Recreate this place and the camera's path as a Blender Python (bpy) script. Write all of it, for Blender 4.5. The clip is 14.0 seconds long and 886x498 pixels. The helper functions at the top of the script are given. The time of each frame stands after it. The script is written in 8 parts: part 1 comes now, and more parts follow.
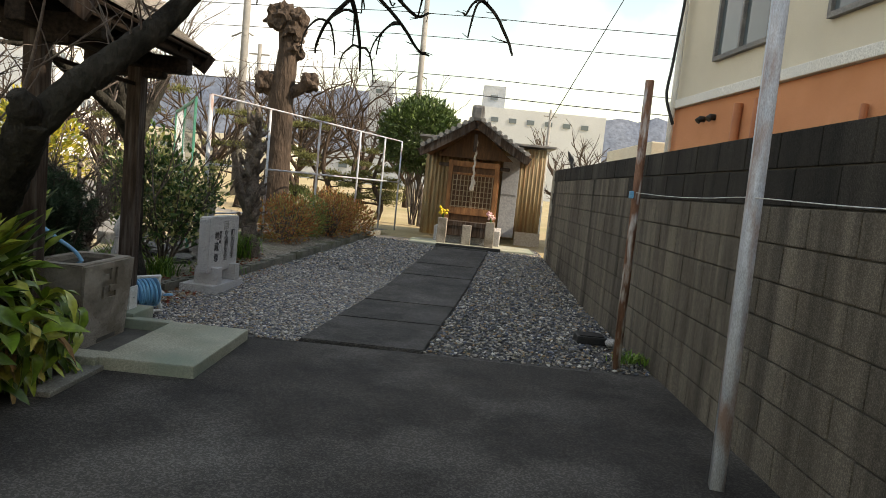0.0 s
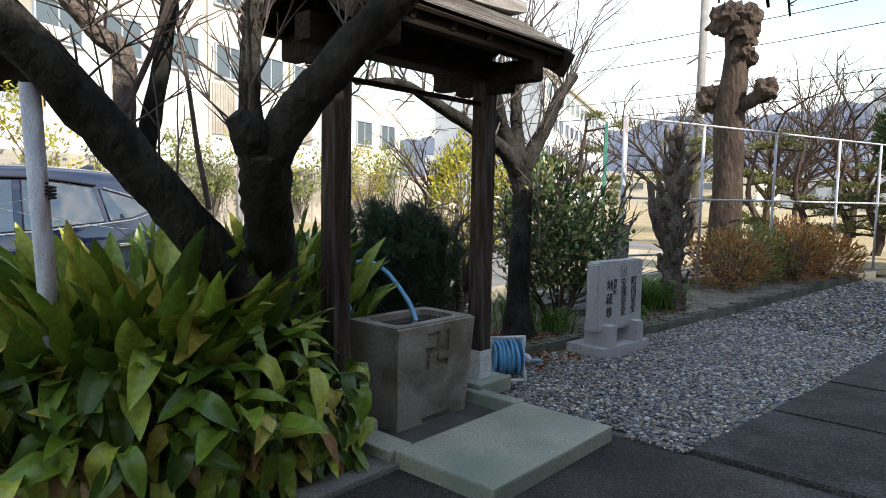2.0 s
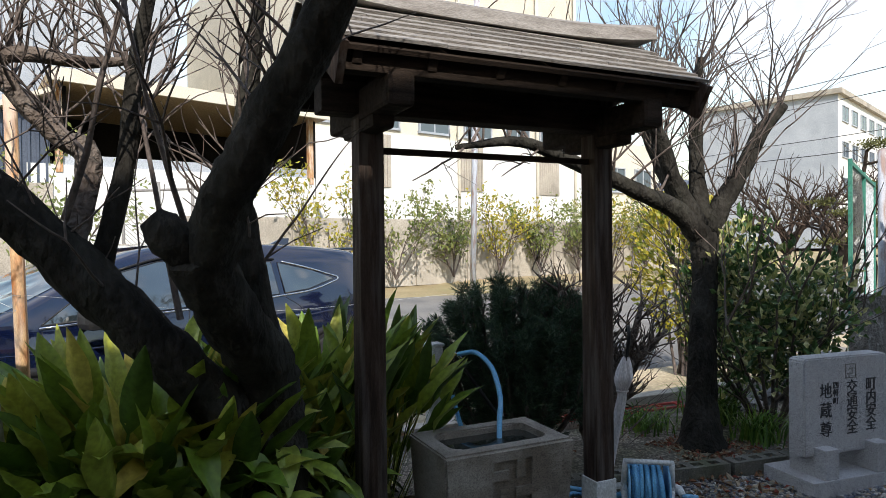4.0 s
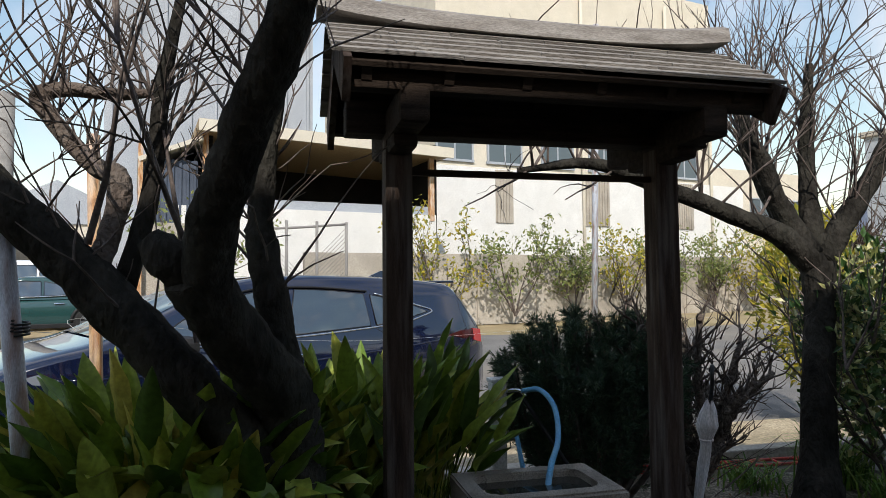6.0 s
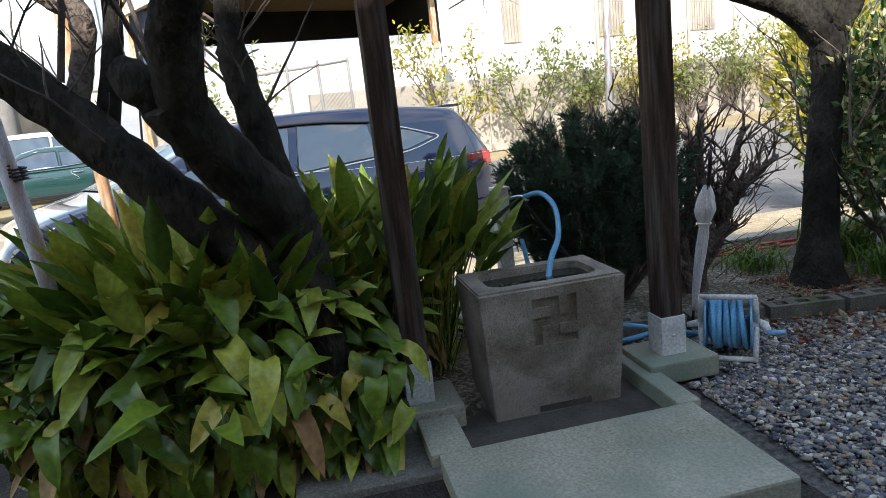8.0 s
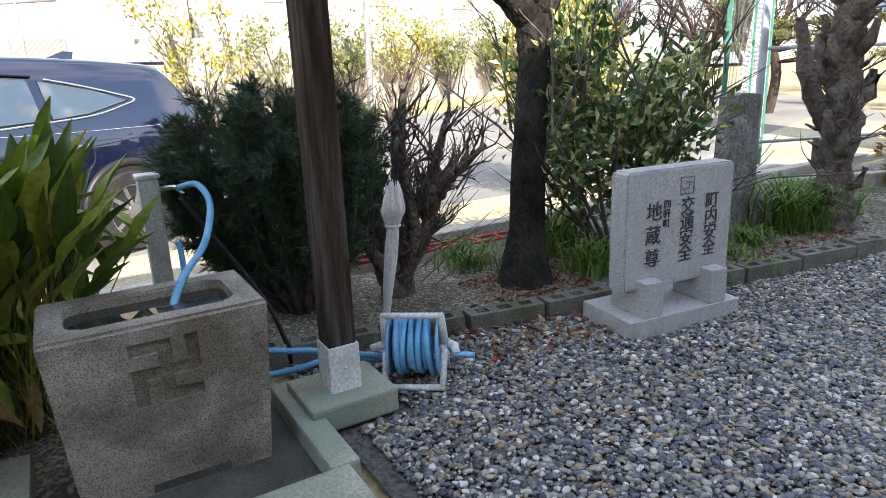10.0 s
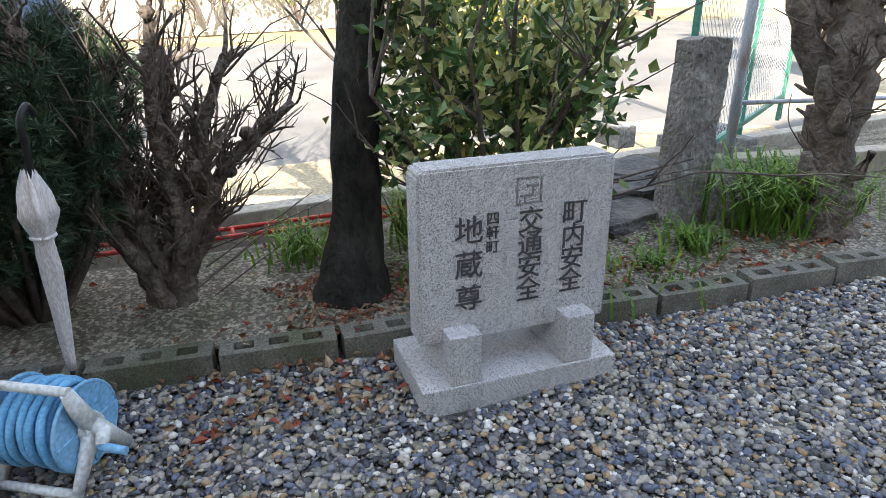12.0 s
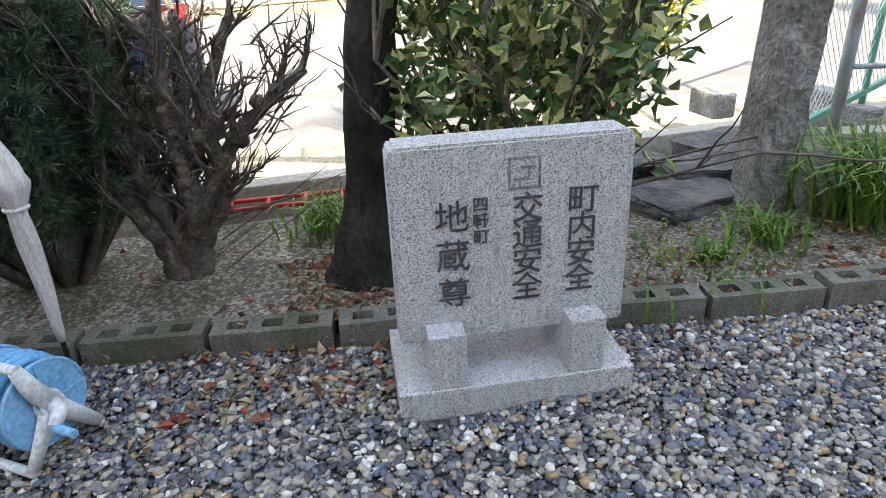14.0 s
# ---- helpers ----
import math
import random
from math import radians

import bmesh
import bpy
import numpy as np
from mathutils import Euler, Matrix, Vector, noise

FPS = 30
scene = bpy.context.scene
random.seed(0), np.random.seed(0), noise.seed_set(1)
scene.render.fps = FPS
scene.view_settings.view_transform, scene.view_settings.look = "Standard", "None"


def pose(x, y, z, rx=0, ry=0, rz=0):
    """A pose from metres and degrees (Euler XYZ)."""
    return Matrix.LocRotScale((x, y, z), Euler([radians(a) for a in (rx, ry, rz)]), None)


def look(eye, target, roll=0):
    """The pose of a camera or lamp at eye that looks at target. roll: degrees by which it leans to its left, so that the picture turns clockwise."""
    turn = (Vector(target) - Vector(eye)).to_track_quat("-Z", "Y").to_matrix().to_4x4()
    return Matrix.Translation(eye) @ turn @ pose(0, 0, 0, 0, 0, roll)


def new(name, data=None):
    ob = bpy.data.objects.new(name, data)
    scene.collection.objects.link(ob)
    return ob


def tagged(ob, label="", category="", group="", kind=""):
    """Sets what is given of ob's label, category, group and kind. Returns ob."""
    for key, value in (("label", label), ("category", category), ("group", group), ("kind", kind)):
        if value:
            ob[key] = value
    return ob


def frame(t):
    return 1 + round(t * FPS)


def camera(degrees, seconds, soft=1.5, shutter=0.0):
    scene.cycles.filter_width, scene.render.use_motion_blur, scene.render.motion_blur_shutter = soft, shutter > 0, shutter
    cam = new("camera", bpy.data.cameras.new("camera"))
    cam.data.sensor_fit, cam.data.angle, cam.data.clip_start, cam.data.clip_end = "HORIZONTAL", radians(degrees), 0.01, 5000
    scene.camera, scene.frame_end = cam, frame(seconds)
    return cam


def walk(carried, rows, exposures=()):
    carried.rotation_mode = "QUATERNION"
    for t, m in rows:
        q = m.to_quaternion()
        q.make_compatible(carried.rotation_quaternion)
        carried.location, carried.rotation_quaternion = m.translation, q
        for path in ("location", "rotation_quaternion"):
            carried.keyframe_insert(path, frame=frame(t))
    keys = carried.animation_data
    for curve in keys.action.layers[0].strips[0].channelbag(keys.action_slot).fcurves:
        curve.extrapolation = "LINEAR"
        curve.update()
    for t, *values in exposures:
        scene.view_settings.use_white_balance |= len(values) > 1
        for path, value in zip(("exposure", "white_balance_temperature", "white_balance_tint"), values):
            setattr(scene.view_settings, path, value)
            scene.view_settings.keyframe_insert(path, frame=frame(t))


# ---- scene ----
cam = camera(68.8, 14.0, soft=0.7)
PATH = [
    (0, -0.680, 1.259, 1.320, 84.43, -5.74, 1.20),
    (0.5, -0.689, 1.763, 1.306, 84.47, -4.16, 10.11),
    (1, -0.709, 2.224, 1.285, 84.82, -3.84, 16.51),
    (1.5, -0.685, 2.654, 1.264, 85.79, -0.85, 30.41),
    (2, -0.635, 3.005, 1.273, 85.37, -1.13, 41.54),
    (2.5, -0.595, 3.403, 1.288, 84.40, 0.46, 49.35),
    (3, -0.564, 3.727, 1.310, 82.25, 0.08, 57.89),
    (3.5, -0.641, 3.995, 1.365, 84.35, -0.25, 60.25),
    (4, -0.611, 4.223, 1.467, 89.40, 0.58, 64.92),
    (4.2, -0.643, 4.226, 1.482, 90.36, -1.13, 66.28),
    (6.3, -0.623, 4.701, 1.389, 91.60, 1.06, 78.20),
    (6.5, -0.616, 4.704, 1.371, 89.47, 1.91, 78.76),
    (7, -0.591, 4.710, 1.339, 85.32, 2.96, 78.84),
    (7.5, -0.602, 4.736, 1.313, 80.68, 4.54, 78.63),
    (8, -0.579, 4.770, 1.296, 78.35, 6.34, 77.93),
    (8.5, -0.582, 4.843, 1.287, 75.77, 6.13, 74.78),
    (9, -0.684, 5.030, 1.271, 74.52, 4.38, 63.48),
    (9.2, -0.783, 5.091, 1.263, 74.82, 2.26, 59.37),
    (11.3, -1.299, 6.553, 1.284, 72.35, 2.51, 59.52),
    (11.5, -1.356, 6.720, 1.310, 68.98, 2.23, 61.11),
    (12, -1.466, 6.970, 1.271, 67.50, 0.55, 64.41),
    (12.5, -1.541, 7.179, 1.265, 66.75, 0.44, 66.34),
    (13, -1.570, 7.324, 1.233, 64.91, 0.47, 72.21),
    (13.5, -1.574, 7.379, 1.226, 64.17, 1.40, 74.01),
    (14, -1.559, 7.407, 1.227, 64.75, 2.47, 74.64),
]
EXPOSURES = [
    (0.0, 1.6, 7900, 12), (0.5, 1.5, 6500, 12), (1.0, 1.5, 6200, 11), (1.5, 1.65, 6500, 12), (2.5, 1.72, 6500, 13), (3.0, 1.78, 6500, 13), (3.5, 1.62, 6400, 13), (4.0, 1.28, 6400, 13), (6.3, 0.85, 6400, 13), (6.5, 0.9, 6400, 13), (7.0, 1.2, 6400, 13), (7.5, 1.55, 6400, 13),
    (8.0, 1.8, 6400, 14), (9.0, 2.35, 6700, 15), (11.3, 2.6, 6700, 14), (12.5, 2.88, 7100, 14), (14.0, 3.0, 7100, 14),
]
walk(cam, [(t, pose(x, y, z, rx, ry, rz)) for t, x, y, z, rx, ry, rz in PATH], EXPOSURES)

# ---- world, sun, sky ----
SUN_AZ, SUN_EL = radians(102.0), radians(40.0)   # compass-like: from +y towards +x
sun_dir = Vector((math.sin(SUN_AZ) * math.cos(SUN_EL), math.cos(SUN_AZ) * math.cos(SUN_EL), math.sin(SUN_EL)))
world = bpy.data.worlds.new("sky")
scene.world = world
world.use_nodes = True
wn, wl = world.node_tree.nodes, world.node_tree.links
bg = wn["Background"]
sky = wn.new("ShaderNodeTexSky")
sky.sky_type = "NISHITA"
sky.sun_disc = False
sky.sun_elevation, sky.sun_rotation = SUN_EL, SUN_AZ
sky.air_density, sky.dust_density = 1.7, 0.2
cloud = wn.new("ShaderNodeTexNoise")
cloud.inputs["Scale"].default_value, cloud.inputs["Detail"].default_value = 3.2, 7.0
cramp = wn.new("ShaderNodeValToRGB")
cramp.color_ramp.elements[0].position, cramp.color_ramp.elements[1].position = 0.46, 0.70
cmix = wn.new("ShaderNodeMixRGB")
cmix.inputs["Color2"].default_value = (6.2, 6.3, 6.5, 1)
wl.new(cloud.outputs["Fac"], cramp.inputs["Fac"])
wl.new(cramp.outputs["Color"], cmix.inputs["Fac"])
wl.new(sky.outputs["Color"], cmix.inputs["Color1"])
wl.new(cmix.outputs["Color"], bg.inputs["Color"])
bg.inputs["Strength"].default_value = 0.085
sun = new("sun", bpy.data.lights.new("sun", "SUN"))
sun.data.energy, sun.data.angle, sun.data.color = 2.5, radians(0.55), (1.0, 0.93, 0.82)
sun.matrix_world = look((0, 0, 30), Vector((0, 0, 30)) - sun_dir)


# ---- materials ----
def pmat(name, c1, c2, scale=6.0, rough=0.8, bump=0.3, bscale=60.0, rnd=0.0, island=0.0, metal=0.0, stain=None, sscale=1.3, samount=0.6,
         stretch=(1, 1, 1), dist=0.01, spec=0.25, coat=0.0):
    """Noise-mixed surface in world space: two colours, fine grain, stains, per-object and per-island tone."""
    m = bpy.data.materials.new(name)
    m.use_nodes = True
    n, l = m.node_tree.nodes, m.node_tree.links
    b = n["Principled BSDF"]
    b.inputs["Roughness"].default_value, b.inputs["Metallic"].default_value = rough, metal
    b.inputs["Specular IOR Level"].default_value = spec
    b.inputs["Coat Weight"].default_value = coat
    geo = n.new("ShaderNodeNewGeometry")
    mp = n.new("ShaderNodeMapping")
    mp.inputs["Scale"].default_value = stretch
    l.new(geo.outputs["Position"], mp.inputs["Vector"])
    n1 = n.new("ShaderNodeTexNoise")
    n1.inputs["Scale"].default_value, n1.inputs["Detail"].default_value = scale, 6.0
    l.new(mp.outputs["Vector"], n1.inputs["Vector"])
    r1 = n.new("ShaderNodeValToRGB")
    r1.color_ramp.elements[0].position, r1.color_ramp.elements[1].position = 0.32, 0.68
    r1.color_ramp.elements[0].color, r1.color_ramp.elements[1].color = (*c1, 1), (*c2, 1)
    l.new(n1.outputs["Fac"], r1.inputs["Fac"])
    out = r1.outputs["Color"]
    n2 = n.new("ShaderNodeTexNoise")
    n2.inputs["Scale"].default_value, n2.inputs["Detail"].default_value = bscale, 4.0
    l.new(mp.outputs["Vector"], n2.inputs["Vector"])
    mr = n.new("ShaderNodeMapRange")
    mr.inputs["From Min"].default_value, mr.inputs["From Max"].default_value = 0.3, 0.7
    mr.inputs["To Min"].default_value, mr.inputs["To Max"].default_value = 0.72, 1.22
    l.new(n2.outputs["Fac"], mr.inputs["Value"])
    mul = n.new("ShaderNodeMixRGB")
    mul.blend_type, mul.inputs["Fac"].default_value = "MULTIPLY", 1.0
    l.new(out, mul.inputs["Color1"])
    l.new(mr.outputs["Result"], mul.inputs["Color2"])
    out = mul.outputs["Color"]
    if stain:
        n3 = n.new("ShaderNodeTexNoise")
        n3.inputs["Scale"].default_value, n3.inputs["Detail"].default_value = sscale, 5.0
        l.new(mp.outputs["Vector"], n3.inputs["Vector"])
        r3 = n.new("ShaderNodeValToRGB")
        r3.color_ramp.elements[0].position, r3.color_ramp.elements[1].position = 0.48, 0.66
        r3.color_ramp.elements[1].color = (samount, samount, samount, 1)
        l.new(n3.outputs["Fac"], r3.inputs["Fac"])
        mx = n.new("ShaderNodeMixRGB")
        mx.inputs["Color2"].default_value = (*stain, 1)
        l.new(r3.outputs["Color"], mx.inputs["Fac"])
        l.new(out, mx.inputs["Color1"])
        out = mx.outputs["Color"]
    for amount, node, key in ((rnd, "ShaderNodeObjectInfo", "Random"), (island, "ShaderNodeNewGeometry", "Random Per Island")):
        if amount:
            src = n.new(node)
            mm = n.new("ShaderNodeMapRange")
            mm.inputs["To Min"].default_value, mm.inputs["To Max"].default_value = 1 - amount, 1 + amount * 0.8
            l.new(src.outputs[key], mm.inputs["Value"])
            hs = n.new("ShaderNodeHueSaturation")
            l.new(mm.outputs["Result"], hs.inputs["Value"])
            l.new(out, hs.inputs["Color"])
            out = hs.outputs["Color"]
    l.new(out, b.inputs["Base Color"])
    if bump:
        bp = n.new("ShaderNodeBump")
        bp.inputs["Strength"].default_value, bp.inputs["Distance"].default_value = bump, dist
        l.new(n2.outputs["Fac"], bp.inputs["Height"])
        l.new(bp.outputs["Normal"], b.inputs["Normal"])
    return m


def ramp_mat(name, colours, rough=0.6, object_random=False, bump=0.2, bscale=80.0, spec=0.4):
    """Each island (or object) takes its own colour from a list."""
    m = pmat(name, (0.9, 0.9, 0.9), (1, 1, 1), 20, rough, bump, bscale, spec=spec)
    n, l = m.node_tree.nodes, m.node_tree.links
    b = n["Principled BSDF"]
    src = n.new("ShaderNodeObjectInfo" if object_random else "ShaderNodeNewGeometry")
    r = n.new("ShaderNodeValToRGB")
    r.color_ramp.interpolation = "CONSTANT"
    e = r.color_ramp.elements
    for i, c in enumerate(colours):
        el = e[i] if i < 2 else e.new(i / len(colours))
        el.position, el.color = i / len(colours), (*c, 1)
    l.new(src.outputs["Random" if object_random else "Random Per Island"], r.inputs["Fac"])
    mx = n.new("ShaderNodeMixRGB")
    mx.blend_type, mx.inputs["Fac"].default_value = "MULTIPLY", 1.0
    l.new(b.inputs["Base Color"].links[0].from_socket, mx.inputs["Color1"])
    l.new(r.outputs["Color"], mx.inputs["Color2"])
    l.new(mx.outputs["Color"], b.inputs["Base Color"])
    return m


def speckled(name, light, dark, scale=140.0, rough=0.7, stain=None, samount=0.5, sscale=2.0):
    """Granite: light ground with dark and grey grains."""
    m = pmat(name, light, tuple(c * 0.85 for c in light), 30, rough, 0.25, 200, stain=stain, samount=samount, sscale=sscale, dist=0.003)
    n, l = m.node_tree.nodes, m.node_tree.links
    b = n["Principled BSDF"]
    geo = n.new("ShaderNodeNewGeometry")
    v = n.new("ShaderNodeTexVoronoi")
    v.inputs["Scale"].default_value = scale
    l.new(geo.outputs["Position"], v.inputs["Vector"])
    sep = n.new("ShaderNodeSeparateColor")
    l.new(v.outputs["Color"], sep.inputs["Color"])
    r = n.new("ShaderNodeValToRGB")
    r.color_ramp.elements[0].position, r.color_ramp.elements[1].position = 0.15, 0.45
    r.color_ramp.elements[0].color, r.color_ramp.elements[1].color = (*dark, 1), (1, 1, 1, 1)
    l.new(sep.outputs["Red"], r.inputs["Fac"])
    mx = n.new("ShaderNodeMixRGB")
    mx.blend_type, mx.inputs["Fac"].default_value = "MULTIPLY", 1.0
    l.new(b.inputs["Base Color"].links[0].from_socket, mx.inputs["Color1"])
    l.new(r.outputs["Color"], mx.inputs["Color2"])
    l.new(mx.outputs["Color"], b.inputs["Base Color"])
    return m


def leaf_mat(name, colours, rough=0.45, island=True, trans=0.08):
    m = ramp_mat(name, colours, rough, not island, 0.15, 40)
    m.node_tree.nodes["Principled BSDF"].inputs["Subsurface Weight"].default_value = 0.0
    n, l = m.node_tree.nodes, m.node_tree.links
    b, o = n["Principled BSDF"], n["Material Output"]
    t = n.new("ShaderNodeBsdfTranslucent")
    l.new(b.inputs["Base Color"].links[0].from_socket, t.inputs["Color"])
    mx = n.new("ShaderNodeMixShader")
    mx.inputs["Fac"].default_value = trans
    l.new(b.outputs["BSDF"], mx.inputs[1])
    l.new(t.outputs["BSDF"], mx.inputs[2])
    l.new(mx.outputs["Shader"], o.inputs["Surface"])
    return m


def glass_mat(name, tint, rough=0.03):
    m = bpy.data.materials.new(name)
    m.use_nodes = True
    b = m.node_tree.nodes["Principled BSDF"]
    b.inputs["Base Color"].default_value = (*tint, 1)
    b.inputs["Roughness"].default_value, b.inputs["Specular IOR Level"].default_value = rough, 0.55
    b.inputs["Coat Weight"].default_value = 0.0
    return m


def grains(m, scale, low, high):
    """Fine aggregate: every grain of the surface has its own tone."""
    n, l = m.node_tree.nodes, m.node_tree.links
    b = n["Principled BSDF"]
    g = n.new("ShaderNodeNewGeometry")
    v = n.new("ShaderNodeTexVoronoi")
    v.inputs["Scale"].default_value = scale
    l.new(g.outputs["Position"], v.inputs["Vector"])
    sp = n.new("ShaderNodeSeparateColor")
    l.new(v.outputs["Color"], sp.inputs["Color"])
    r = n.new("ShaderNodeMapRange")
    r.interpolation_type = "SMOOTHSTEP"
    r.inputs["From Min"].default_value, r.inputs["From Max"].default_value = 0.35, 1.0
    r.inputs["To Min"].default_value, r.inputs["To Max"].default_value = low, high
    l.new(sp.outputs["Red"], r.inputs["Value"])
    mx = n.new("ShaderNodeMixRGB")
    mx.blend_type, mx.inputs["Fac"].default_value = "MULTIPLY", 1.0
    l.new(b.inputs["Base Color"].links[0].from_socket, mx.inputs["Color1"])
    l.new(r.outputs["Result"], mx.inputs["Color2"])
    l.new(mx.outputs["Color"], b.inputs["Base Color"])
    return m


ASPHALT = grains(pmat("asphalt", (0.024, 0.0225, 0.021), (0.050, 0.046, 0.041), 2.2, 0.85, 0.6, 160, stain=(0.095, 0.090, 0.082), sscale=0.9, samount=0.8, dist=0.008), 120, 0.80, 1.7)
LOT = pmat("worn_asphalt", (0.135, 0.132, 0.128), (0.20, 0.195, 0.185), 1.2, 0.9, 0.3, 90, stain=(0.26, 0.23, 0.18), sscale=0.4, samount=0.5)
SOIL = grains(pmat("soil", (0.13, 0.112, 0.09), (0.25, 0.225, 0.185), 5, 0.95, 0.8, 70, stain=(0.07, 0.085, 0.035), sscale=2.2, samount=0.5, dist=0.02), 75, 0.62, 1.7)
VERGE = grains(pmat("sandy_verge", (0.34, 0.28, 0.18), (0.47, 0.40, 0.28), 1.5, 0.95, 0.4, 40, stain=(0.24, 0.21, 0.14), sscale=0.7, samount=0.6, dist=0.02), 45, 0.85, 1.15)
DIRT = pmat("dry_grass_dirt", (0.30, 0.23, 0.13), (0.40, 0.33, 0.20), 0.8, 0.95, 0.5, 25, stain=(0.20, 0.19, 0.08), sscale=0.25, samount=0.6, dist=0.03)
BED = pmat("gravel_bed", (0.045, 0.045, 0.045), (0.14, 0.135, 0.125), 45, 0.9, 0.8, 120, dist=0.01)
PEBBLE = ramp_mat("pebble", [(0.21, 0.20, 0.19), (0.075, 0.085, 0.11), (0.36, 0.33, 0.28), (0.13, 0.13, 0.135), (0.58, 0.56, 0.52), (0.042, 0.047, 0.06),
                             (0.28, 0.26, 0.235), (0.11, 0.11, 0.11), (0.30, 0.205, 0.115), (0.16, 0.17, 0.195), (0.38, 0.35, 0.30), (0.10, 0.12, 0.17), (0.22, 0.205, 0.15), (0.07, 0.07, 0.07)], 0.5)
SLAB = grains(pmat("path_concrete", (0.034, 0.033, 0.032), (0.068, 0.064, 0.058), 4, 0.85, 0.35, 110, rnd=0.10, stain=(0.11, 0.105, 0.10), sscale=1.6, samount=0.45), 130, 0.65, 1.7)
GREEN_CONC = grains(pmat("algae_concrete", (0.275, 0.28, 0.22), (0.38, 0.375, 0.305), 3, 0.85, 0.3, 90, stain=(0.19, 0.235, 0.19), sscale=1.4, samount=0.85), 170, 0.95, 1.04)
OLD_CONC = grains(pmat("worn_concrete", (0.14, 0.138, 0.12), (0.235, 0.23, 0.205), 4, 0.85, 0.3, 90, stain=(0.085, 0.085, 0.075), sscale=3, samount=0.7), 150, 0.85, 1.15)
# damp pit floor, and the dark of the basin's painted notch
WET_NOTCH_CONC = pmat("damp_and_notch_concrete", (0.05, 0.048, 0.043), (0.095, 0.09, 0.08), 6, 0.6, 0.3, 90)
KERB = grains(pmat("kerb_block", (0.12, 0.117, 0.10), (0.20, 0.193, 0.165), 7, 0.9, 0.5, 110, rnd=0.12, stain=(0.075, 0.09, 0.045), sscale=4, samount=0.7), 200, 0.82, 1.25)
BLOCK = grains(pmat("wall_block", (0.080, 0.070, 0.058), (0.20, 0.175, 0.143), 2.5, 0.9, 0.6, 130, rnd=0.07, stain=(0.030, 0.027, 0.024), sscale=1.5, samount=0.92, stretch=(1, 2.4, 0.26)), 180, 0.78, 1.3)
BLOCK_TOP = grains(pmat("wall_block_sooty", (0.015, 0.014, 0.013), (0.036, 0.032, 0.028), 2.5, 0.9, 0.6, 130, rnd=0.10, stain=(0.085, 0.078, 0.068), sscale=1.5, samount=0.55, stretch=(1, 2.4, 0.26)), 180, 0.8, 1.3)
MORTAR = pmat("mortar", (0.060, 0.056, 0.050), (0.10, 0.094, 0.085), 8, 0.95, 0.4, 120)
GRANITE = speckled("granite", (0.57, 0.565, 0.57), (0.24, 0.24, 0.25), 380, stain=(0.42, 0.41, 0.39), samount=0.4, sscale=5)
GRANITE_OLD = speckled("weathered_granite", (0.38, 0.345, 0.30), (0.42, 0.41, 0.40), 330, stain=(0.11, 0.085, 0.06), samount=0.7, sscale=3.5)
STONE = pmat("rough_stone", (0.20, 0.195, 0.19), (0.33, 0.32, 0.31), 9, 0.9, 0.9, 45, stain=(0.12, 0.115, 0.10), sscale=3, dist=0.03)
STONE_DARK = pmat("damp_dark_stone", (0.055, 0.055, 0.058), (0.12, 0.118, 0.115), 8, 0.85, 0.9, 40, stain=(0.18, 0.175, 0.165), sscale=4, samount=0.5, dist=0.02)
CARVE = pmat("carved_ink", (0.05, 0.05, 0.055), (0.075, 0.075, 0.08), 20, 0.9, 0.2, 100)
WOOD_DARK = pmat("weathered_dark_wood", (0.026, 0.017, 0.013), (0.070, 0.048, 0.036), 5, 0.8, 0.4, 60, stretch=(9, 9, 0.8), stain=(0.13, 0.122, 0.118), sscale=2.5, samount=0.45, spec=0.12)
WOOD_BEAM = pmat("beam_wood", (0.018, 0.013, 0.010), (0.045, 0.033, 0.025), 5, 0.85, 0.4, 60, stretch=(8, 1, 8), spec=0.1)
SHINGLE = pmat("roof_board", (0.17, 0.155, 0.14), (0.29, 0.275, 0.255), 5, 0.85, 0.4, 50, rnd=0.18, stretch=(6, 1, 6))
WOOD_WARM = pmat("shrine_wood", (0.20, 0.088, 0.036), (0.34, 0.16, 0.068), 4, 0.65, 0.3, 50, stretch=(6, 6, 0.8), stain=(0.09, 0.05, 0.03))
WOOD_MID = pmat("shrine_board", (0.085, 0.042, 0.022), (0.16, 0.085, 0.042), 4, 0.7, 0.3, 50, stretch=(6, 6, 0.8), stain=(0.06, 0.035, 0.022))
TILE = pmat("roof_tile", (0.10, 0.10, 0.105), (0.19, 0.185, 0.18), 6, 0.5, 0.3, 60, rnd=0.2)
LATTICE = pmat("lattice_wood", (0.24, 0.17, 0.10), (0.40, 0.31, 0.21), 6, 0.75, 0.3, 60, stretch=(6, 6, 0.8))
TILE_PALE = pmat("pale_edge_tile", (0.20, 0.195, 0.19), (0.34, 0.33, 0.32), 6, 0.6, 0.3, 60, rnd=0.2)
# greyed white: the haze of distance is mixed into the wall colour
FAR_WHITE = pmat("white_wall_painted_haze", (0.46, 0.48, 0.50), (0.54, 0.56, 0.58), 0.2, 0.9, 0, stain=(0.42, 0.44, 0.46), sscale=0.1)
CORR = pmat("rusty_sheet", (0.24, 0.175, 0.095), (0.42, 0.33, 0.20), 3, 0.6, 0.2, 50, stretch=(6, 6, 0.5), stain=(0.25, 0.12, 0.05), sscale=2.5)
WHITE = pmat("white_paint", (0.64, 0.64, 0.62), (0.71, 0.71, 0.69), 2, 0.6, 0.15, 60, stain=(0.62, 0.61, 0.58), sscale=0.6, samount=0.4)
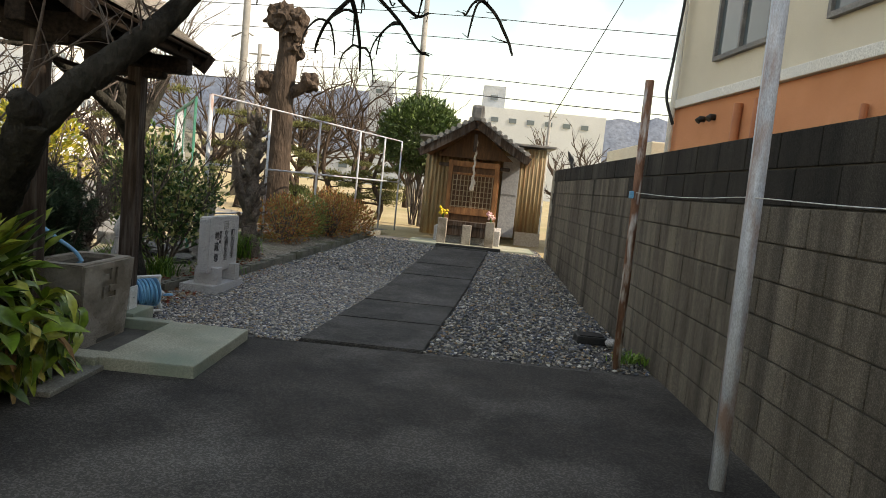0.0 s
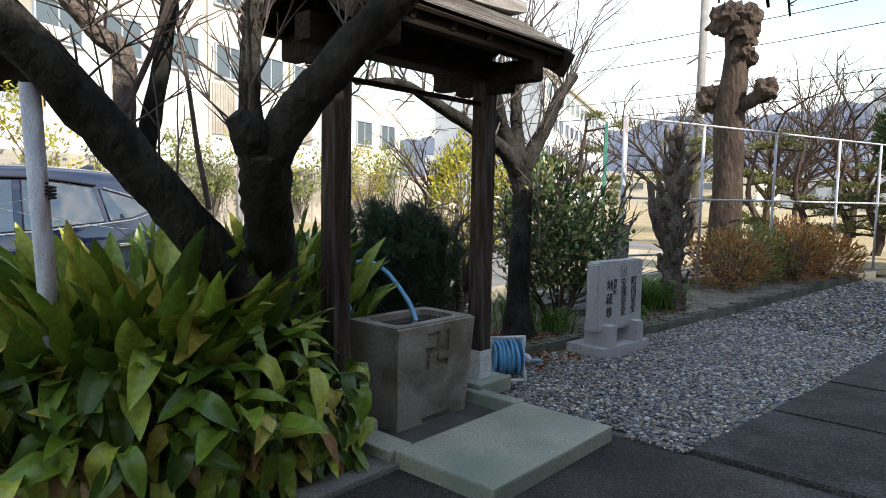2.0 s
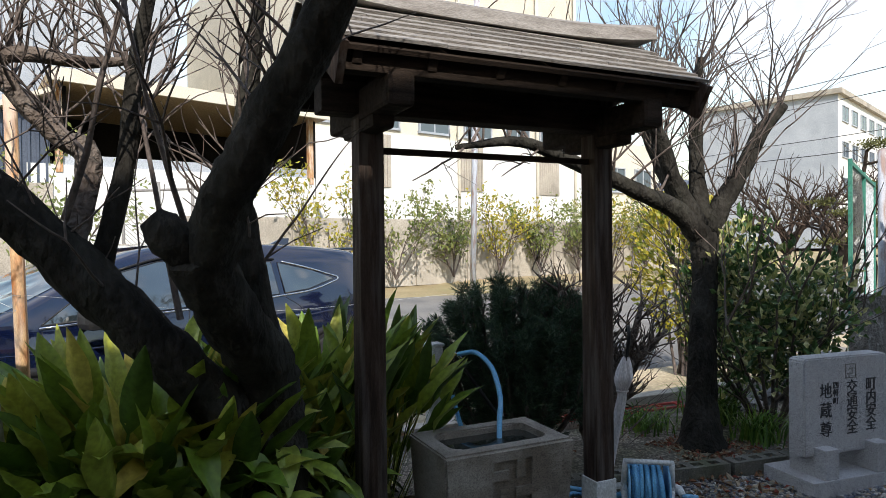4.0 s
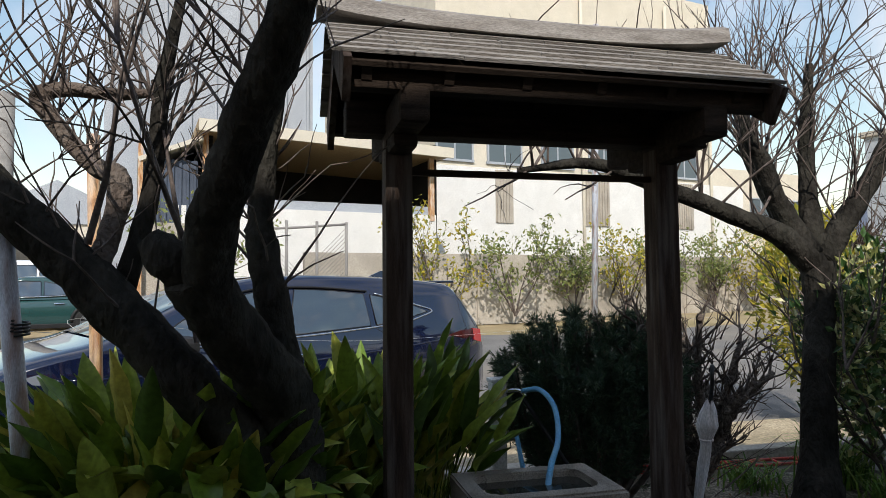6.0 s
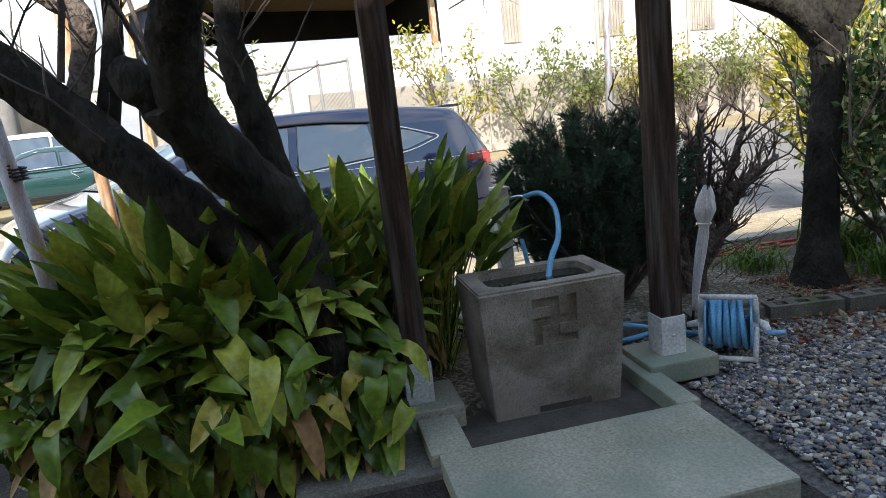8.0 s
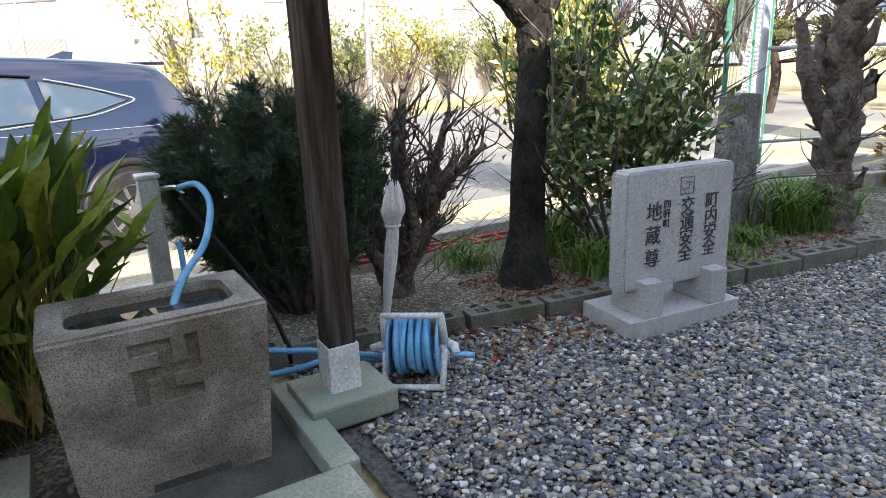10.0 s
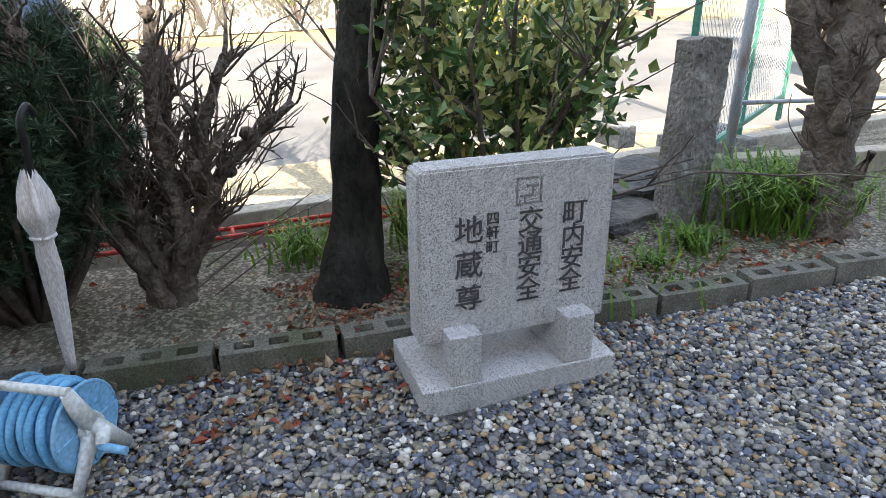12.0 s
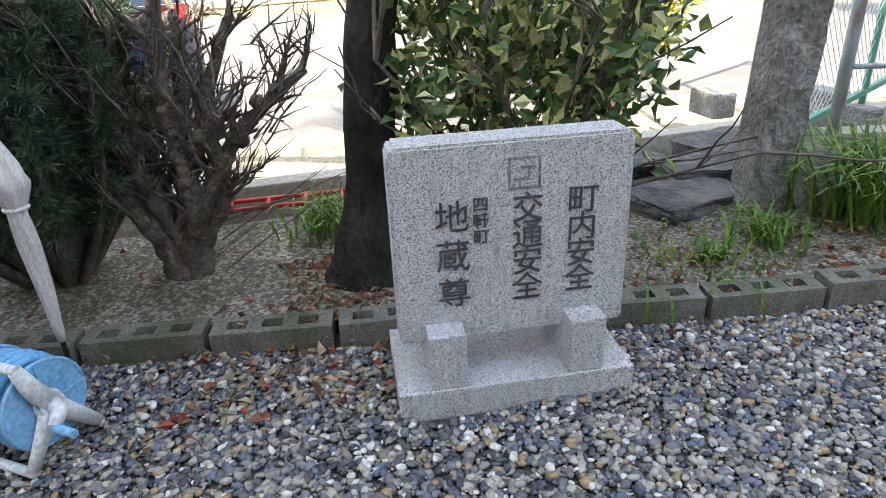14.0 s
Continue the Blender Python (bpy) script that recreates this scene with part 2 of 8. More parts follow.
CREAM = pmat("cream_render", (0.56, 0.52, 0.43), (0.62, 0.575, 0.48), 2, 0.8, 0.2, 320, stain=(0.52, 0.48, 0.40), sscale=0.8, samount=0.3)
ORANGE = pmat("orange_render", (0.55, 0.24, 0.12), (0.63, 0.29, 0.155), 2, 0.8, 0.2, 320, stain=(0.48, 0.20, 0.10), sscale=0.9, samount=0.4)
ORANGE_PIPE = pmat("orange_painted_pipe", (0.36, 0.13, 0.055), (0.44, 0.17, 0.08), 4, 0.6, 0.1, 120, stain=(0.28, 0.10, 0.05), sscale=3)
GREY_WALL = pmat("grey_wall", (0.33, 0.36, 0.40), (0.40, 0.43, 0.47), 1, 0.8, 0.1, 30, stain=(0.28, 0.31, 0.35), sscale=0.3)
SLATE = pmat("slate_blue_sheet", (0.055, 0.07, 0.10), (0.09, 0.11, 0.15), 2, 0.55, 0.1, 40, stain=(0.04, 0.05, 0.07), sscale=1.0)
CONC_FAR = pmat("retaining_concrete", (0.34, 0.31, 0.26), (0.46, 0.42, 0.36), 1, 0.9, 0.4, 30, stain=(0.22, 0.20, 0.17), sscale=0.7)
# near-black colour that puts the shade inside the shed and hut into paint
SHADE_PAINT = pmat("painted_interior_shade", (0.012, 0.012, 0.012), (0.02, 0.019, 0.018), 2, 0.9, 0.1, 20)
GALV = pmat("galvanised_pole", (0.40, 0.43, 0.49), (0.52, 0.55, 0.61), 8, 0.6, 0.2, 80, stain=(0.24, 0.11, 0.05), sscale=3.6, samount=0.7, stretch=(4, 4, 0.9))
RUST = pmat("rusted_pole", (0.34, 0.13, 0.045), (0.58, 0.40, 0.22), 7, 0.75, 0.3, 80, stretch=(4, 4, 0.8), stain=(0.60, 0.58, 0.54), sscale=3)
RUST_DARK = pmat("dark_rusted_pole", (0.10, 0.045, 0.028), (0.24, 0.13, 0.085), 7, 0.8, 0.3, 80, stretch=(4, 4, 0.8), stain=(0.48, 0.46, 0.45), sscale=6, samount=0.9)
GREEN_STEEL = pmat("green_steel", (0.05, 0.21, 0.155), (0.08, 0.27, 0.20), 6, 0.5, 0.1, 60)
CONC_POLE = pmat("utility_pole", (0.20, 0.195, 0.185), (0.28, 0.27, 0.255), 4, 0.85, 0.2, 60)
WIRE = pmat("cable", (0.02, 0.02, 0.022), (0.03, 0.03, 0.032), 4, 0.6, 0)
PALE_WIRE = pmat("pale_wire", (0.55, 0.55, 0.53), (0.62, 0.62, 0.6), 4, 0.5, 0)
BARK = pmat("plum_bark", (0.015, 0.014, 0.012), (0.046, 0.043, 0.037), 9, 0.95, 1.0, 38, stain=(0.060, 0.060, 0.048), sscale=6, samount=0.3, dist=0.03, stretch=(1, 1, 0.55), spec=0.08)
BARK_LIGHT = pmat("pruned_and_sunlit_bark", (0.075, 0.058, 0.048), (0.19, 0.155, 0.13), 9, 0.9, 1.0, 40, stain=(0.20, 0.185, 0.165), sscale=7, samount=0.4, dist=0.03)
BARK_FAR = pmat("pollard_bark", (0.035, 0.025, 0.019), (0.085, 0.060, 0.045), 5, 0.9, 1.0, 18, stretch=(1, 1, 0.35), dist=0.05)
TWIG = pmat("twig_bark", (0.075, 0.060, 0.052), (0.17, 0.14, 0.125), 15, 0.85, 0.4, 80)
ASPI_TONES = [(0.13, 0.215, 0.022), (0.24, 0.32, 0.038), (0.07, 0.132, 0.016), (0.36, 0.39, 0.058), (0.17, 0.255, 0.028), (0.28, 0.34, 0.054), (0.055, 0.105, 0.016), (0.45, 0.385, 0.075), (0.11, 0.185, 0.022)]
ASPI = leaf_mat("broad_leaf", ASPI_TONES, 0.30, island=False)
ASPI_DRY = leaf_mat("dry_broad_leaf", [(0.36, 0.22, 0.085), (0.27, 0.15, 0.06), (0.42, 0.30, 0.14)], 0.7, island=False)
YEW = leaf_mat("yew_needle", [(0.028, 0.062, 0.035), (0.042, 0.084, 0.046), (0.060, 0.112, 0.060), (0.033, 0.072, 0.040), (0.085, 0.130, 0.062)], 0.38, trans=0.06)
VARI = leaf_mat("variegated_leaf", [(0.06, 0.125, 0.035), (0.075, 0.15, 0.045), (0.50, 0.50, 0.20), (0.05, 0.11, 0.032), (0.13, 0.19, 0.055), (0.34, 0.37, 0.12), (0.04, 0.09, 0.028), (0.56, 0.55, 0.28)], 0.30, trans=0.2)
GOLD = leaf_mat("golden_leaf", [(0.40, 0.34, 0.03), (0.30, 0.29, 0.04), (0.48, 0.40, 0.05), (0.18, 0.22, 0.03)], 0.5, trans=0.3)
PALE_LEAF = leaf_mat("pale_leaf", [(0.22, 0.26, 0.08), (0.28, 0.30, 0.10), (0.15, 0.20, 0.06)], 0.5, trans=0.3)
CAMELLIA = leaf_mat("round_tree_leaf", [(0.05, 0.09, 0.025), (0.075, 0.12, 0.03), (0.10, 0.145, 0.045), (0.04, 0.07, 0.02)], 0.4)
PINE = leaf_mat("pine_pad", [(0.11, 0.115, 0.030), (0.16, 0.155, 0.045), (0.075, 0.085, 0.024)], 0.7)
REDLEAF = leaf_mat("reddish_leaf", [(0.34, 0.13, 0.045), (0.44, 0.22, 0.08), (0.27, 0.13, 0.05), (0.34, 0.28, 0.08)], 0.6, trans=0.25)
GRASS = leaf_mat("grass_blade", [(0.09, 0.20, 0.025), (0.13, 0.26, 0.035), (0.065, 0.15, 0.022), (0.20, 0.31, 0.05)], 0.5, trans=0.25)
LITTER = leaf_mat("dead_leaf", [(0.22, 0.10, 0.05), (0.30, 0.20, 0.12), (0.14, 0.07, 0.04), (0.36, 0.29, 0.20), (0.26, 0.06, 0.035)], 0.8)
HOSE = pmat("blue_hose", (0.11, 0.34, 0.58), (0.15, 0.41, 0.66), 10, 0.4, 0.15, 120, stain=(0.25, 0.47, 0.66), sscale=9, samount=0.4)
HOSE_PALE = pmat("pale_blue_plastic", (0.16, 0.38, 0.60), (0.21, 0.44, 0.65), 8, 0.45, 0.1, 90, stain=(0.20, 0.36, 0.52), sscale=8, samount=0.4)
PLASTIC = pmat("grey_plastic", (0.58, 0.60, 0.60), (0.67, 0.69, 0.69), 5, 0.5, 0.1, 80, stain=(0.36, 0.36, 0.34), sscale=7, samount=0.4)
UMBRELLA = pmat("umbrella_cloth", (0.60, 0.56, 0.56), (0.70, 0.66, 0.65), 6, 0.6, 0.2, 50, stretch=(5, 5, 1))
BLACK = pmat("black_plastic", (0.015, 0.015, 0.016), (0.025, 0.025, 0.026), 5, 0.4, 0.1, 60)
RED = pmat("red_paint", (0.42, 0.03, 0.025), (0.52, 0.05, 0.035), 6, 0.4, 0.1, 60)
NAVY = pmat("navy_car_paint", (0.003, 0.006, 0.024), (0.004, 0.0075, 0.028), 1, 0.08, 0, spec=0.6, coat=1.0)
TEAL = pmat("green_car_paint", (0.012, 0.05, 0.048), (0.016, 0.06, 0.056), 1, 0.22, 0, spec=0.6, coat=1.0)
CARWHITE = pmat("white_car_paint", (0.72, 0.73, 0.74), (0.76, 0.77, 0.78), 1, 0.25, 0, spec=0.6, coat=1.0)
CHROME = pmat("chrome", (0.75, 0.76, 0.78), (0.8, 0.8, 0.82), 3, 0.15, 0, metal=1.0)
TYRE = pmat("tyre_rubber", (0.018, 0.018, 0.018), (0.03, 0.03, 0.03), 8, 0.85, 0.3, 60)
RIM = pmat("alloy_rim", (0.35, 0.36, 0.38), (0.45, 0.46, 0.48), 5, 0.3, 0, metal=0.9)
GLASS = glass_mat("dark_window_glass", (0.022, 0.030, 0.034))
GLASS.node_tree.nodes["Principled BSDF"].inputs["IOR"].default_value = 2.4


def wavy(m, scale, strength, dist):
    """Slight curvature of sheet metal and glass."""
    n, l = m.node_tree.nodes, m.node_tree.links
    g, t, b = n.new("ShaderNodeNewGeometry"), n.new("ShaderNodeTexNoise"), n.new("ShaderNodeBump")
    t.inputs["Scale"].default_value, t.inputs["Detail"].default_value = scale, 1.0
    b.inputs["Strength"].default_value, b.inputs["Distance"].default_value = strength, dist
    l.new(g.outputs["Position"], t.inputs["Vector"])
    l.new(t.outputs["Fac"], b.inputs["Height"])
    l.new(b.outputs["Normal"], n["Principled BSDF"].inputs["Normal"])


wavy(GLASS, 2.2, 0.6, 0.12)
PANE = glass_mat("building_window_glass", (0.09, 0.115, 0.13), 0.08)
WATER = glass_mat("basin_water", (0.03, 0.032, 0.028), 0.01)
LAMP_RED = glass_mat("tail_lamp_red", (0.45, 0.012, 0.012), 0.1)
LAMP_DARK = glass_mat("smoked_lamp", (0.05, 0.006, 0.008), 0.08)
LAMP_CLEAR = glass_mat("head_lamp_glass", (0.16, 0.18, 0.21), 0.08)
ROPE = pmat("bell_rope", (0.5, 0.45, 0.38), (0.6, 0.55, 0.48), 20, 0.8, 0.5, 90)
# blue-grey in place of woodland green, so distance haze sits in the colour
HILL = pmat("wooded_hill_painted_haze", (0.105, 0.128, 0.175), (0.14, 0.16, 0.20), 0.03, 1.0, 0.3, 0.4, dist=2.0)
FLOWER_Y = pmat("yellow_petal", (0.62, 0.42, 0.02), (0.7, 0.52, 0.05), 9, 0.6, 0.1, 60)
FLOWER_P = pmat("pink_petal", (0.6, 0.30, 0.34), (0.7, 0.55, 0.5), 9, 0.6, 0.1, 60)


# ---- mesh helpers ----
def box(bm, c, s, m=None, bevel=0.0):
    """A box of size s round c; m places it."""
    r = bmesh.ops.create_cube(bm, size=1.0, matrix=(m or Matrix()) @ Matrix.Translation(c) @ Matrix.Diagonal((*s, 1)))
    if bevel:
        edges = {e for v in r["verts"] for e in v.link_edges}
        bmesh.ops.bevel(bm, geom=list(edges), offset=bevel, segments=2, profile=0.6, affect="EDGES")
    return r["verts"]


def tube(bm, pts, radii, sides=8, caps=True, wobble=0.0, rng=random):
    """A tapered tube along points."""
    rings, pts = [], [Vector(p) for p in pts]
    up = Vector((0.31, 0.21, 0.93))
    for i, p in enumerate(pts):
        d = (pts[min(i + 1, len(pts) - 1)] - pts[max(i - 1, 0)]).normalized()
        a = d.cross(up)
        if a.length < 1e-3:
            a = d.cross(Vector((1, 0, 0)))
        a.normalize()
        b = d.cross(a)
        r = radii[i] if hasattr(radii, "__len__") else radii
        ring = []
        for k in range(sides):
            w = 2 * math.pi * k / sides
            q = r * (1 + wobble * rng.uniform(-1, 1))
            ring.append(bm.verts.new(p + a * (math.cos(w) * q) + b * (math.sin(w) * q)))
        rings.append(ring)
    for r0, r1 in zip(rings, rings[1:]):
        for k in range(sides):
            bm.faces.new((r0[k], r0[(k + 1) % sides], r1[(k + 1) % sides], r1[k])).smooth = True
    if caps:
        bm.faces.new(rings[0][::-1])
        bm.faces.new(rings[-1])


def smooth_line(pts, n=5):
    """Catmull-Rom through points."""
    P = [Vector(p) for p in pts]
    P = [2 * P[0] - P[1]] + P + [2 * P[-1] - P[-2]]
    out = []
    for i in range(1, len(P) - 2):
        for k in range(n):
            t = k / n
            a, b, c, d = P[i - 1], P[i], P[i + 1], P[i + 2]
            out.append(0.5 * (2 * b + (c - a) * t + (2 * a - 5 * b + 4 * c - d) * t * t + (3 * b - a - 3 * c + d) * t ** 3))
    out.append(P[-2])
    return out


def lerp_list(vals, n):
    """Values spread over n samples."""
    return [float(np.interp(i / (n - 1) * (len(vals) - 1), range(len(vals)), vals)) for i in range(n)]


def finish(name, bm, mat):
    me = bpy.data.meshes.new(name)
    bmesh.ops.recalc_face_normals(bm, faces=bm.faces)
    bm.to_mesh(me)
    bm.free()
    me.materials.append(mat)
    return me


def part(name, bm, mat, parent=None, label=""):
    ob = new(name, finish(name, bm, mat))
    ob.parent = parent
    return tagged(ob, label)


def thing(name, label, category, m=None, group="", kind=""):
    """An Empty that carries parts."""
    ob = new(name)
    ob.empty_display_size = 0.1
    ob.matrix_world = m or Matrix()
    return tagged(ob, label, category, group, kind)


def solo(name, bm, mat, label, category, kind="", group=""):
    return tagged(part(name, bm, mat), label, category, group, kind)


def pieces(name, mesh, parent, places):
    """Many objects on one mesh under a parent."""
    for m in places:
        ob = new(name, mesh)
        ob.parent = parent
        ob.matrix_local = m


def raw_mesh(name, verts, faces, mat, smooth=False):
    me = bpy.data.meshes.new(name)
    verts, faces = np.asarray(verts, float), np.asarray(faces)
    me.vertices.add(len(verts))
    me.vertices.foreach_set("co", verts.ravel())
    k = faces.shape[1]
    me.loops.add(faces.size)
    me.loops.foreach_set("vertex_index", faces.ravel())
    me.polygons.add(len(faces))
    me.polygons.foreach_set("loop_start", np.arange(len(faces)) * k)
    me.polygons.foreach_set("use_smooth", np.full(len(faces), smooth))
    me.update(calc_edges=True)
    me.materials.append(mat)
    return me


def leaves_mesh(name, centres, dirs, length, width, mat, rng, fold=0.25, spread=0.35):
    """Pointed leaves, six triangles-worth each: a folded diamond with a bent tip."""
    n = len(centres)
    c, d = np.asarray(centres, float), np.asarray(dirs, float)
    d = d / np.maximum(np.linalg.norm(d, axis=1, keepdims=True), 1e-6)
    r = rng.normal(size=(n, 3))
    side = np.cross(d, r)
    side /= np.maximum(np.linalg.norm(side, axis=1, keepdims=True), 1e-6)
    nor = np.cross(side, d)
    L = length * rng.uniform(1 - spread, 1 + spread, (n, 1))
    W = width * rng.uniform(1 - spread, 1 + spread, (n, 1))
    v = np.stack([c, c + d * L * 0.45 + side * W - nor * W * fold * -1, c + d * L * 0.5 - nor * W * fold * 0.4,
                  c + d * L * 0.45 - side * W + nor * W * fold, c + d * L - nor * W * fold * 1.6], 1).reshape(-1, 3)
    base = np.arange(n)[:, None] * 5
    f = np.concatenate([base + np.array([0, 1, 2]), base + np.array([0, 2, 3]), base + np.array([1, 4, 2]), base + np.array([2, 4, 3])])
    return raw_mesh(name, v, f, mat)


def ground_z(x, y):
    """Height of the natural ground."""
    temple = 0.048 * min(max(y - 9.0, 0.0), 4.7)
    lot = -0.22 + 0.052 * min(max(-x - 8.5, 0.0), 9.0) + 0.02 * min(max(-x - 17.5, 0.0), 22.5)
    w = min(max((-x - 4.75) / 0.35, 0.0), 1.0) * min(max((16.0 - y) / 3.0, 0.0), 1.0)
    far = min(max((16.0 - y) / 3.0, 0.0), 1.0)
    return temple * (1 - w) + lot * w if far > 0 else temple


# ---- ground ----
def sheet(name, label, category, mat, poly, lift, step=0.5):
    """A sheet over a quadrilateral (four corners in order), draped on the ground."""
    a, b, c, d = [Vector((*p, 0)) for p in poly]
    nu, nv = max(2, int((b - a).length / step)), max(2, int((d - a).length / step))
    V, Fc = [], []
    for i in range(nu + 1):
        for j in range(nv + 1):
            u, v = i / nu, j / nv
            p = (a * (1 - u) + b * u) * (1 - v) + (d * (1 - u) + c * u) * v
            V.append((p.x, p.y, ground_z(p.x, p.y) + lift))
    for i in range(nu):
        for j in range(nv):
            k = i * (nv + 1) + j
            Fc.append((k, k + nv + 1, k + nv + 2, k + 1))
    return tagged(new(name, raw_mesh(name, V, Fc, mat)), label, category, kind="structure")


def axis(lo, hi, inner_lo, inner_hi, fine, coarse):
    return np.unique(np.concatenate([np.arange(lo, inner_lo, coarse), np.arange(inner_lo, inner_hi, fine), np.arange(inner_hi, hi + coarse, coarse)]))


gx, gy = axis(-640, 640, -8, 4, 0.35, 40), axis(-640, 640, -4, 20, 0.5, 40)
GV = [(x, y, ground_z(x, y) - 0.03) for x in gx for y in gy]
GF = [(i * len(gy) + j, (i + 1) * len(gy) + j, (i + 1) * len(gy) + j + 1, i * len(gy) + j + 1) for i in range(len(gx) - 1) for j in range(len(gy) - 1)]
tagged(new("ground", raw_mesh("ground", GV, GF, DIRT)), "dry yellowish grass and bare earth ground", "ground", kind="structure")

sheet("forecourt", "dark damp asphalt forecourt with pale specks", "pavement", ASPHALT, ((-4.6, -9), (1.02, -9), (1.02, 6.2), (-2.2, 6.2)), 0.0)
sheet("forecourt_side", "dark asphalt beside the planted clump", "pavement", ASPHALT, ((-4.9, -9), (-4.6, -9), (-2.2, 6.2), (-4.9, 4.3)), 0.0)
gravel_bed = sheet("gravel_bed", "dark bed under loose grey gravel", "gravel", BED, ((-3.85, 6.2), (1.02, 6.2), (1.02, 14.2), (-2.15, 14.2)), -0.006)
sheet("garden_soil", "bare garden soil with moss and litter", "soil", SOIL, ((-5.05, 5.4), (-3.97, 5.4), (-2.04, 15.0), (-4.9, 15.0)), 0.062, 0.3)
sheet("car_park", "pale worn asphalt of the car park and lane", "road", LOT, ((-15.2, -30), (-5.15, -30), (-5.15, 16), (-15.2, 26)), 0.006, 1.0)

sheet("lane_verge", "pale tan dirt verge between the garden and the lane", "soil", VERGE, ((-7.05, 5.9), (-5.12, 4.6), (-5.12, 16), (-7.15, 16)), 0.012, 0.5)

# low retaining wall between garden and lane
bm = bmesh.new()
box(bm, (-5.06, 9.0, -0.08), (0.14, 9.5, 0.36), bevel=0.012)
solo("retaining_wall", bm, CONC_FAR, "low stained concrete retaining wall behind the garden", "wall", "structure")

# ---- pebbles ----
def pebbles(name, n, x_of, y0, y1, smin, smax, seed, skip):
    rng = np.random.default_rng(seed)
    ico = bmesh.new()
    bmesh.ops.create_icosphere(ico, subdivisions=1, radius=1.0)
    base = np.array([v.co[:] for v in ico.verts])
    tri = np.array([[v.index for v in f.verts] for f in ico.faces])
    ico.free()
    y = rng.uniform(y0, y1, n)
    lo, hi = x_of(y)
    x = lo + (hi - lo) * rng.random(n)
    keep = ~skip(x, y)
    x, y = x[keep], y[keep]
    n = len(x)
    z = np.array([ground_z(a, b) for a, b in zip(x, y)])
    s = smin + (smax - smin) * rng.random(n) ** 2.2
    sc = np.stack([s * rng.uniform(0.9, 1.5, n), s * rng.uniform(0.7, 1.05, n), s * rng.uniform(0.4, 0.7, n)], 1)
    v = base[None] * sc[:, None, :] * rng.uniform(0.86, 1.14, (n, len(base), 1))
    a, t = rng.uniform(0, 2 * np.pi, n), rng.uniform(-0.5, 0.5, n)
    ct, st = np.cos(t)[:, None], np.sin(t)[:, None]
    v[:, :, 1], v[:, :, 2] = v[:, :, 1] * ct - v[:, :, 2] * st, v[:, :, 1] * st + v[:, :, 2] * ct
    ca, sa = np.cos(a)[:, None], np.sin(a)[:, None]
    v[:, :, 0], v[:, :, 1] = v[:, :, 0] * ca - v[:, :, 1] * sa, v[:, :, 0] * sa + v[:, :, 1] * ca
    v += np.stack([x, y, z + s * 0.25 + rng.uniform(0, 0.008, n)], 1)[:, None, :]
    f = tri[None] + (np.arange(n) * len(base))[:, None, None]
    ob = new(name, raw_mesh(name, v.reshape(-1, 3), f.reshape(-1, 3), PEBBLE, True))
    return tagged(ob, "loose rounded grey, white and brown pebbles", "gravel", kind="stuff")


def kerb_x(y):
    return -3.62 + (y - 6.67) * 0.20


def path_l(y):
    return -1.79 + (y - 6.25) * 0.123


def path_r(y):
    return -0.81 + (y - 6.25) * 0.121


def no_pebble(x, y):
    path = (x > path_l(y) - 0.01) & (x < path_r(y) + 0.01) & (y < 14)
    slab = (x < -2.14 + 0.0 * y) & (y < 6.28) & (x > -3.1)
    pad = (np.abs(x + 3.2) < 0.17) & (np.abs(y - 6.3) < 0.2)
    stele = (x < -2.96) & (x > -3.4) & (y > 7.66) & (y < 8.33)
    return path | slab | pad | stele


pebbles("gravel", 54000, lambda y: (kerb_x(y) + 0.02, path_l(y)), 6.2, 9.9, 0.0055, 0.0175, 3, no_pebble)
pebbles("gravel", 10000, lambda y: (kerb_x(y) + 0.07, path_l(y)), 9.9, 13.6, 0.010, 0.022, 4, no_pebble)
pebbles("gravel", 15000, lambda y: (path_r(y), 1.0 + 0 * y), 6.25, 13.6, 0.009, 0.021, 5, no_pebble)

# ---- block wall along the forecourt ----
WALL_X, WALL_TOP = 1.02, 1.79
wall = thing("wall_east", "tall soot-stained concrete block wall beside the gravel", "wall", kind="structure")
bm = bmesh.new()
box(bm, (WALL_X + 0.07, 2.0, 0.88), (0.11, 21.5, 1.76))
part("mortar_core", bm, MORTAR, wall)
bm = bmesh.new()
box(bm, (0, 0, 0), (0.13, 0.392, 0.192), bevel=0.006)
block_mesh, block_top = finish("block", bm, BLOCK), None
block_top = block_mesh.copy()
block_top.materials[0] = BLOCK_TOP
far_bm = bmesh.new()
for course in range(9):
    z = WALL_TOP - 0.1 - course * 0.2
    y = -8.6 + (0.2 if course % 2 else 0.0)
    while y < 12.7:
        m = Matrix.Translation((WALL_X + 0.066 + random.uniform(-0.002, 0.002), min(y, 12.55), z))
        if y > 0.6:
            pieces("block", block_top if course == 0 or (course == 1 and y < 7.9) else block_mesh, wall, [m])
        else:
            box(far_bm, (0, 0, 0), (0.13, 0.392, 0.192), m)
        y += 0.4
far_rest = part("block_rest", far_bm, BLOCK, wall)
tagged(far_rest, kind="stuff")
bm = bmesh.new()
box(bm, (WALL_X + 0.066, 12.86, 0.95), (0.15, 0.16, 1.70), bevel=0.01)
part("end_pier", bm, CONC_FAR, wall)

# ---- poles with a wire along the wall ----
def pole_along(name, base, top, r, mat, label, square=False):
    bm = bmesh.new()
    tube(bm, [base, tuple(base[i] * 0.5 + top[i] * 0.5 for i in range(3)), top], r, 4 if square else 14)
    return solo(name, bm, mat, label, "pole")


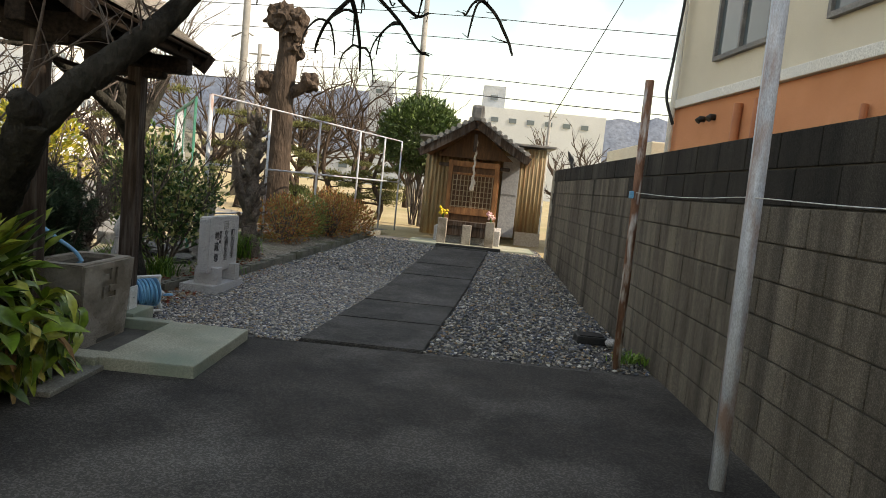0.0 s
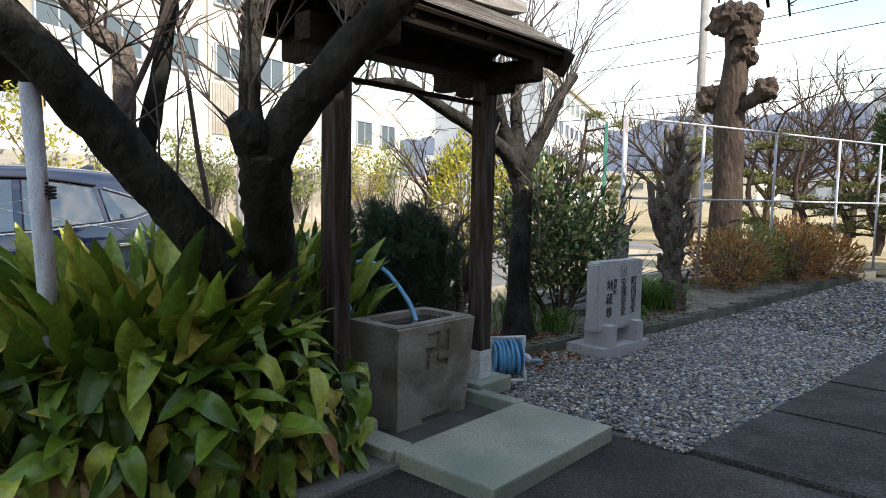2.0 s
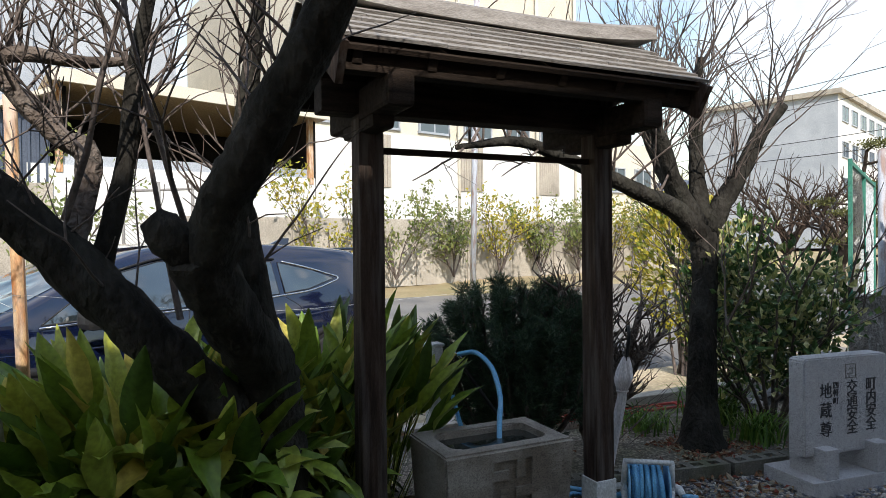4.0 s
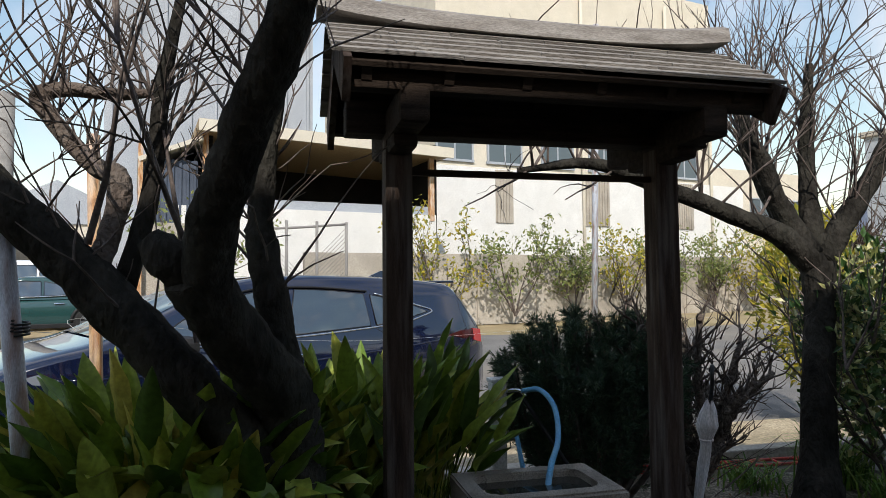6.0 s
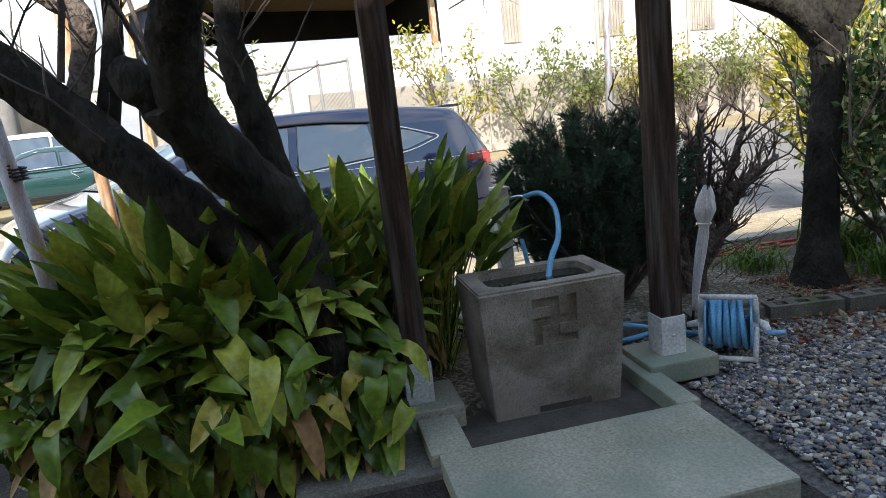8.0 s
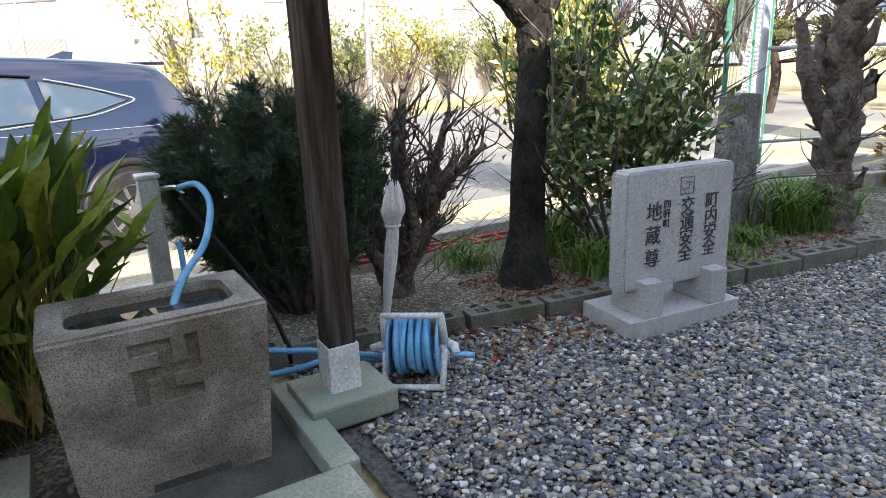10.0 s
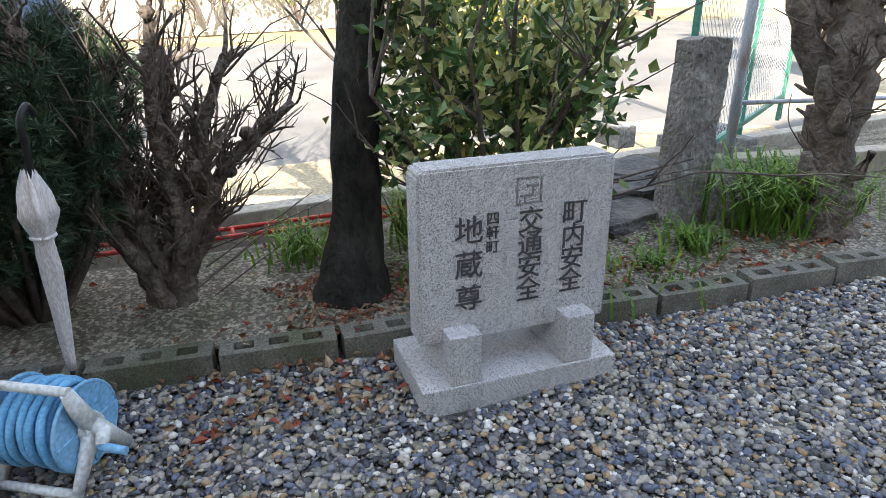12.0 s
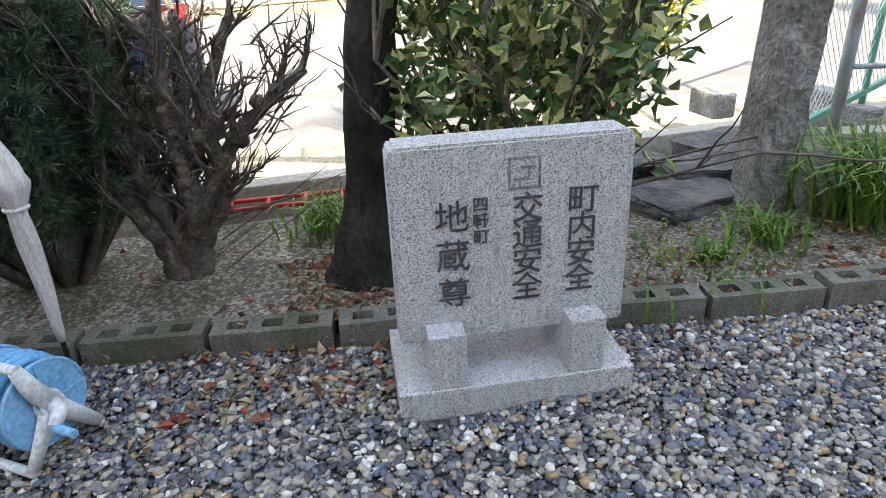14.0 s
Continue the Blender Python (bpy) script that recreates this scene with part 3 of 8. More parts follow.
pole_along("steel_pole", (0.72, 4.30, -0.05), (0.70, 4.34, 2.75), 0.046, GALV, "bluish galvanised square steel pole with rust streaks", True)
pole_along("steel_pole", (0.75, 6.41, -0.05), (0.745, 6.47, 2.30), 0.034, RUST_DARK, "rust-brown steel pole standing by the block wall")
bm = bmesh.new()
wpts = smooth_line([(0.735, 6.45, 1.42), (0.73, 5.6, 1.40), (0.72, 4.9, 1.40), (0.70, 4.33, 1.41), (0.73, 3.4, 1.39), (0.70, 2.0, 1.40), (0.75, -3.0, 1.42)], 6)
tube(bm, wpts, 0.0026, 5)
solo("strung_wire", bm, PALE_WIRE, "thin pale wire strung between the steel poles", "wire")
bm = bmesh.new()
box(bm, (0.70, 6.42, 1.40), (0.03, 0.05, 0.06), bevel=0.008)
solo("wire_clip", bm, HOSE, "small blue plastic clip on the pole", "clip")
bm = bmesh.new()
box(bm, (0.70, 7.22, 0.045), (0.27, 0.22, 0.07), bevel=0.012)
box(bm, (0.70, 7.22, 0.084), (0.22, 0.17, 0.010), bevel=0.003)
solo("drain_box", bm, BLACK, "dark plastic drain box lying on the gravel", "drain box")
bm = bmesh.new()
bmesh.ops.create_icosphere(bm, subdivisions=2, radius=0.05, matrix=Matrix.Translation((0.86, 7.05, 0.06)) @ Matrix.Diagonal((1.2, 0.9, 0.8, 1)))
solo("white_stone", bm, GRANITE, "pale rounded stone beside the drain box", "stone")

# ---- paved path ----
pth = thing("stone_path", "dark concrete slab path laid through the gravel", "path", kind="structure")
y = 6.24
k = 0
lens = (0.98, 0.96, 0.97, 0.95, 0.98, 0.96, 0.97, 0.93)
for L in lens:
    bm = bmesh.new()
    y1 = y + L - 0.012
    vs = []
    for z in (-0.06, 0.022 + 0.004 * (k % 3)):
        for xx, yy in ((path_l(y), y), (path_r(y), y), (path_r(y1), y1), (path_l(y1), y1)):
            vs.append(bm.verts.new((xx, yy, ground_z(xx, yy) + z)))
    for q in ((0, 3, 2, 1), (4, 5, 6, 7), (0, 1, 5, 4), (1, 2, 6, 5), (2, 3, 7, 6), (3, 0, 4, 7)):
        bm.faces.new([vs[i] for i in q])
    bmesh.ops.bevel(bm, geom=[e for e in bm.edges if e.verts[0].co.z > 0 and e.verts[1].co.z > 0 and all(v in vs[4:] for v in e.verts)], offset=0.008, segments=2, affect="EDGES")
    part("path_slab", bm, SLAB, pth)
    y += L
    k += 1

# ---- water pavilion: apron, pads, posts, roof ----
apron = thing("concrete_apron", "pale greenish concrete apron around the water basin", "slab", kind="structure")
for c, s in (((-2.455, 5.60, 0.0), (0.59, 1.04, 0.16)), ((-3.08, 5.13, 0.0), (0.66, 0.16, 0.16)), ((-3.08, 6.11, 0.0), (0.66, 0.10, 0.16))):
    bm = bmesh.new()
    box(bm, c, s, bevel=0.012)
    part("apron_slab", bm, GREEN_CONC, apron)
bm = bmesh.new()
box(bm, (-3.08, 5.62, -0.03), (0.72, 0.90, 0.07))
solo("basin_pit", bm, WET_NOTCH_CONC, "damp dark sunken floor under the basin", "floor", "structure")

pav = thing("water_pavilion", "two-post weathered wooden roof over the water basin", "shelter")
POSTS = ((-3.20, 5.09), (-3.20, 6.28))
for px_, py_ in POSTS:
    bm = bmesh.new()
    box(bm, (px_, py_, 0.06), (0.30, 0.34, 0.10), bevel=0.012)
    part("stone_pad", bm, GREEN_CONC, pav, "pale concrete footing pad")
    bm = bmesh.new()
    box(bm, (px_, py_, 1.06), (0.108, 0.108, 1.92), bevel=0.006)
    part("post", bm, WOOD_DARK, pav)
    bm = bmesh.new()
    box(bm, (px_, py_, 0.195), (0.122, 0.122, 0.19), bevel=0.004)
    bmesh.ops.create_cone(bm, segments=8, radius1=0.008, radius2=0.006, depth=0.012, cap_ends=True, matrix=pose(px_ + 0.064, py_, 0.2, 0, 90, 0))
    part("metal_shoe", bm, PLASTIC, pav, "pale metal post shoe")
YA, YB = 4.84, 6.53
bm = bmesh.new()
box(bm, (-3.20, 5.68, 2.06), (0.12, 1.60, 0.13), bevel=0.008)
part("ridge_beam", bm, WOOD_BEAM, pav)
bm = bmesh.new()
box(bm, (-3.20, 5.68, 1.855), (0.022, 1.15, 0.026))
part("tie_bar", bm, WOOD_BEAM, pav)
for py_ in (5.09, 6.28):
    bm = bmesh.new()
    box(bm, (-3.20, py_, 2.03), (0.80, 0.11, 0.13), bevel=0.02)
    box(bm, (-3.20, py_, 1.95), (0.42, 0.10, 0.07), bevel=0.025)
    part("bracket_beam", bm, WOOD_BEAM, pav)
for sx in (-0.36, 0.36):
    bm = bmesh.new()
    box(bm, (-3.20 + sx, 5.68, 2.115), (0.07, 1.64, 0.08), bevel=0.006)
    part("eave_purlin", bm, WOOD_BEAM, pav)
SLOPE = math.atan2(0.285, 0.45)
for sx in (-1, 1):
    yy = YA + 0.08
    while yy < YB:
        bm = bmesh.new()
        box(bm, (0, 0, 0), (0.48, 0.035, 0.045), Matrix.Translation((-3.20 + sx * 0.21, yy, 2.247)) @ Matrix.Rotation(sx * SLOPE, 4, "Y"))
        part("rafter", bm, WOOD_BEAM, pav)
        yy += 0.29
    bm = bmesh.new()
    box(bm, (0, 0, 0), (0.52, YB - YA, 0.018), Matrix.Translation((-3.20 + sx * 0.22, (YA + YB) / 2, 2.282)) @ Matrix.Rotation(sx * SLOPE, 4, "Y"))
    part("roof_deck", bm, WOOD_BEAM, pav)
    for yb in (YA + 0.01, YB - 0.01):
        bm = bmesh.new()
        box(bm, (0, 0, 0), (0.54, 0.028, 0.15), Matrix.Translation((-3.20 + sx * 0.225, yb, 2.225)) @ Matrix.Rotation(sx * SLOPE, 4, "Y"))
        part("barge_board", bm, WOOD_DARK, pav)
    for row in range(6):
        d = 0.465 - row * 0.078
        yy = YA - 0.04
        cut = random.uniform(0.15, 0.5)
        while yy < YB + 0.04 - 0.01:
            L = min(cut, YB + 0.04 - yy)
            bm = bmesh.new()
            m = Matrix.Translation((-3.20, 0, 2.44)) @ Matrix.Rotation(sx * SLOPE, 4, "Y")
            box(bm, (sx * d, yy + L / 2, 0.006 + random.uniform(-0.002, 0.003)), (0.11, L - 0.005, 0.014), m)
            for v in bm.verts:
                v.co.z += 0.016 if abs(v.co.x + 3.20) > d * math.cos(SLOPE) else 0.0
            part("shingle", bm, SHINGLE, pav)
            yy += L
            cut = random.uniform(0.38, 0.62)
bm = bmesh.new()
cap = [(-3.20, YA - 0.07 + i * (YB - YA + 0.14) / 12, 2.475 + 0.05 * abs(i / 6 - 1) ** 3) for i in range(13)]
rings = [[bm.verts.new((x + dx, y, z + dz)) for dx, dz in ((-0.085, -0.045), (0.085, -0.045), (0.075, 0.02), (0.03, 0.045), (-0.03, 0.045), (-0.075, 0.02))] for x, y, z in cap]
for a, b in zip(rings, rings[1:]):
    for k in range(6):
        bm.faces.new((a[k], a[(k + 1) % 6], b[(k + 1) % 6], b[k]))
bm.faces.new(rings[0])
bm.faces.new(rings[-1][::-1])
part("ridge_cap", bm, SHINGLE, pav)

bm = bmesh.new()
box(bm, (-3.02, 4.86, 0.004), (0.62, 0.62, 0.05), bevel=0.008)
solo("concrete_strip", bm, OLD_CONC, "grey worn concrete strip beside the leafy clump", "paving", "structure")

# ---- stone basin ----
basin = thing("water_basin", "square stone water basin with a carved sign and green stains", "basin")
bm = bmesh.new()
BX0, BX1, BY0, BY1, BZ0, BZ1 = -3.42, -3.02, 5.35, 5.99, 0.005, 0.575
vs = []
for z, e in ((BZ0, 0.035), (BZ1, 0.0)):
    for x, y in ((BX0 + e, BY0 + e), (BX1 - e, BY0 + e), (BX1 - e, BY1 - e), (BX0 + e, BY1 - e)):
        vs.append(bm.verts.new((x, y, z)))
for q in ((0, 3, 2, 1), (0, 1, 5, 4), (1, 2, 6, 5), (2, 3, 7, 6), (3, 0, 4, 7)):
    bm.faces.new([vs[i] for i in q])
inner = []
rx0, rx1, ry0, ry1, cr = BX0 + 0.075, BX1 - 0.075, BY0 + 0.075, BY1 - 0.075, 0.05
ring = []
for cx, cy, a0 in ((rx1 - cr, ry1 - cr, 0), (rx0 + cr, ry1 - cr, 90), (rx0 + cr, ry0 + cr, 180), (rx1 - cr, ry0 + cr, 270)):
    for k in range(5):
        a = radians(a0 + k * 22.5)
        ring.append((cx + cr * math.cos(a), cy + cr * math.sin(a)))
top = [bm.verts.new((x, y, BZ1)) for x, y in ring]
low = [bm.verts.new((x, y, BZ1 - 0.24)) for x, y in ring]
n = len(ring)
for i in range(n):
    bm.faces.new((top[i], top[(i + 1) % n], low[(i + 1) % n], low[i]))
bm.faces.new(low)
for i, (corner, a) in enumerate(((6, 0), (7, 5), (4, 10), (5, 15))):
    for k in range(4):
        bm.faces.new((vs[corner], top[a + k + 1], top[a + k]))
    nxt = (7, 4, 5, 6)[i]
    bm.faces.new((vs[corner], vs[nxt], top[(a + 5) % n], top[a + 4]))
bmesh.ops.bevel(bm, geom=[e for e in bm.edges if len(e.link_faces) == 2 and e.calc_length() > 0.35 and max(v.co.z for v in e.verts) > 0.5], offset=0.008, segments=2, affect="EDGES")
part("stone_body", bm, GRANITE_OLD, basin)
bm = bmesh.new()
f = [bm.verts.new((x * 0.985 + (rx0 + rx1) / 2 * 0.015, y, BZ1 - 0.032)) for x, y in ring]
bm.faces.new(f)
part("water", bm, WATER, basin, "still dark water")
# dressed front with the sunk sign
bm = bmesh.new()
SIGN_Y, SIGN_Z = 5.672, 0.415
SIGN = ("11101", "00101", "11111", "10100", "10111")
up_ = Vector((0.035, 0, 0.57)).normalized()
nrm_ = Vector((up_.z, 0, -up_.x))
o_ = Vector((BX1 - 0.0352, SIGN_Y, BZ0))
us = [None] + [-0.098 + 0.0392 * k for k in range(6)] + [None]
vv = [0.0] + [SIGN_Z - 0.105 + 0.042 * k for k in range(6)] + [0.563]
mid = (BY0 + BY1) / 2 - SIGN_Y


def face_point(i, j, depth):
    v = vv[j]
    hw = 0.283 + 0.035 * v / 0.571
    u = mid - hw if i == 0 else mid + hw if i == 7 else us[i]
    return o_ + Vector((0, u, 0)) + up_ * v + nrm_ * depth


def sunk(i, j):
    return 1 <= i <= 5 and 1 <= j <= 5 and SIGN[5 - j][i - 1] == "1"


for i in range(7):
    for j in range(7):
        if not sunk(i, j):
            bm.faces.new([bm.verts.new(face_point(i + a, j + b, 0.015)) for a, b in ((0, 0), (1, 0), (1, 1), (0, 1))])
        for (a, b), (c, d), (ni, nj) in (((0, 0), (1, 0), (i, j - 1)), ((1, 0), (1, 1), (i + 1, j)), ((1, 1), (0, 1), (i, j + 1)), ((0, 1), (0, 0), (i - 1, j))):
            edge = not (0 <= ni <= 6 and 0 <= nj <= 6)
            if not sunk(i, j) and (edge or sunk(ni, nj)):
                bm.faces.new([bm.verts.new(p) for p in (face_point(i + a, j + b, 0.015), face_point(i + c, j + d, 0.015), face_point(i + c, j + d, 0.001), face_point(i + a, j + b, 0.001))])
bmesh.ops.remove_doubles(bm, verts=bm.verts, dist=0.0005)
part("carved_front", bm, GRANITE_OLD, basin)
# flush dark strip in place of a low notch, its shade put in colour
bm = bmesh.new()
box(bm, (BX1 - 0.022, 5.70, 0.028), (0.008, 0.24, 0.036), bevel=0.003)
part("base_moulding", bm, WET_NOTCH_CONC, basin)

# standpipe and hose
sp = thing("standpipe", "pale square water standpipe with a tap", "standpipe")
bm = bmesh.new()
box(bm, (-4.17, 5.82, 0.40), (0.085, 0.085, 0.88), bevel=0.008)
part("column", bm, PLASTIC, sp)
bm = bmesh.new()
box(bm, (-4.17, 5.82, 0.85), (0.10, 0.10, 0.02), bevel=0.006)
part("cap", bm, PLASTIC, sp)
bm = bmesh.new()
tube(bm, smooth_line([(-4.14, 5.86, 0.79), (-4.08, 5.92, 0.80), (-4.04, 5.95, 0.77)], 4), 0.012, 8)
part("tap", bm, CHROME, sp)
bm = bmesh.new()
tube(bm, smooth_line([(-4.06, 5.93, 0.80), (-3.95, 5.99, 0.82), (-3.78, 6.00, 0.76), (-3.55, 5.92, 0.66), (-3.35, 5.80, 0.60), (-3.25, 5.74, 0.53), (-3.22, 5.72, 0.47)], 8), 0.014, 8)
solo("filling_hose", bm, HOSE, "light blue hose arching from the tap into the basin", "hose")
bm = bmesh.new()
tube(bm, smooth_line([(-4.05, 5.93, 0.76), (-3.97, 6.02, 0.60), (-3.88, 6.12, 0.42), (-3.80, 6.2, 0.25), (-3.75, 6.25, 0.06)], 6), 0.011, 8)
solo("dark_hose", bm, BLACK, "dark green rubber hose hanging from the tap", "hose")

# ---- hose reel ----
reel = thing("hose_reel", "grey plastic hose reel wound with light blue hose", "hose reel", Matrix.Translation((-3.24, 6.63, 0.015)) @ Matrix.Rotation(radians(54), 4, "Z"))
for sx in (-0.118, 0.118):
    bm = bmesh.new()
    arms = (((-0.055, 0.300), (-0.035, 0.235), (0.0, 0.155)), ((0.0, 0.155), (-0.05, 0.085), (-0.105, 0.012)), ((0.0, 0.155), (0.055, 0.085), (0.112, 0.012)))
    for arm in arms:
        tube(bm, [(sx, yy, zz) for yy, zz in arm], [0.019, 0.027, 0.032] if arm is arms[0] else [0.032, 0.025, 0.019], 8)
    bmesh.ops.create_cone(bm, segments=20, radius1=0.043, radius2=0.036, depth=0.034, cap_ends=True, matrix=pose(sx, 0, 0.155, 0, 90, 0))
    for v in bm.verts:
        v.co.x = sx + (v.co.x - sx) * 0.62
    part("side_frame", bm, PLASTIC, reel)
    drum = bmesh.new()
    bmesh.ops.create_cone(drum, segments=32, radius1=0.122, radius2=0.122, depth=0.007, cap_ends=True, matrix=pose(sx * 0.84, 0, 0.155, 0, 90, 0))
    rim_pts = [(sx * 0.84, 0.120 * math.cos(6.2832 * k / 28), 0.155 + 0.120 * math.sin(6.2832 * k / 28)) for k in range(29)]
    tube(drum, rim_pts, 0.006, 6)
    flange = part("drum_flange", drum, HOSE_PALE, reel)
    for k in range(8):
        spoke = bmesh.new()
        box(spoke, (sx * 0.88, 0.07, 0), (0.006, 0.09, 0.007), Matrix.Translation((0, 0, 0.155)) @ Matrix.Rotation(6.2832 * k / 8, 4, "X"))
        part("spoke", spoke, HOSE_PALE, flange)
for yy, zz in ((-0.055, 0.300), (-0.105, 0.012), (0.112, 0.012)):
    bm = bmesh.new()
    tube(bm, [(-0.125, yy, zz), (0, yy, zz), (0.125, yy, zz)], 0.0135, 10)
    part("cross_bar", bm, PLASTIC, reel)
bm = bmesh.new()
rr_ = random.Random(8)
for layer, r, turns in ((0, 0.070, 7), (1, 0.093, 6), (2, 0.112, 5)):
    coil = []
    lean = rr_.uniform(-0.012, 0.012)
    for i in range(turns * 22 + 1):
        a = 2 * math.pi * i / 22
        x = -0.080 + 0.160 * i / (turns * 22) + lean * math.sin(a * 0.5 + layer) + 0.004 * math.sin(i * 0.31)
        q = r + 0.005 * math.sin(i * 0.23 + layer * 2)
        coil.append((min(max(x, -0.084), 0.084), q * math.cos(a), 0.155 + q * math.sin(a)))
    tube(bm, coil, 0.0118, 7)
part("coiled_hose", bm, HOSE, reel)
bm = bmesh.new()
tube(bm, [(0.128, 0.0, 0.155), (0.160, -0.01, 0.150), (0.172, -0.045, 0.130)], [0.026, 0.021, 0.017], 10)
crank = part("crank_handle", bm, PLASTIC, reel)
bm = bmesh.new()
tube(bm, [(0.165, -0.045, 0.130), (0.20, -0.046, 0.129), (0.245, -0.047, 0.128)], [0.010, 0.0125, 0.012], 10)
part("knob", bm, HOSE_PALE, crank, "pale blue plastic knob")
bm = bmesh.new()
tube(bm, [(-0.125, 0, 0.155), (-0.15, -0.01, 0.150), (-0.185, -0.02, 0.146)], [0.014, 0.017, 0.012], 10)
part("hose_inlet", bm, PLASTIC, reel)
for pts in (((-3.33, 6.58, 0.12), (-3.45, 6.52, 0.05), (-3.62, 6.45, 0.03), (-3.55, 6.2, 0.05), (-3.62, 5.9, 0.06), (-3.9, 5.88, 0.05)),
            ((-3.31, 6.56, 0.10), (-3.40, 6.48, 0.10), (-3.50, 6.3, 0.13), (-3.60, 6.0, 0.20), (-3.9, 5.9, 0.35), (-4.08, 5.90, 0.55))):
    bm = bmesh.new()
    tube(bm, smooth_line(pts, 7), 0.0135, 8)
    solo("garden_hose", bm, HOSE, "light blue hose trailing over the ground from the reel", "hose")

# ---- closed umbrella stuck in the bush ----
umb = thing("closed_umbrella", "closed pale umbrella leaning by the evergreen bush", "umbrella")
bm = bmesh.new()
axis_pts = smooth_line([(-3.565, 6.655, 0.14), (-3.54, 6.665, 0.32), (-3.515, 6.675, 0.48), (-3.495, 6.68, 0.58), (-3.485, 6.683, 0.66), (-3.475, 6.686, 0.735), (-3.468, 6.689, 0.80)], 5)
girth = lerp_list([0.012, 0.018, 0.023, 0.026, 0.028, 0.027, 0.023, 0.036, 0.048, 0.040, 0.026, 0.012], len(axis_pts))
rings = []
for i, p in enumerate(axis_pts):
    flare = max(0.0, (i - 18) / 12)
    ring = []
    for k in range(24):
        a = 6.2832 * k / 24
        q = girth[i] * (1 + (0.10 + 0.16 * flare) * math.cos(8 * a + i * 0.22) + 0.06 * math.sin(3 * a + i * 0.4))
        ring.append(bm.verts.new(p + Vector((math.cos(a) * q, math.sin(a) * q, 0.018 * flare * math.cos(8 * a)))))
    rings.append(ring)
for r0, r1 in zip(rings, rings[1:]):
    for k in range(24):
        bm.faces.new((r0[k], r0[(k + 1) % 24], r1[(k + 1) % 24], r1[k])).smooth = True
bm.faces.new(rings[0])
bm.faces.new(rings[-1])
part("canopy", bm, UMBRELLA, umb)
bm = bmesh.new()
tube(bm, [(-3.490 + 0.030 * math.cos(6.2832 * k / 16), 6.682 + 0.030 * math.sin(6.2832 * k / 16), 0.617) for k in range(17)], 0.006, 6)
part("tie_strap", bm, UMBRELLA, umb)
bm = bmesh.new()
tube(bm, [(-3.575, 6.65, 0.06), (-3.57, 6.652, 0.11), (-3.565, 6.655, 0.18)], 0.008, 8)
part("tip", bm, BLACK, umb)
bm = bmesh.new()
tube(bm, smooth_line([(-3.47, 6.69, 0.76), (-3.46, 6.70, 0.88), (-3.455, 6.70, 0.94), (-3.48, 6.72, 0.98), (-3.51, 6.73, 0.95)], 4), 0.010, 8)
part("handle", bm, BLACK, umb)

# ---- kerb of hollow blocks ----
kerb = thing("garden_kerb", "mossy hollow concrete blocks laid flat as a garden kerb", "kerb", kind="structure")
bm = bmesh.new()
L2, W2, H2 = 0.203, 0.055, 0.055
xs = [-L2, -0.155, -0.085, -0.035, 0.035, 0.085, 0.155, L2]
ys = [-W2, -0.026, 0.026, W2]
grid = [[bm.verts.new((x, y, H2)) for y in ys] for x in xs]
for i in range(7):
    for j in range(3):
        q = [grid[i][j], grid[i + 1][j], grid[i + 1][j + 1], grid[i][j + 1]]
        if j == 1 and i in (1, 3, 5):
            lowq = [bm.verts.new((v.co.x * 0.97, v.co.y * 0.8, -0.02)) for v in q]
            for k in range(4):
                bm.faces.new((q[k], q[(k + 1) % 4], lowq[(k + 1) % 4], lowq[k]))
            bm.faces.new(lowq)
        else:
            bm.faces.new(q)
base = [bm.verts.new((sx * L2, sy * W2, -H2)) for sx, sy in ((-1, -1), (1, -1), (1, 1), (-1, 1))]
rim = ([g[0] for g in grid], grid[-1], [g[3] for g in grid][::-1], grid[0][::-1])
for k, edge in enumerate(rim):
    bm.faces.new([base[k], base[(k + 1) % 4]] + list(edge)[::-1])
bmesh.ops.bevel(bm, geom=[e for e in bm.edges if all(v.co.z > H2 - 0.001 for v in e.verts) and len(e.link_faces) == 2 and e.calc_face_angle(0) > 0.5], offset=0.009, segments=2, affect="EDGES")
kerb_mesh = finish("kerb_block", bm, KERB)
ang = math.atan(0.20)
for i in range(-3, 17):
    y = 7.30 + i * 0.42
    x = kerb_x(y) - 0.055
    tilt = random.uniform(-1.2, 1.2) if i != 1 else 4.0
    pieces("kerb_block", kerb_mesh, kerb, [pose(x + random.uniform(-0.006, 0.006), y, ground_z(x, y) + 0.035 + random.uniform(-0.004, 0.004), 0, random.uniform(-0.9, 0.9), 90 - math.degrees(ang) + tilt)])

# ---- engraved stele ----
stele = thing("engraved_stele", "pale grey granite tablet engraved with dark characters on a stone base", "stone tablet", Matrix.Translation((-3.05, 7.98, 0)) @ Matrix.Rotation(radians(-6.3), 4, "Z"))
bm = bmesh.new()
box(bm, (-0.10, 0, 0.035), (0.36, 0.69, 0.11), bevel=0.006)
part("base_slab", bm, GRANITE, stele)
for yy in (-0.20, 0.20):
    bm = bmesh.new()
    box(bm, (-0.05, yy, 0.175), (0.25, 0.105, 0.175), bevel=0.006)
    part("foot_block", bm, GRANITE, stele)
bm = bmesh.new()
outline = [(-0.325, 0.205), (0.33, 0.205), (0.33, 0.755), (0.315, 0.775), (-0.31, 0.775), (-0.325, 0.755)]
front = [bm.verts.new((0.0, a, b)) for a, b in outline]
back = [bm.verts.new((-0.115, a, b)) for a, b in outline]
bm.faces.new(front)
bm.faces.new(back[::-1])
for i in range(6):
    bm.faces.new((front[i], back[i], back[(i + 1) % 6], front[(i + 1) % 6]))
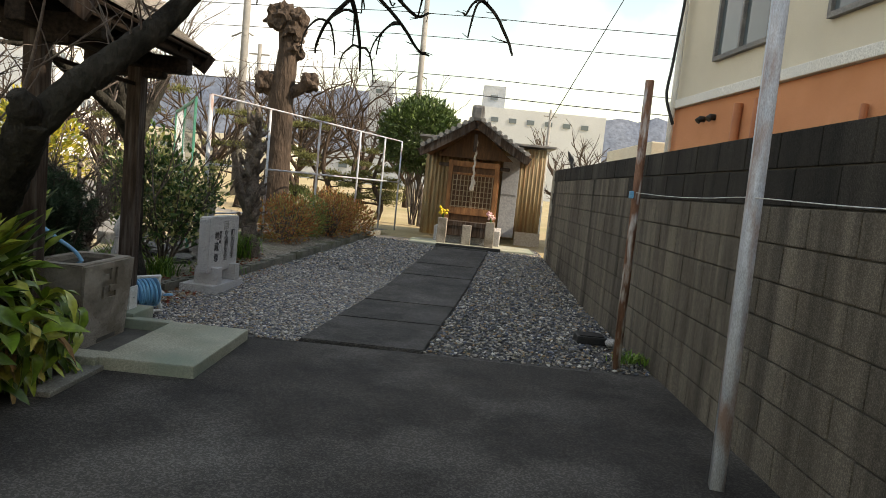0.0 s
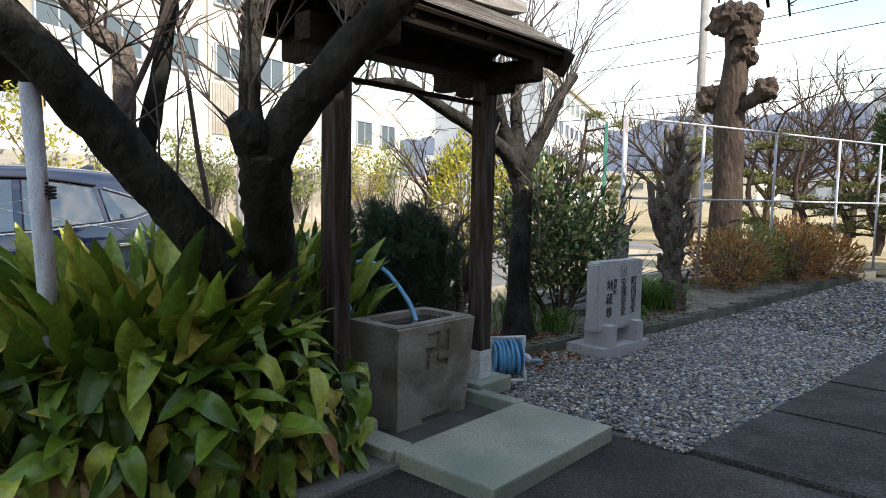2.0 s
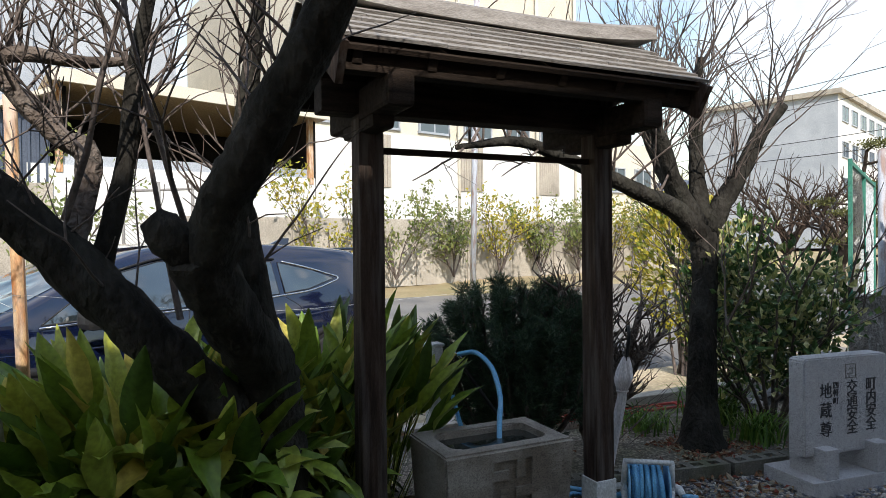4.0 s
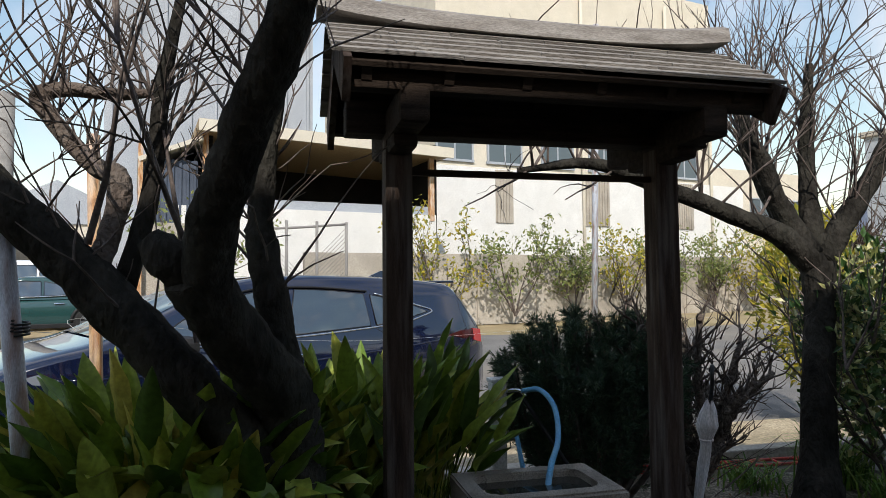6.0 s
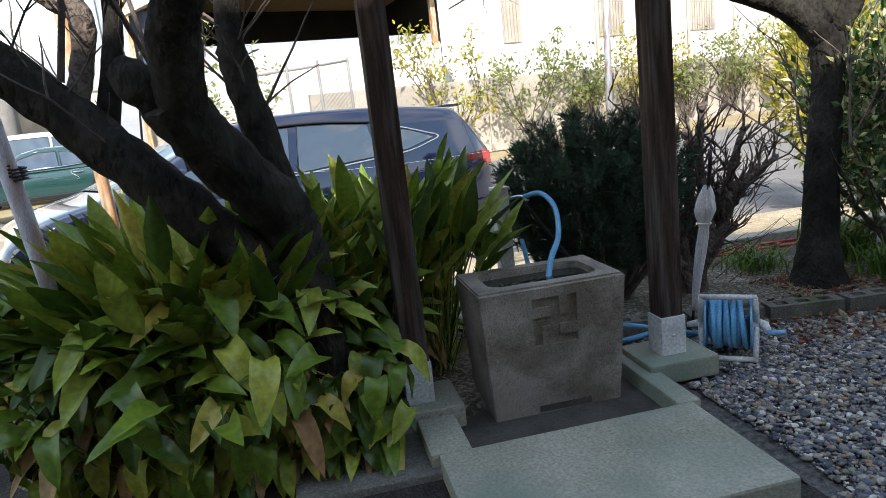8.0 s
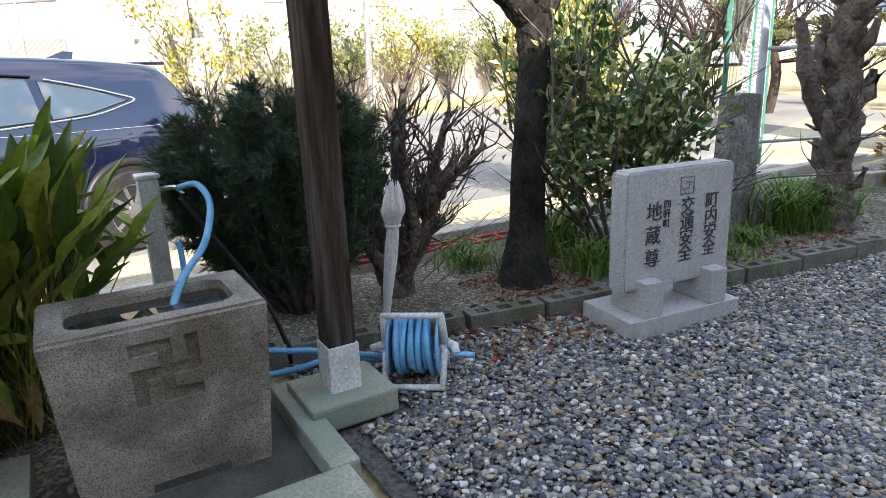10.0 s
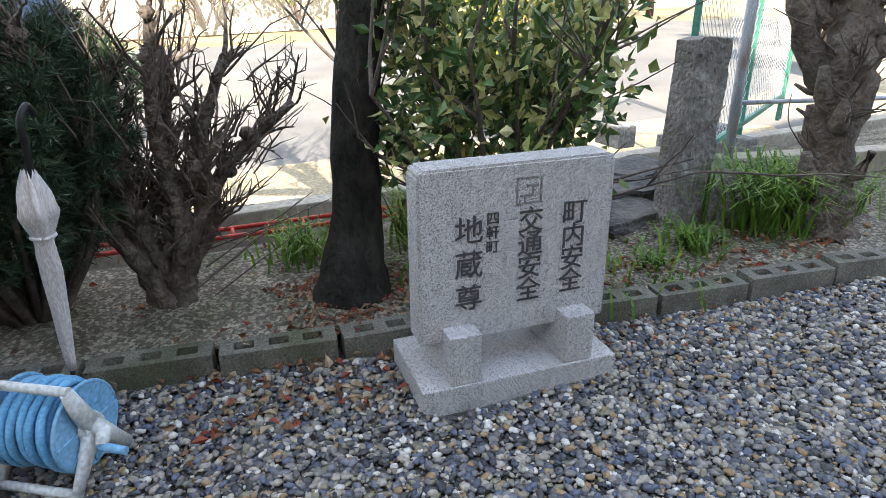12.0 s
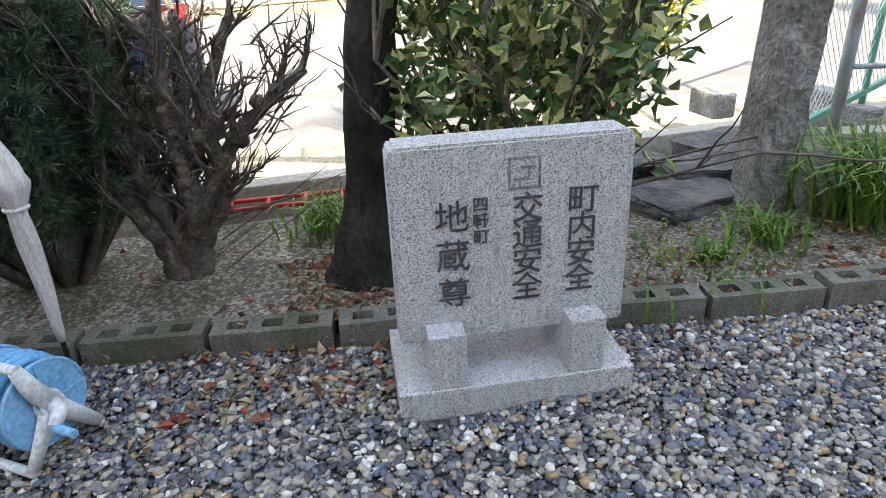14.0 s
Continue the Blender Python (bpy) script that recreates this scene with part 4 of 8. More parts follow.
bmesh.ops.bevel(bm, geom=bm.edges[:], offset=0.008, segments=2, affect="EDGES")
part("tablet", bm, GRANITE, stele)


def letters(body, size, place, name, parent, mat, depth=0.002, sx=1.0):
    """A character of the built-in font as a thin mesh on a face."""
    cu = bpy.data.curves.new(name, "FONT")
    cu.body, cu.size, cu.align_x, cu.align_y, cu.extrude, cu.resolution_u = body, size, "CENTER", "CENTER", depth, 3
    ob = bpy.data.objects.new(name, cu)
    me = bpy.data.meshes.new_from_object(ob)
    bpy.data.objects.remove(ob)
    me.materials.clear()
    me.materials.append(mat)
    o2 = new(name, me)
    o2.parent = parent
    o2.matrix_local = place
    return o2


def on_tablet(y, z):
    return Matrix.Translation((0.0025, y, z)) @ Matrix(((0, 0, 1, 0), (1, 0, 0, 0), (0, 1, 0, 0), (0, 0, 0, 1)))


for col, ytab, z0, step, size in (("町内安全", 0.192, 0.592, 0.079, 0.090), ("交通安全", 0.040, 0.584, 0.079, 0.090), ("地蔵尊", -0.165, 0.574, 0.112, 0.096), ("四軒町", -0.088, 0.607, 0.046, 0.046)):
    for i, ch in enumerate(col):
        letters(ch, size, on_tablet(ytab, z0 - i * step), "character", stele, CARVE)
bm = bmesh.new()
for a, b, s, t in ((0.0, 0.725, 0.085, 0.006), (0.0, 0.645, 0.085, 0.006), (0.04, 0.685, 0.006, 0.085), (-0.04, 0.685, 0.006, 0.085), (0.01, 0.70, 0.04, 0.006), (-0.01, 0.67, 0.04, 0.006), (0.012, 0.685, 0.006, 0.04), (-0.012, 0.66, 0.006, 0.03)):
    box(bm, (0.001, a + 0.03, b), (0.004, s, t))
part("carved_crest", bm, STONE, stele)

# ---- stone pillar and rocks in the garden ----
bm = bmesh.new()
PIL = Matrix.Translation((-3.86, 9.47, 0.50)) @ Matrix.Rotation(radians(-9), 4, "Z")
bmesh.ops.create_cube(bm, size=1.0, matrix=Matrix.Diagonal((0.17, 0.19, 1.02, 1)))
bmesh.ops.subdivide_edges(bm, edges=bm.edges[:], cuts=15, use_grid_fill=True)
for v in bm.verts:
    q = v.co.copy()
    rough = 1.0 if q.x > 0.06 else 0.0          # split face, the other sides are dressed
    v.co.x += rough * (0.022 * noise.noise(q * 22) + 0.014 * noise.noise(q * 47))
    v.co.y += 0.006 * noise.noise(q * 6) + rough * 0.008 * noise.noise(q * 30)
    if q.z > 0.45:
        v.co.z += 0.018 * noise.noise(q * 9) - 0.12 * max(0.0, abs(q.y) - 0.06)
    v.co.y += (q.z + 0.5) * 0.035
bm.transform(PIL)
solo("stone_pillar", bm, STONE, "rough-hewn grey stone marker pillar in the garden", "stone pillar")


def rock(loc, s, seed, mat=STONE):
    bm = bmesh.new()
    bmesh.ops.create_icosphere(bm, subdivisions=3, radius=1.0)
    off = Vector((seed * 3.1, seed * 1.7, 0))
    for v in bm.verts:
        v.co *= 1 + 0.35 * noise.noise(v.co * 1.3 + off) + 0.12 * noise.noise(v.co * 4 + off)
        v.co = Vector((v.co.x * s[0], v.co.y * s[1], v.co.z * s[2])) + Vector(loc)
    return solo("garden_rock", bm, mat, "rough grey garden rock", "rock", group="garden rocks")


for i, (loc, s) in enumerate((((-3.76, 9.70, 0.15), (0.12, 0.14, 0.19)), ((-4.45, 8.75, 0.07), (0.16, 0.2, 0.07)))):
    rock(loc, s, i + 1)

def edging_stone(loc, size, turn, seed):
    """A flat split stone with chipped edges."""
    bm = bmesh.new()
    bmesh.ops.create_cube(bm, size=1.0)
    bmesh.ops.subdivide_edges(bm, edges=bm.edges[:], cuts=6, use_grid_fill=True)
    for v in bm.verts:
        q = v.co + Vector((seed * 2.3, 0, 0))
        v.co = Vector((v.co.x * size[0], v.co.y * size[1], v.co.z * size[2])) + Vector((noise.noise(q * 3), noise.noise(q * 3 + Vector((9, 0, 0))), noise.noise(q * 4) * 0.6)) * 0.035
    bm.transform(Matrix.Translation(loc) @ Matrix.Rotation(radians(turn), 4, "Z"))
    return solo("edging_stone", bm, STONE_DARK, "dark flat edging stone lying in the garden", "stone", group="garden edging stones")


for i, (loc, size, turn) in enumerate((((-4.05, 9.22, 0.09), (0.34, 0.50, 0.08), 14), ((-4.30, 9.50, 0.10), (0.30, 0.42, 0.12), -8), ((-4.55, 9.15, 0.08), (0.26, 0.55, 0.10), 5), ((-4.62, 9.85, 0.09), (0.30, 0.5, 0.13), 20), ((-4.15, 9.90, 0.08), (0.24, 0.34, 0.10), 30))):
    edging_stone(loc, size, turn, i + 1)

# red ladder lying on the lane side
lad = thing("red_ladder", "red steel ladder lying behind the garden", "ladder", Matrix.Translation((-4.66, 7.50, 0.112)) @ Matrix.Rotation(radians(-4), 4, "Z"))
for xx in (-0.06, 0.06):
    bm = bmesh.new()
    tube(bm, [(xx, -0.8, 0), (xx, 0, 0), (xx, 0.8, 0)], 0.012, 8)
    part("rail", bm, RED, lad)
for i in range(9):
    bm = bmesh.new()
    tube(bm, [(-0.06, -0.72 + i * 0.18, 0), (0, -0.72 + i * 0.18, 0), (0.06, -0.72 + i * 0.18, 0)], 0.010, 6)
    part("rung", bm, RED, lad)


# ---- trees and shrubs ----
def twigs(bm, start, direction, length, radius, depth, rng, bend=0.35, gravity=0.0, tips=None, sides=5, kids=(2, 4)):
    """A branching twig; returns the tips."""
    pts, p, d = [Vector(start)], Vector(start), Vector(direction).normalized()
    n = 4
    for i in range(n):
        d = (d + Vector((rng.uniform(-1, 1), rng.uniform(-1, 1), rng.uniform(-1, 1))) * bend * 0.5 + Vector((0, 0, -gravity))).normalized()
        p = p + d * (length / n)
        pts.append(p.copy())
    tube(bm, pts, [radius * (1 - 0.6 * i / n) for i in range(n + 1)], sides, caps=False)
    if tips is not None:
        tips.extend(pts[2:])
    if depth > 0:
        for k in range(rng.randint(*kids)):
            i = rng.randint(1, n)
            nd = (d + Vector((rng.uniform(-1, 1), rng.uniform(-1, 1), rng.uniform(-0.5, 1.0))) * 0.9).normalized()
            twigs(bm, pts[i], nd, length * rng.uniform(0.45, 0.75), radius * 0.55, depth - 1, rng, bend, gravity, tips, max(3, sides - 1), kids)


def stuffy(ob):
    return tagged(ob, kind="stuff")


def limb(bm, pts, radii, sides=12, n=5, wob=0.10, rng=random):
    line = smooth_line(pts, n)
    tube(bm, line, lerp_list(radii, len(line)), sides, True, wob, rng)
    return line


def shoots(bm, line, count, rng, length, radius, up=0.9, lo=0.2, depth=1, spread=0.6, kids=(1, 3)):
    for _ in range(count):
        i = rng.randint(int(len(line) * lo), len(line) - 1)
        d = Vector((rng.uniform(-spread, spread), rng.uniform(-spread, spread), up))
        twigs(bm, line[i], d, length * rng.uniform(0.5, 1.2), radius * rng.uniform(0.7, 1.2), depth, rng, 0.35, 0.0, None, 5, kids)


# near plum tree
rng = random.Random(11)
plum = thing("plum_tree", "old leafless plum tree with dark forked trunks", "tree")
bm = bmesh.new()
limb(bm, [(-3.10, 4.75, -0.05), (-3.11, 4.73, 0.3), (-3.13, 4.705, 0.65), (-3.14, 4.68, 0.85), (-3.10, 4.645, 1.0), (-3.01, 4.575, 1.11), (-2.86, 4.46, 1.29), (-2.74, 4.375, 1.45)], [0.125, 0.098, 0.098, 0.112, 0.112, 0.105, 0.098, 0.092], 18, 6)
part("trunk", bm, BARK, plum)
bm = bmesh.new()
knot = limb(bm, [(-2.79, 4.40, 1.40), (-2.74, 4.31, 1.49), (-2.745, 4.255, 1.55)], [0.08, 0.07, 0.042], 12, 4, 0.12)
part("knot", bm, BARK, plum)
bm = bmesh.new()
l_right = limb(bm, [(-2.80, 4.41, 1.36), (-2.61, 4.45, 1.60), (-2.52, 4.50, 1.70), (-2.40, 4.56, 1.84), (-2.26, 4.64, 2.00), (-2.1, 4.74, 2.27), (-1.95, 4.85, 2.55), (-1.70, 4.90, 2.66)], [0.082, 0.075, 0.07, 0.066, 0.06, 0.05, 0.04, 0.03], 14)
part("limb", bm, BARK, plum)
bm = bmesh.new()
l_left = limb(bm, [(-3.13, 4.66, 0.62), (-3.09, 4.48, 0.88), (-3.08, 4.30, 1.09), (-3.07, 4.12, 1.29), (-3.07, 3.93, 1.50), (-3.04, 3.68, 1.75), (-3.0, 3.40, 1.95), (-2.95, 3.0, 2.14), (-2.9, 2.6, 2.35)], [0.098, 0.094, 0.092, 0.088, 0.084, 0.078, 0.068, 0.055, 0.04], 16)
part("limb", bm, BARK, plum)
bm = bmesh.new()
l_mid = limb(bm, [(-3.16, 4.70, 0.80), (-3.18, 4.66, 1.05), (-3.16, 4.61, 1.32), (-3.13, 4.565, 1.56), (-3.13, 4.56, 1.64), (-3.15, 4.575, 1.85), (-3.16, 4.61, 2.10), (-3.12, 4.66, 2.5)], [0.078, 0.068, 0.062, 0.060, 0.048, 0.044, 0.036, 0.02], 14)
part("limb", bm, BARK, plum)
# paler bark than the other limbs: sunlight on it is put in the colour
bm = bmesh.new()
l_stub = limb(bm, [(-3.10, 4.02, 1.48), (-3.16, 4.05, 1.62), (-3.2, 4.06, 1.79), (-3.2, 3.98, 1.84), (-3.2, 3.90, 1.92), (-3.2, 3.81, 2.04), (-3.2, 3.79, 2.09), (-3.2, 3.88, 2.12), (-3.2, 4.06, 2.11), (-3.22, 4.22, 2.14)], [0.042, 0.04, 0.045, 0.036, 0.032, 0.03, 0.032, 0.028, 0.022, 0.012], 11)
part("limb", bm, BARK_LIGHT, plum)
bm = bmesh.new()
l_up = limb(bm, [(-3.12, 4.10, 1.40), (-3.14, 4.18, 1.75), (-3.10, 4.22, 2.10), (-3.05, 4.30, 2.5)], [0.04, 0.034, 0.028, 0.016], 10)
part("limb", bm, BARK, plum)
bm = bmesh.new()
l_up2 = limb(bm, [(-3.06, 3.60, 1.80), (-3.08, 3.58, 2.05), (-3.02, 3.62, 2.4), (-2.96, 3.7, 2.8)], [0.05, 0.042, 0.03, 0.018], 10)
part("limb", bm, BARK, plum)
bm = bmesh.new()
for line, c, ln in ((l_left, 22, 0.5), (l_stub, 40, 0.38), (l_mid, 26, 0.45), (l_up, 18, 0.4), (l_up2, 16, 0.5), (l_right, 14, 0.38)):
    shoots(bm, line, c, rng, ln, 0.0065, 0.9, 0.3, 1, 0.8, (2, 4))
for a, b in (((-2.95, 4.42, 1.25), (0.5, -0.1, 0.75)), ((-3.05, 4.0, 1.55), (0.35, 0.3, 0.9)), ((-3.1, 4.35, 1.2), (-0.1, -0.2, 1))):
    twigs(bm, a, b, 0.95, 0.013, 2, rng, 0.22)
stuffy(part("twig_mass", bm, TWIG, plum, "thin reddish-grey leafless twigs"))
bm = bmesh.new()
hang = [(-1.70, 4.85, 2.62), (-1.55, 5.10, 2.55), (-1.45, 5.4, 2.42), (-1.42, 5.65, 2.22), (-1.43, 5.83, 2.05)]
limb(bm, hang, [0.028, 0.02, 0.015, 0.011, 0.006], 8)
for s, e in (((-1.55, 5.10, 2.55), [(-1.3, 5.2, 2.42), (-1.12, 5.35, 2.28), (-1.02, 5.5, 2.17), (-0.94, 5.52, 2.14)]), ((-1.70, 4.85, 2.62), [(-1.3, 4.8, 2.52), (-0.9, 4.76, 2.40), (-0.62, 4.74, 2.28), (-0.5, 4.73, 2.12), (-0.46, 4.73, 2.03)]),
             ((-1.45, 5.4, 2.42), [(-1.62, 5.55, 2.3), (-1.7, 5.65, 2.18), (-1.72, 5.70, 2.12)]), ((-1.3, 4.8, 2.52), [(-1.15, 5.05, 2.38), (-1.02, 5.2, 2.3), (-0.95, 5.22, 2.33)])):
    ln = limb(bm, [s] + e, [0.014, 0.011, 0.009, 0.006], 7, 4)
    shoots(bm, ln, 9, rng, 0.10, 0.004, 0.1, 0.2, 0, 1.0)
tips = [Vector(p) for p in ((-1.66, 4.9, 2.60), (-1.5, 5.2, 2.52), (-1.44, 5.5, 2.36), (-1.42, 5.7, 2.18), (-1.12, 5.35, 2.28), (-1.35, 5.15, 2.45), (-1.1, 4.78, 2.46), (-0.9, 4.76, 2.40), (-0.62, 4.74, 2.28), (-1.62, 5.55, 2.30), (-1.8, 4.9, 2.62), (-2.0, 4.9, 2.60), (-1.9, 5.2, 2.50), (-2.1, 5.0, 2.55))]
for k, p in enumerate(tips):
    for _ in range(2):
        a = rng.uniform(0, 6.28)
        d = Vector((math.cos(a) * 0.7, math.sin(a), rng.uniform(-0.15, 0.25)))
        L = rng.uniform(0.10, 0.20)
        pts = [p, p + d * L * 0.5, p + d * L - Vector((0, 0, 0.05)), p + d * L * 1.35 - Vector((0, 0, rng.uniform(0.08, 0.16))), p + d * L * 1.5 - Vector((0, 0, rng.uniform(0.10, 0.24)))]
        ln = limb(bm, pts, [0.0085, 0.0075, 0.006, 0.005, 0.004], 6, 3)
        shoots(bm, ln, 5, rng, 0.05, 0.003, 0.1, 0.2, 0, 1.0)
part("overhanging_branch", bm, BARK, plum, "dark drooping leafless branch tips")

# second plum tree behind the reel
rng = random.Random(23)
plum2 = thing("plum_tree", "leafless plum tree with a straight dark trunk by the stone tablet", "tree")
bm = bmesh.new()
limb(bm, [(-3.86, 7.68, 0.0), (-3.87, 7.69, 0.12), (-3.91, 7.73, 0.35), (-3.92, 7.76, 0.8), (-3.95, 7.82, 1.2), (-4.0, 7.86, 1.5)], [0.21, 0.145, 0.105, 0.092, 0.086, 0.10], 16, 5, 0.06)
part("trunk", bm, BARK, plum2)
bm = bmesh.new()
tw = bmesh.new()
for pts, r in (([(-4.0, 7.84, 1.48), (-4.0, 7.62, 1.66), (-4.0, 7.25, 1.80), (-4.02, 6.75, 1.97), (-4.02, 6.35, 2.08), (-4.0, 5.9, 2.02)], [0.085, 0.07, 0.055, 0.045, 0.035, 0.015]),
               ([(-4.0, 7.80, 1.55), (-4.05, 7.62, 1.9), (-4.05, 7.52, 2.15), (-4.05, 7.42, 2.32), (-4.1, 7.40, 2.7)], [0.08, 0.06, 0.05, 0.04, 0.02]),
               ([(-4.0, 7.88, 1.5), (-3.98, 8.02, 1.72), (-3.95, 8.2, 1.98), (-3.92, 8.36, 2.26), (-3.88, 8.55, 2.45)], [0.085, 0.07, 0.06, 0.055, 0.03]),
               ([(-4.02, 7.86, 1.5), (-4.1, 7.90, 2.0), (-4.12, 7.92, 2.35), (-4.1, 7.95, 2.8)], [0.075, 0.055, 0.05, 0.02]),
               ([(-4.02, 7.80, 1.5), (-4.2, 7.72, 1.9), (-4.3, 7.60, 2.3), (-4.3, 7.55, 2.6)], [0.065, 0.055, 0.04, 0.02])):
    b1 = bmesh.new()
    ln = limb(b1, pts, r, 11)
    part("limb", b1, BARK, plum2)
    shoots(tw, ln, 24, rng, 0.70, 0.009, 0.9, 0.25, 2, 0.7, (1, 3))
twigs(tw, (-3.92, 8.36, 2.26), (0.1, 0.55, 0.8), 1.1, 0.012, 2, rng, 0.2)
twigs(tw, (-4.0, 5.95, 2.02), (0.3, -0.6, -0.3), 0.5, 0.008, 2, rng, 0.6)
twigs(tw, (-4.02, 6.5, 2.05), (0.3, -0.5, -0.5), 0.5, 0.008, 1, rng, 0.6)
bm.free()
stuffy(part("twig_mass", tw, TWIG, plum2, "thin leafless shoots"))

# pruned leafless shrub between the evergreen and the plum
rng = random.Random(5)
shrub = thing("pruned_shrub", "leafless hard-pruned shrub with gnarled grey stems", "shrub")
stems, tw = bmesh.new(), bmesh.new()
for k, (bx, by, h) in enumerate(((-4.25, 6.46, 0.98), (-4.10, 6.66, 1.12), (-4.20, 6.86, 1.08), (-4.05, 7.05, 1.18), (-4.0, 7.30, 1.02), (-4.05, 7.50, 0.84), (-4.30, 7.12, 1.0), (-3.92, 7.20, 0.74), (-4.35, 6.70, 0.9))):
    b1 = bmesh.new()
    sx, sy = -4.10 + 0.04 * math.cos(k * 2.2), 7.0 + 0.055 * math.sin(k * 2.2)
    w = [rng.uniform(-0.05, 0.05) for _ in range(6)]
    ln = limb(b1, [(sx, sy, 0.02), (sx * 0.85 + bx * 0.15, sy * 0.85 + by * 0.15, 0.20), (sx * 0.6 + bx * 0.4 + w[0], sy * 0.6 + by * 0.4 + w[1], 0.42), (sx * 0.3 + bx * 0.7 + w[2], sy * 0.3 + by * 0.7 + w[3], 0.42 + (h - 0.42) * 0.5), (bx + w[4], by + w[5], h)],
              [0.046, 0.036, 0.032, 0.026, 0.015], 10, 5, 0.26, rng)
    for _ in range(13):
        q = ln[rng.randint(4, len(ln) - 1)]
        d = Vector((rng.uniform(-1, 1), rng.uniform(-1, 1), rng.uniform(-0.2, 0.8))).normalized()
        g = rng.uniform(0.018, 0.032)
        tube(b1, [q, q + d * g * 1.1, q + d * g * 1.9], [g, g * 1.05, g * 0.55], 7, True, 0.22, rng)
    part("stem", b1, BARK_LIGHT, shrub)
    for _ in range(19):
        i = rng.randint(7, len(ln) - 1)
        q = ln[i]
        twigs(tw, q, (rng.uniform(-0.8, 0.8), (q.y - 7.0) * 1.2 + rng.uniform(-0.6, 0.6), 0.7), rng.uniform(0.12, 0.26), 0.011, 2, rng, 0.5, 0, None, 5, (2, 3))
stems.free()
stuffy(part("twig_mass", tw, BARK_LIGHT, shrub, "stubby pruned side shoots"))
fine = bmesh.new()
for _ in range(55):
    a, q = rng.uniform(0, 6.28), rng.random() ** 0.5
    p = Vector((-4.12 + 0.26 * q * math.cos(a), 6.98 + 0.46 * q * math.sin(a), rng.uniform(0.55, 1.08)))
    twigs(fine, p, (math.cos(a) * 0.6 * q, math.sin(a) * 0.8 * q, 0.8), rng.uniform(0.14, 0.30), 0.0055, 1, rng, 0.35, 0, None, 4, (2, 3))
for _ in range(9):
    p = Vector((-4.05 + rng.uniform(-0.05, 0.1), 7.05 + rng.uniform(-0.1, 0.15), rng.uniform(0.1, 0.4)))
    twigs(fine, p, (rng.uniform(-0.1, 0.3), rng.uniform(0.4, 1.0), rng.uniform(0.3, 0.8)), rng.uniform(0.4, 0.6), 0.004, 0, rng, 0.12, 0, None, 4)
stuffy(part("shoot_mass", fine, TWIG, shrub, "pale thin upright shoots"))


def needle_bush(name, label, category, centre, size, n, mat, length, width, seed, stems=10, up=0.5, flat=0.0):
    """A clipped bush: stems inside and leaves on a lumpy shell."""
    r = np.random.default_rng(seed)
    rr = random.Random(seed)
    th = thing(name, label, category)
    bm = bmesh.new()
    c = Vector(centre)
    for _ in range(stems):
        a = rr.uniform(0, 6.28)
        e = c + Vector((math.cos(a) * size[0] * 0.75 * rr.random(), math.sin(a) * size[1] * 0.75 * rr.random(), size[2] * rr.uniform(0.2, 0.8)))
        b = Vector((c.x + rr.uniform(-0.08, 0.08), c.y + rr.uniform(-0.08, 0.08), ground_z(c.x, c.y)))
        tube(bm, smooth_line([b, b * 0.6 + e * 0.4 + Vector((0, 0, -0.05)), e], 4), lerp_list([0.022, 0.014, 0.005], 9), 6, False)
    stuffy(part("stem_mass", bm, TWIG, th))
    d = r.normal(size=(n, 3))
    d /= np.linalg.norm(d, axis=1, keepdims=True)
    lump = np.array([1 + 0.16 * noise.noise(Vector(v) * 2.3 + Vector((seed, 0, 0))) + 0.10 * noise.noise(Vector(v) * 6.0) for v in d])
    rad = (r.random(n) ** 0.28) * lump
    p = d * rad[:, None] * np.array(size) + np.array(centre)
    out = d + np.array([0, 0, up]) + r.normal(size=(n, 3)) * 0.45
    ob = new("foliage", leaves_mesh("foliage", p, out, length, width, mat, r))
    ob.parent = th
    return th


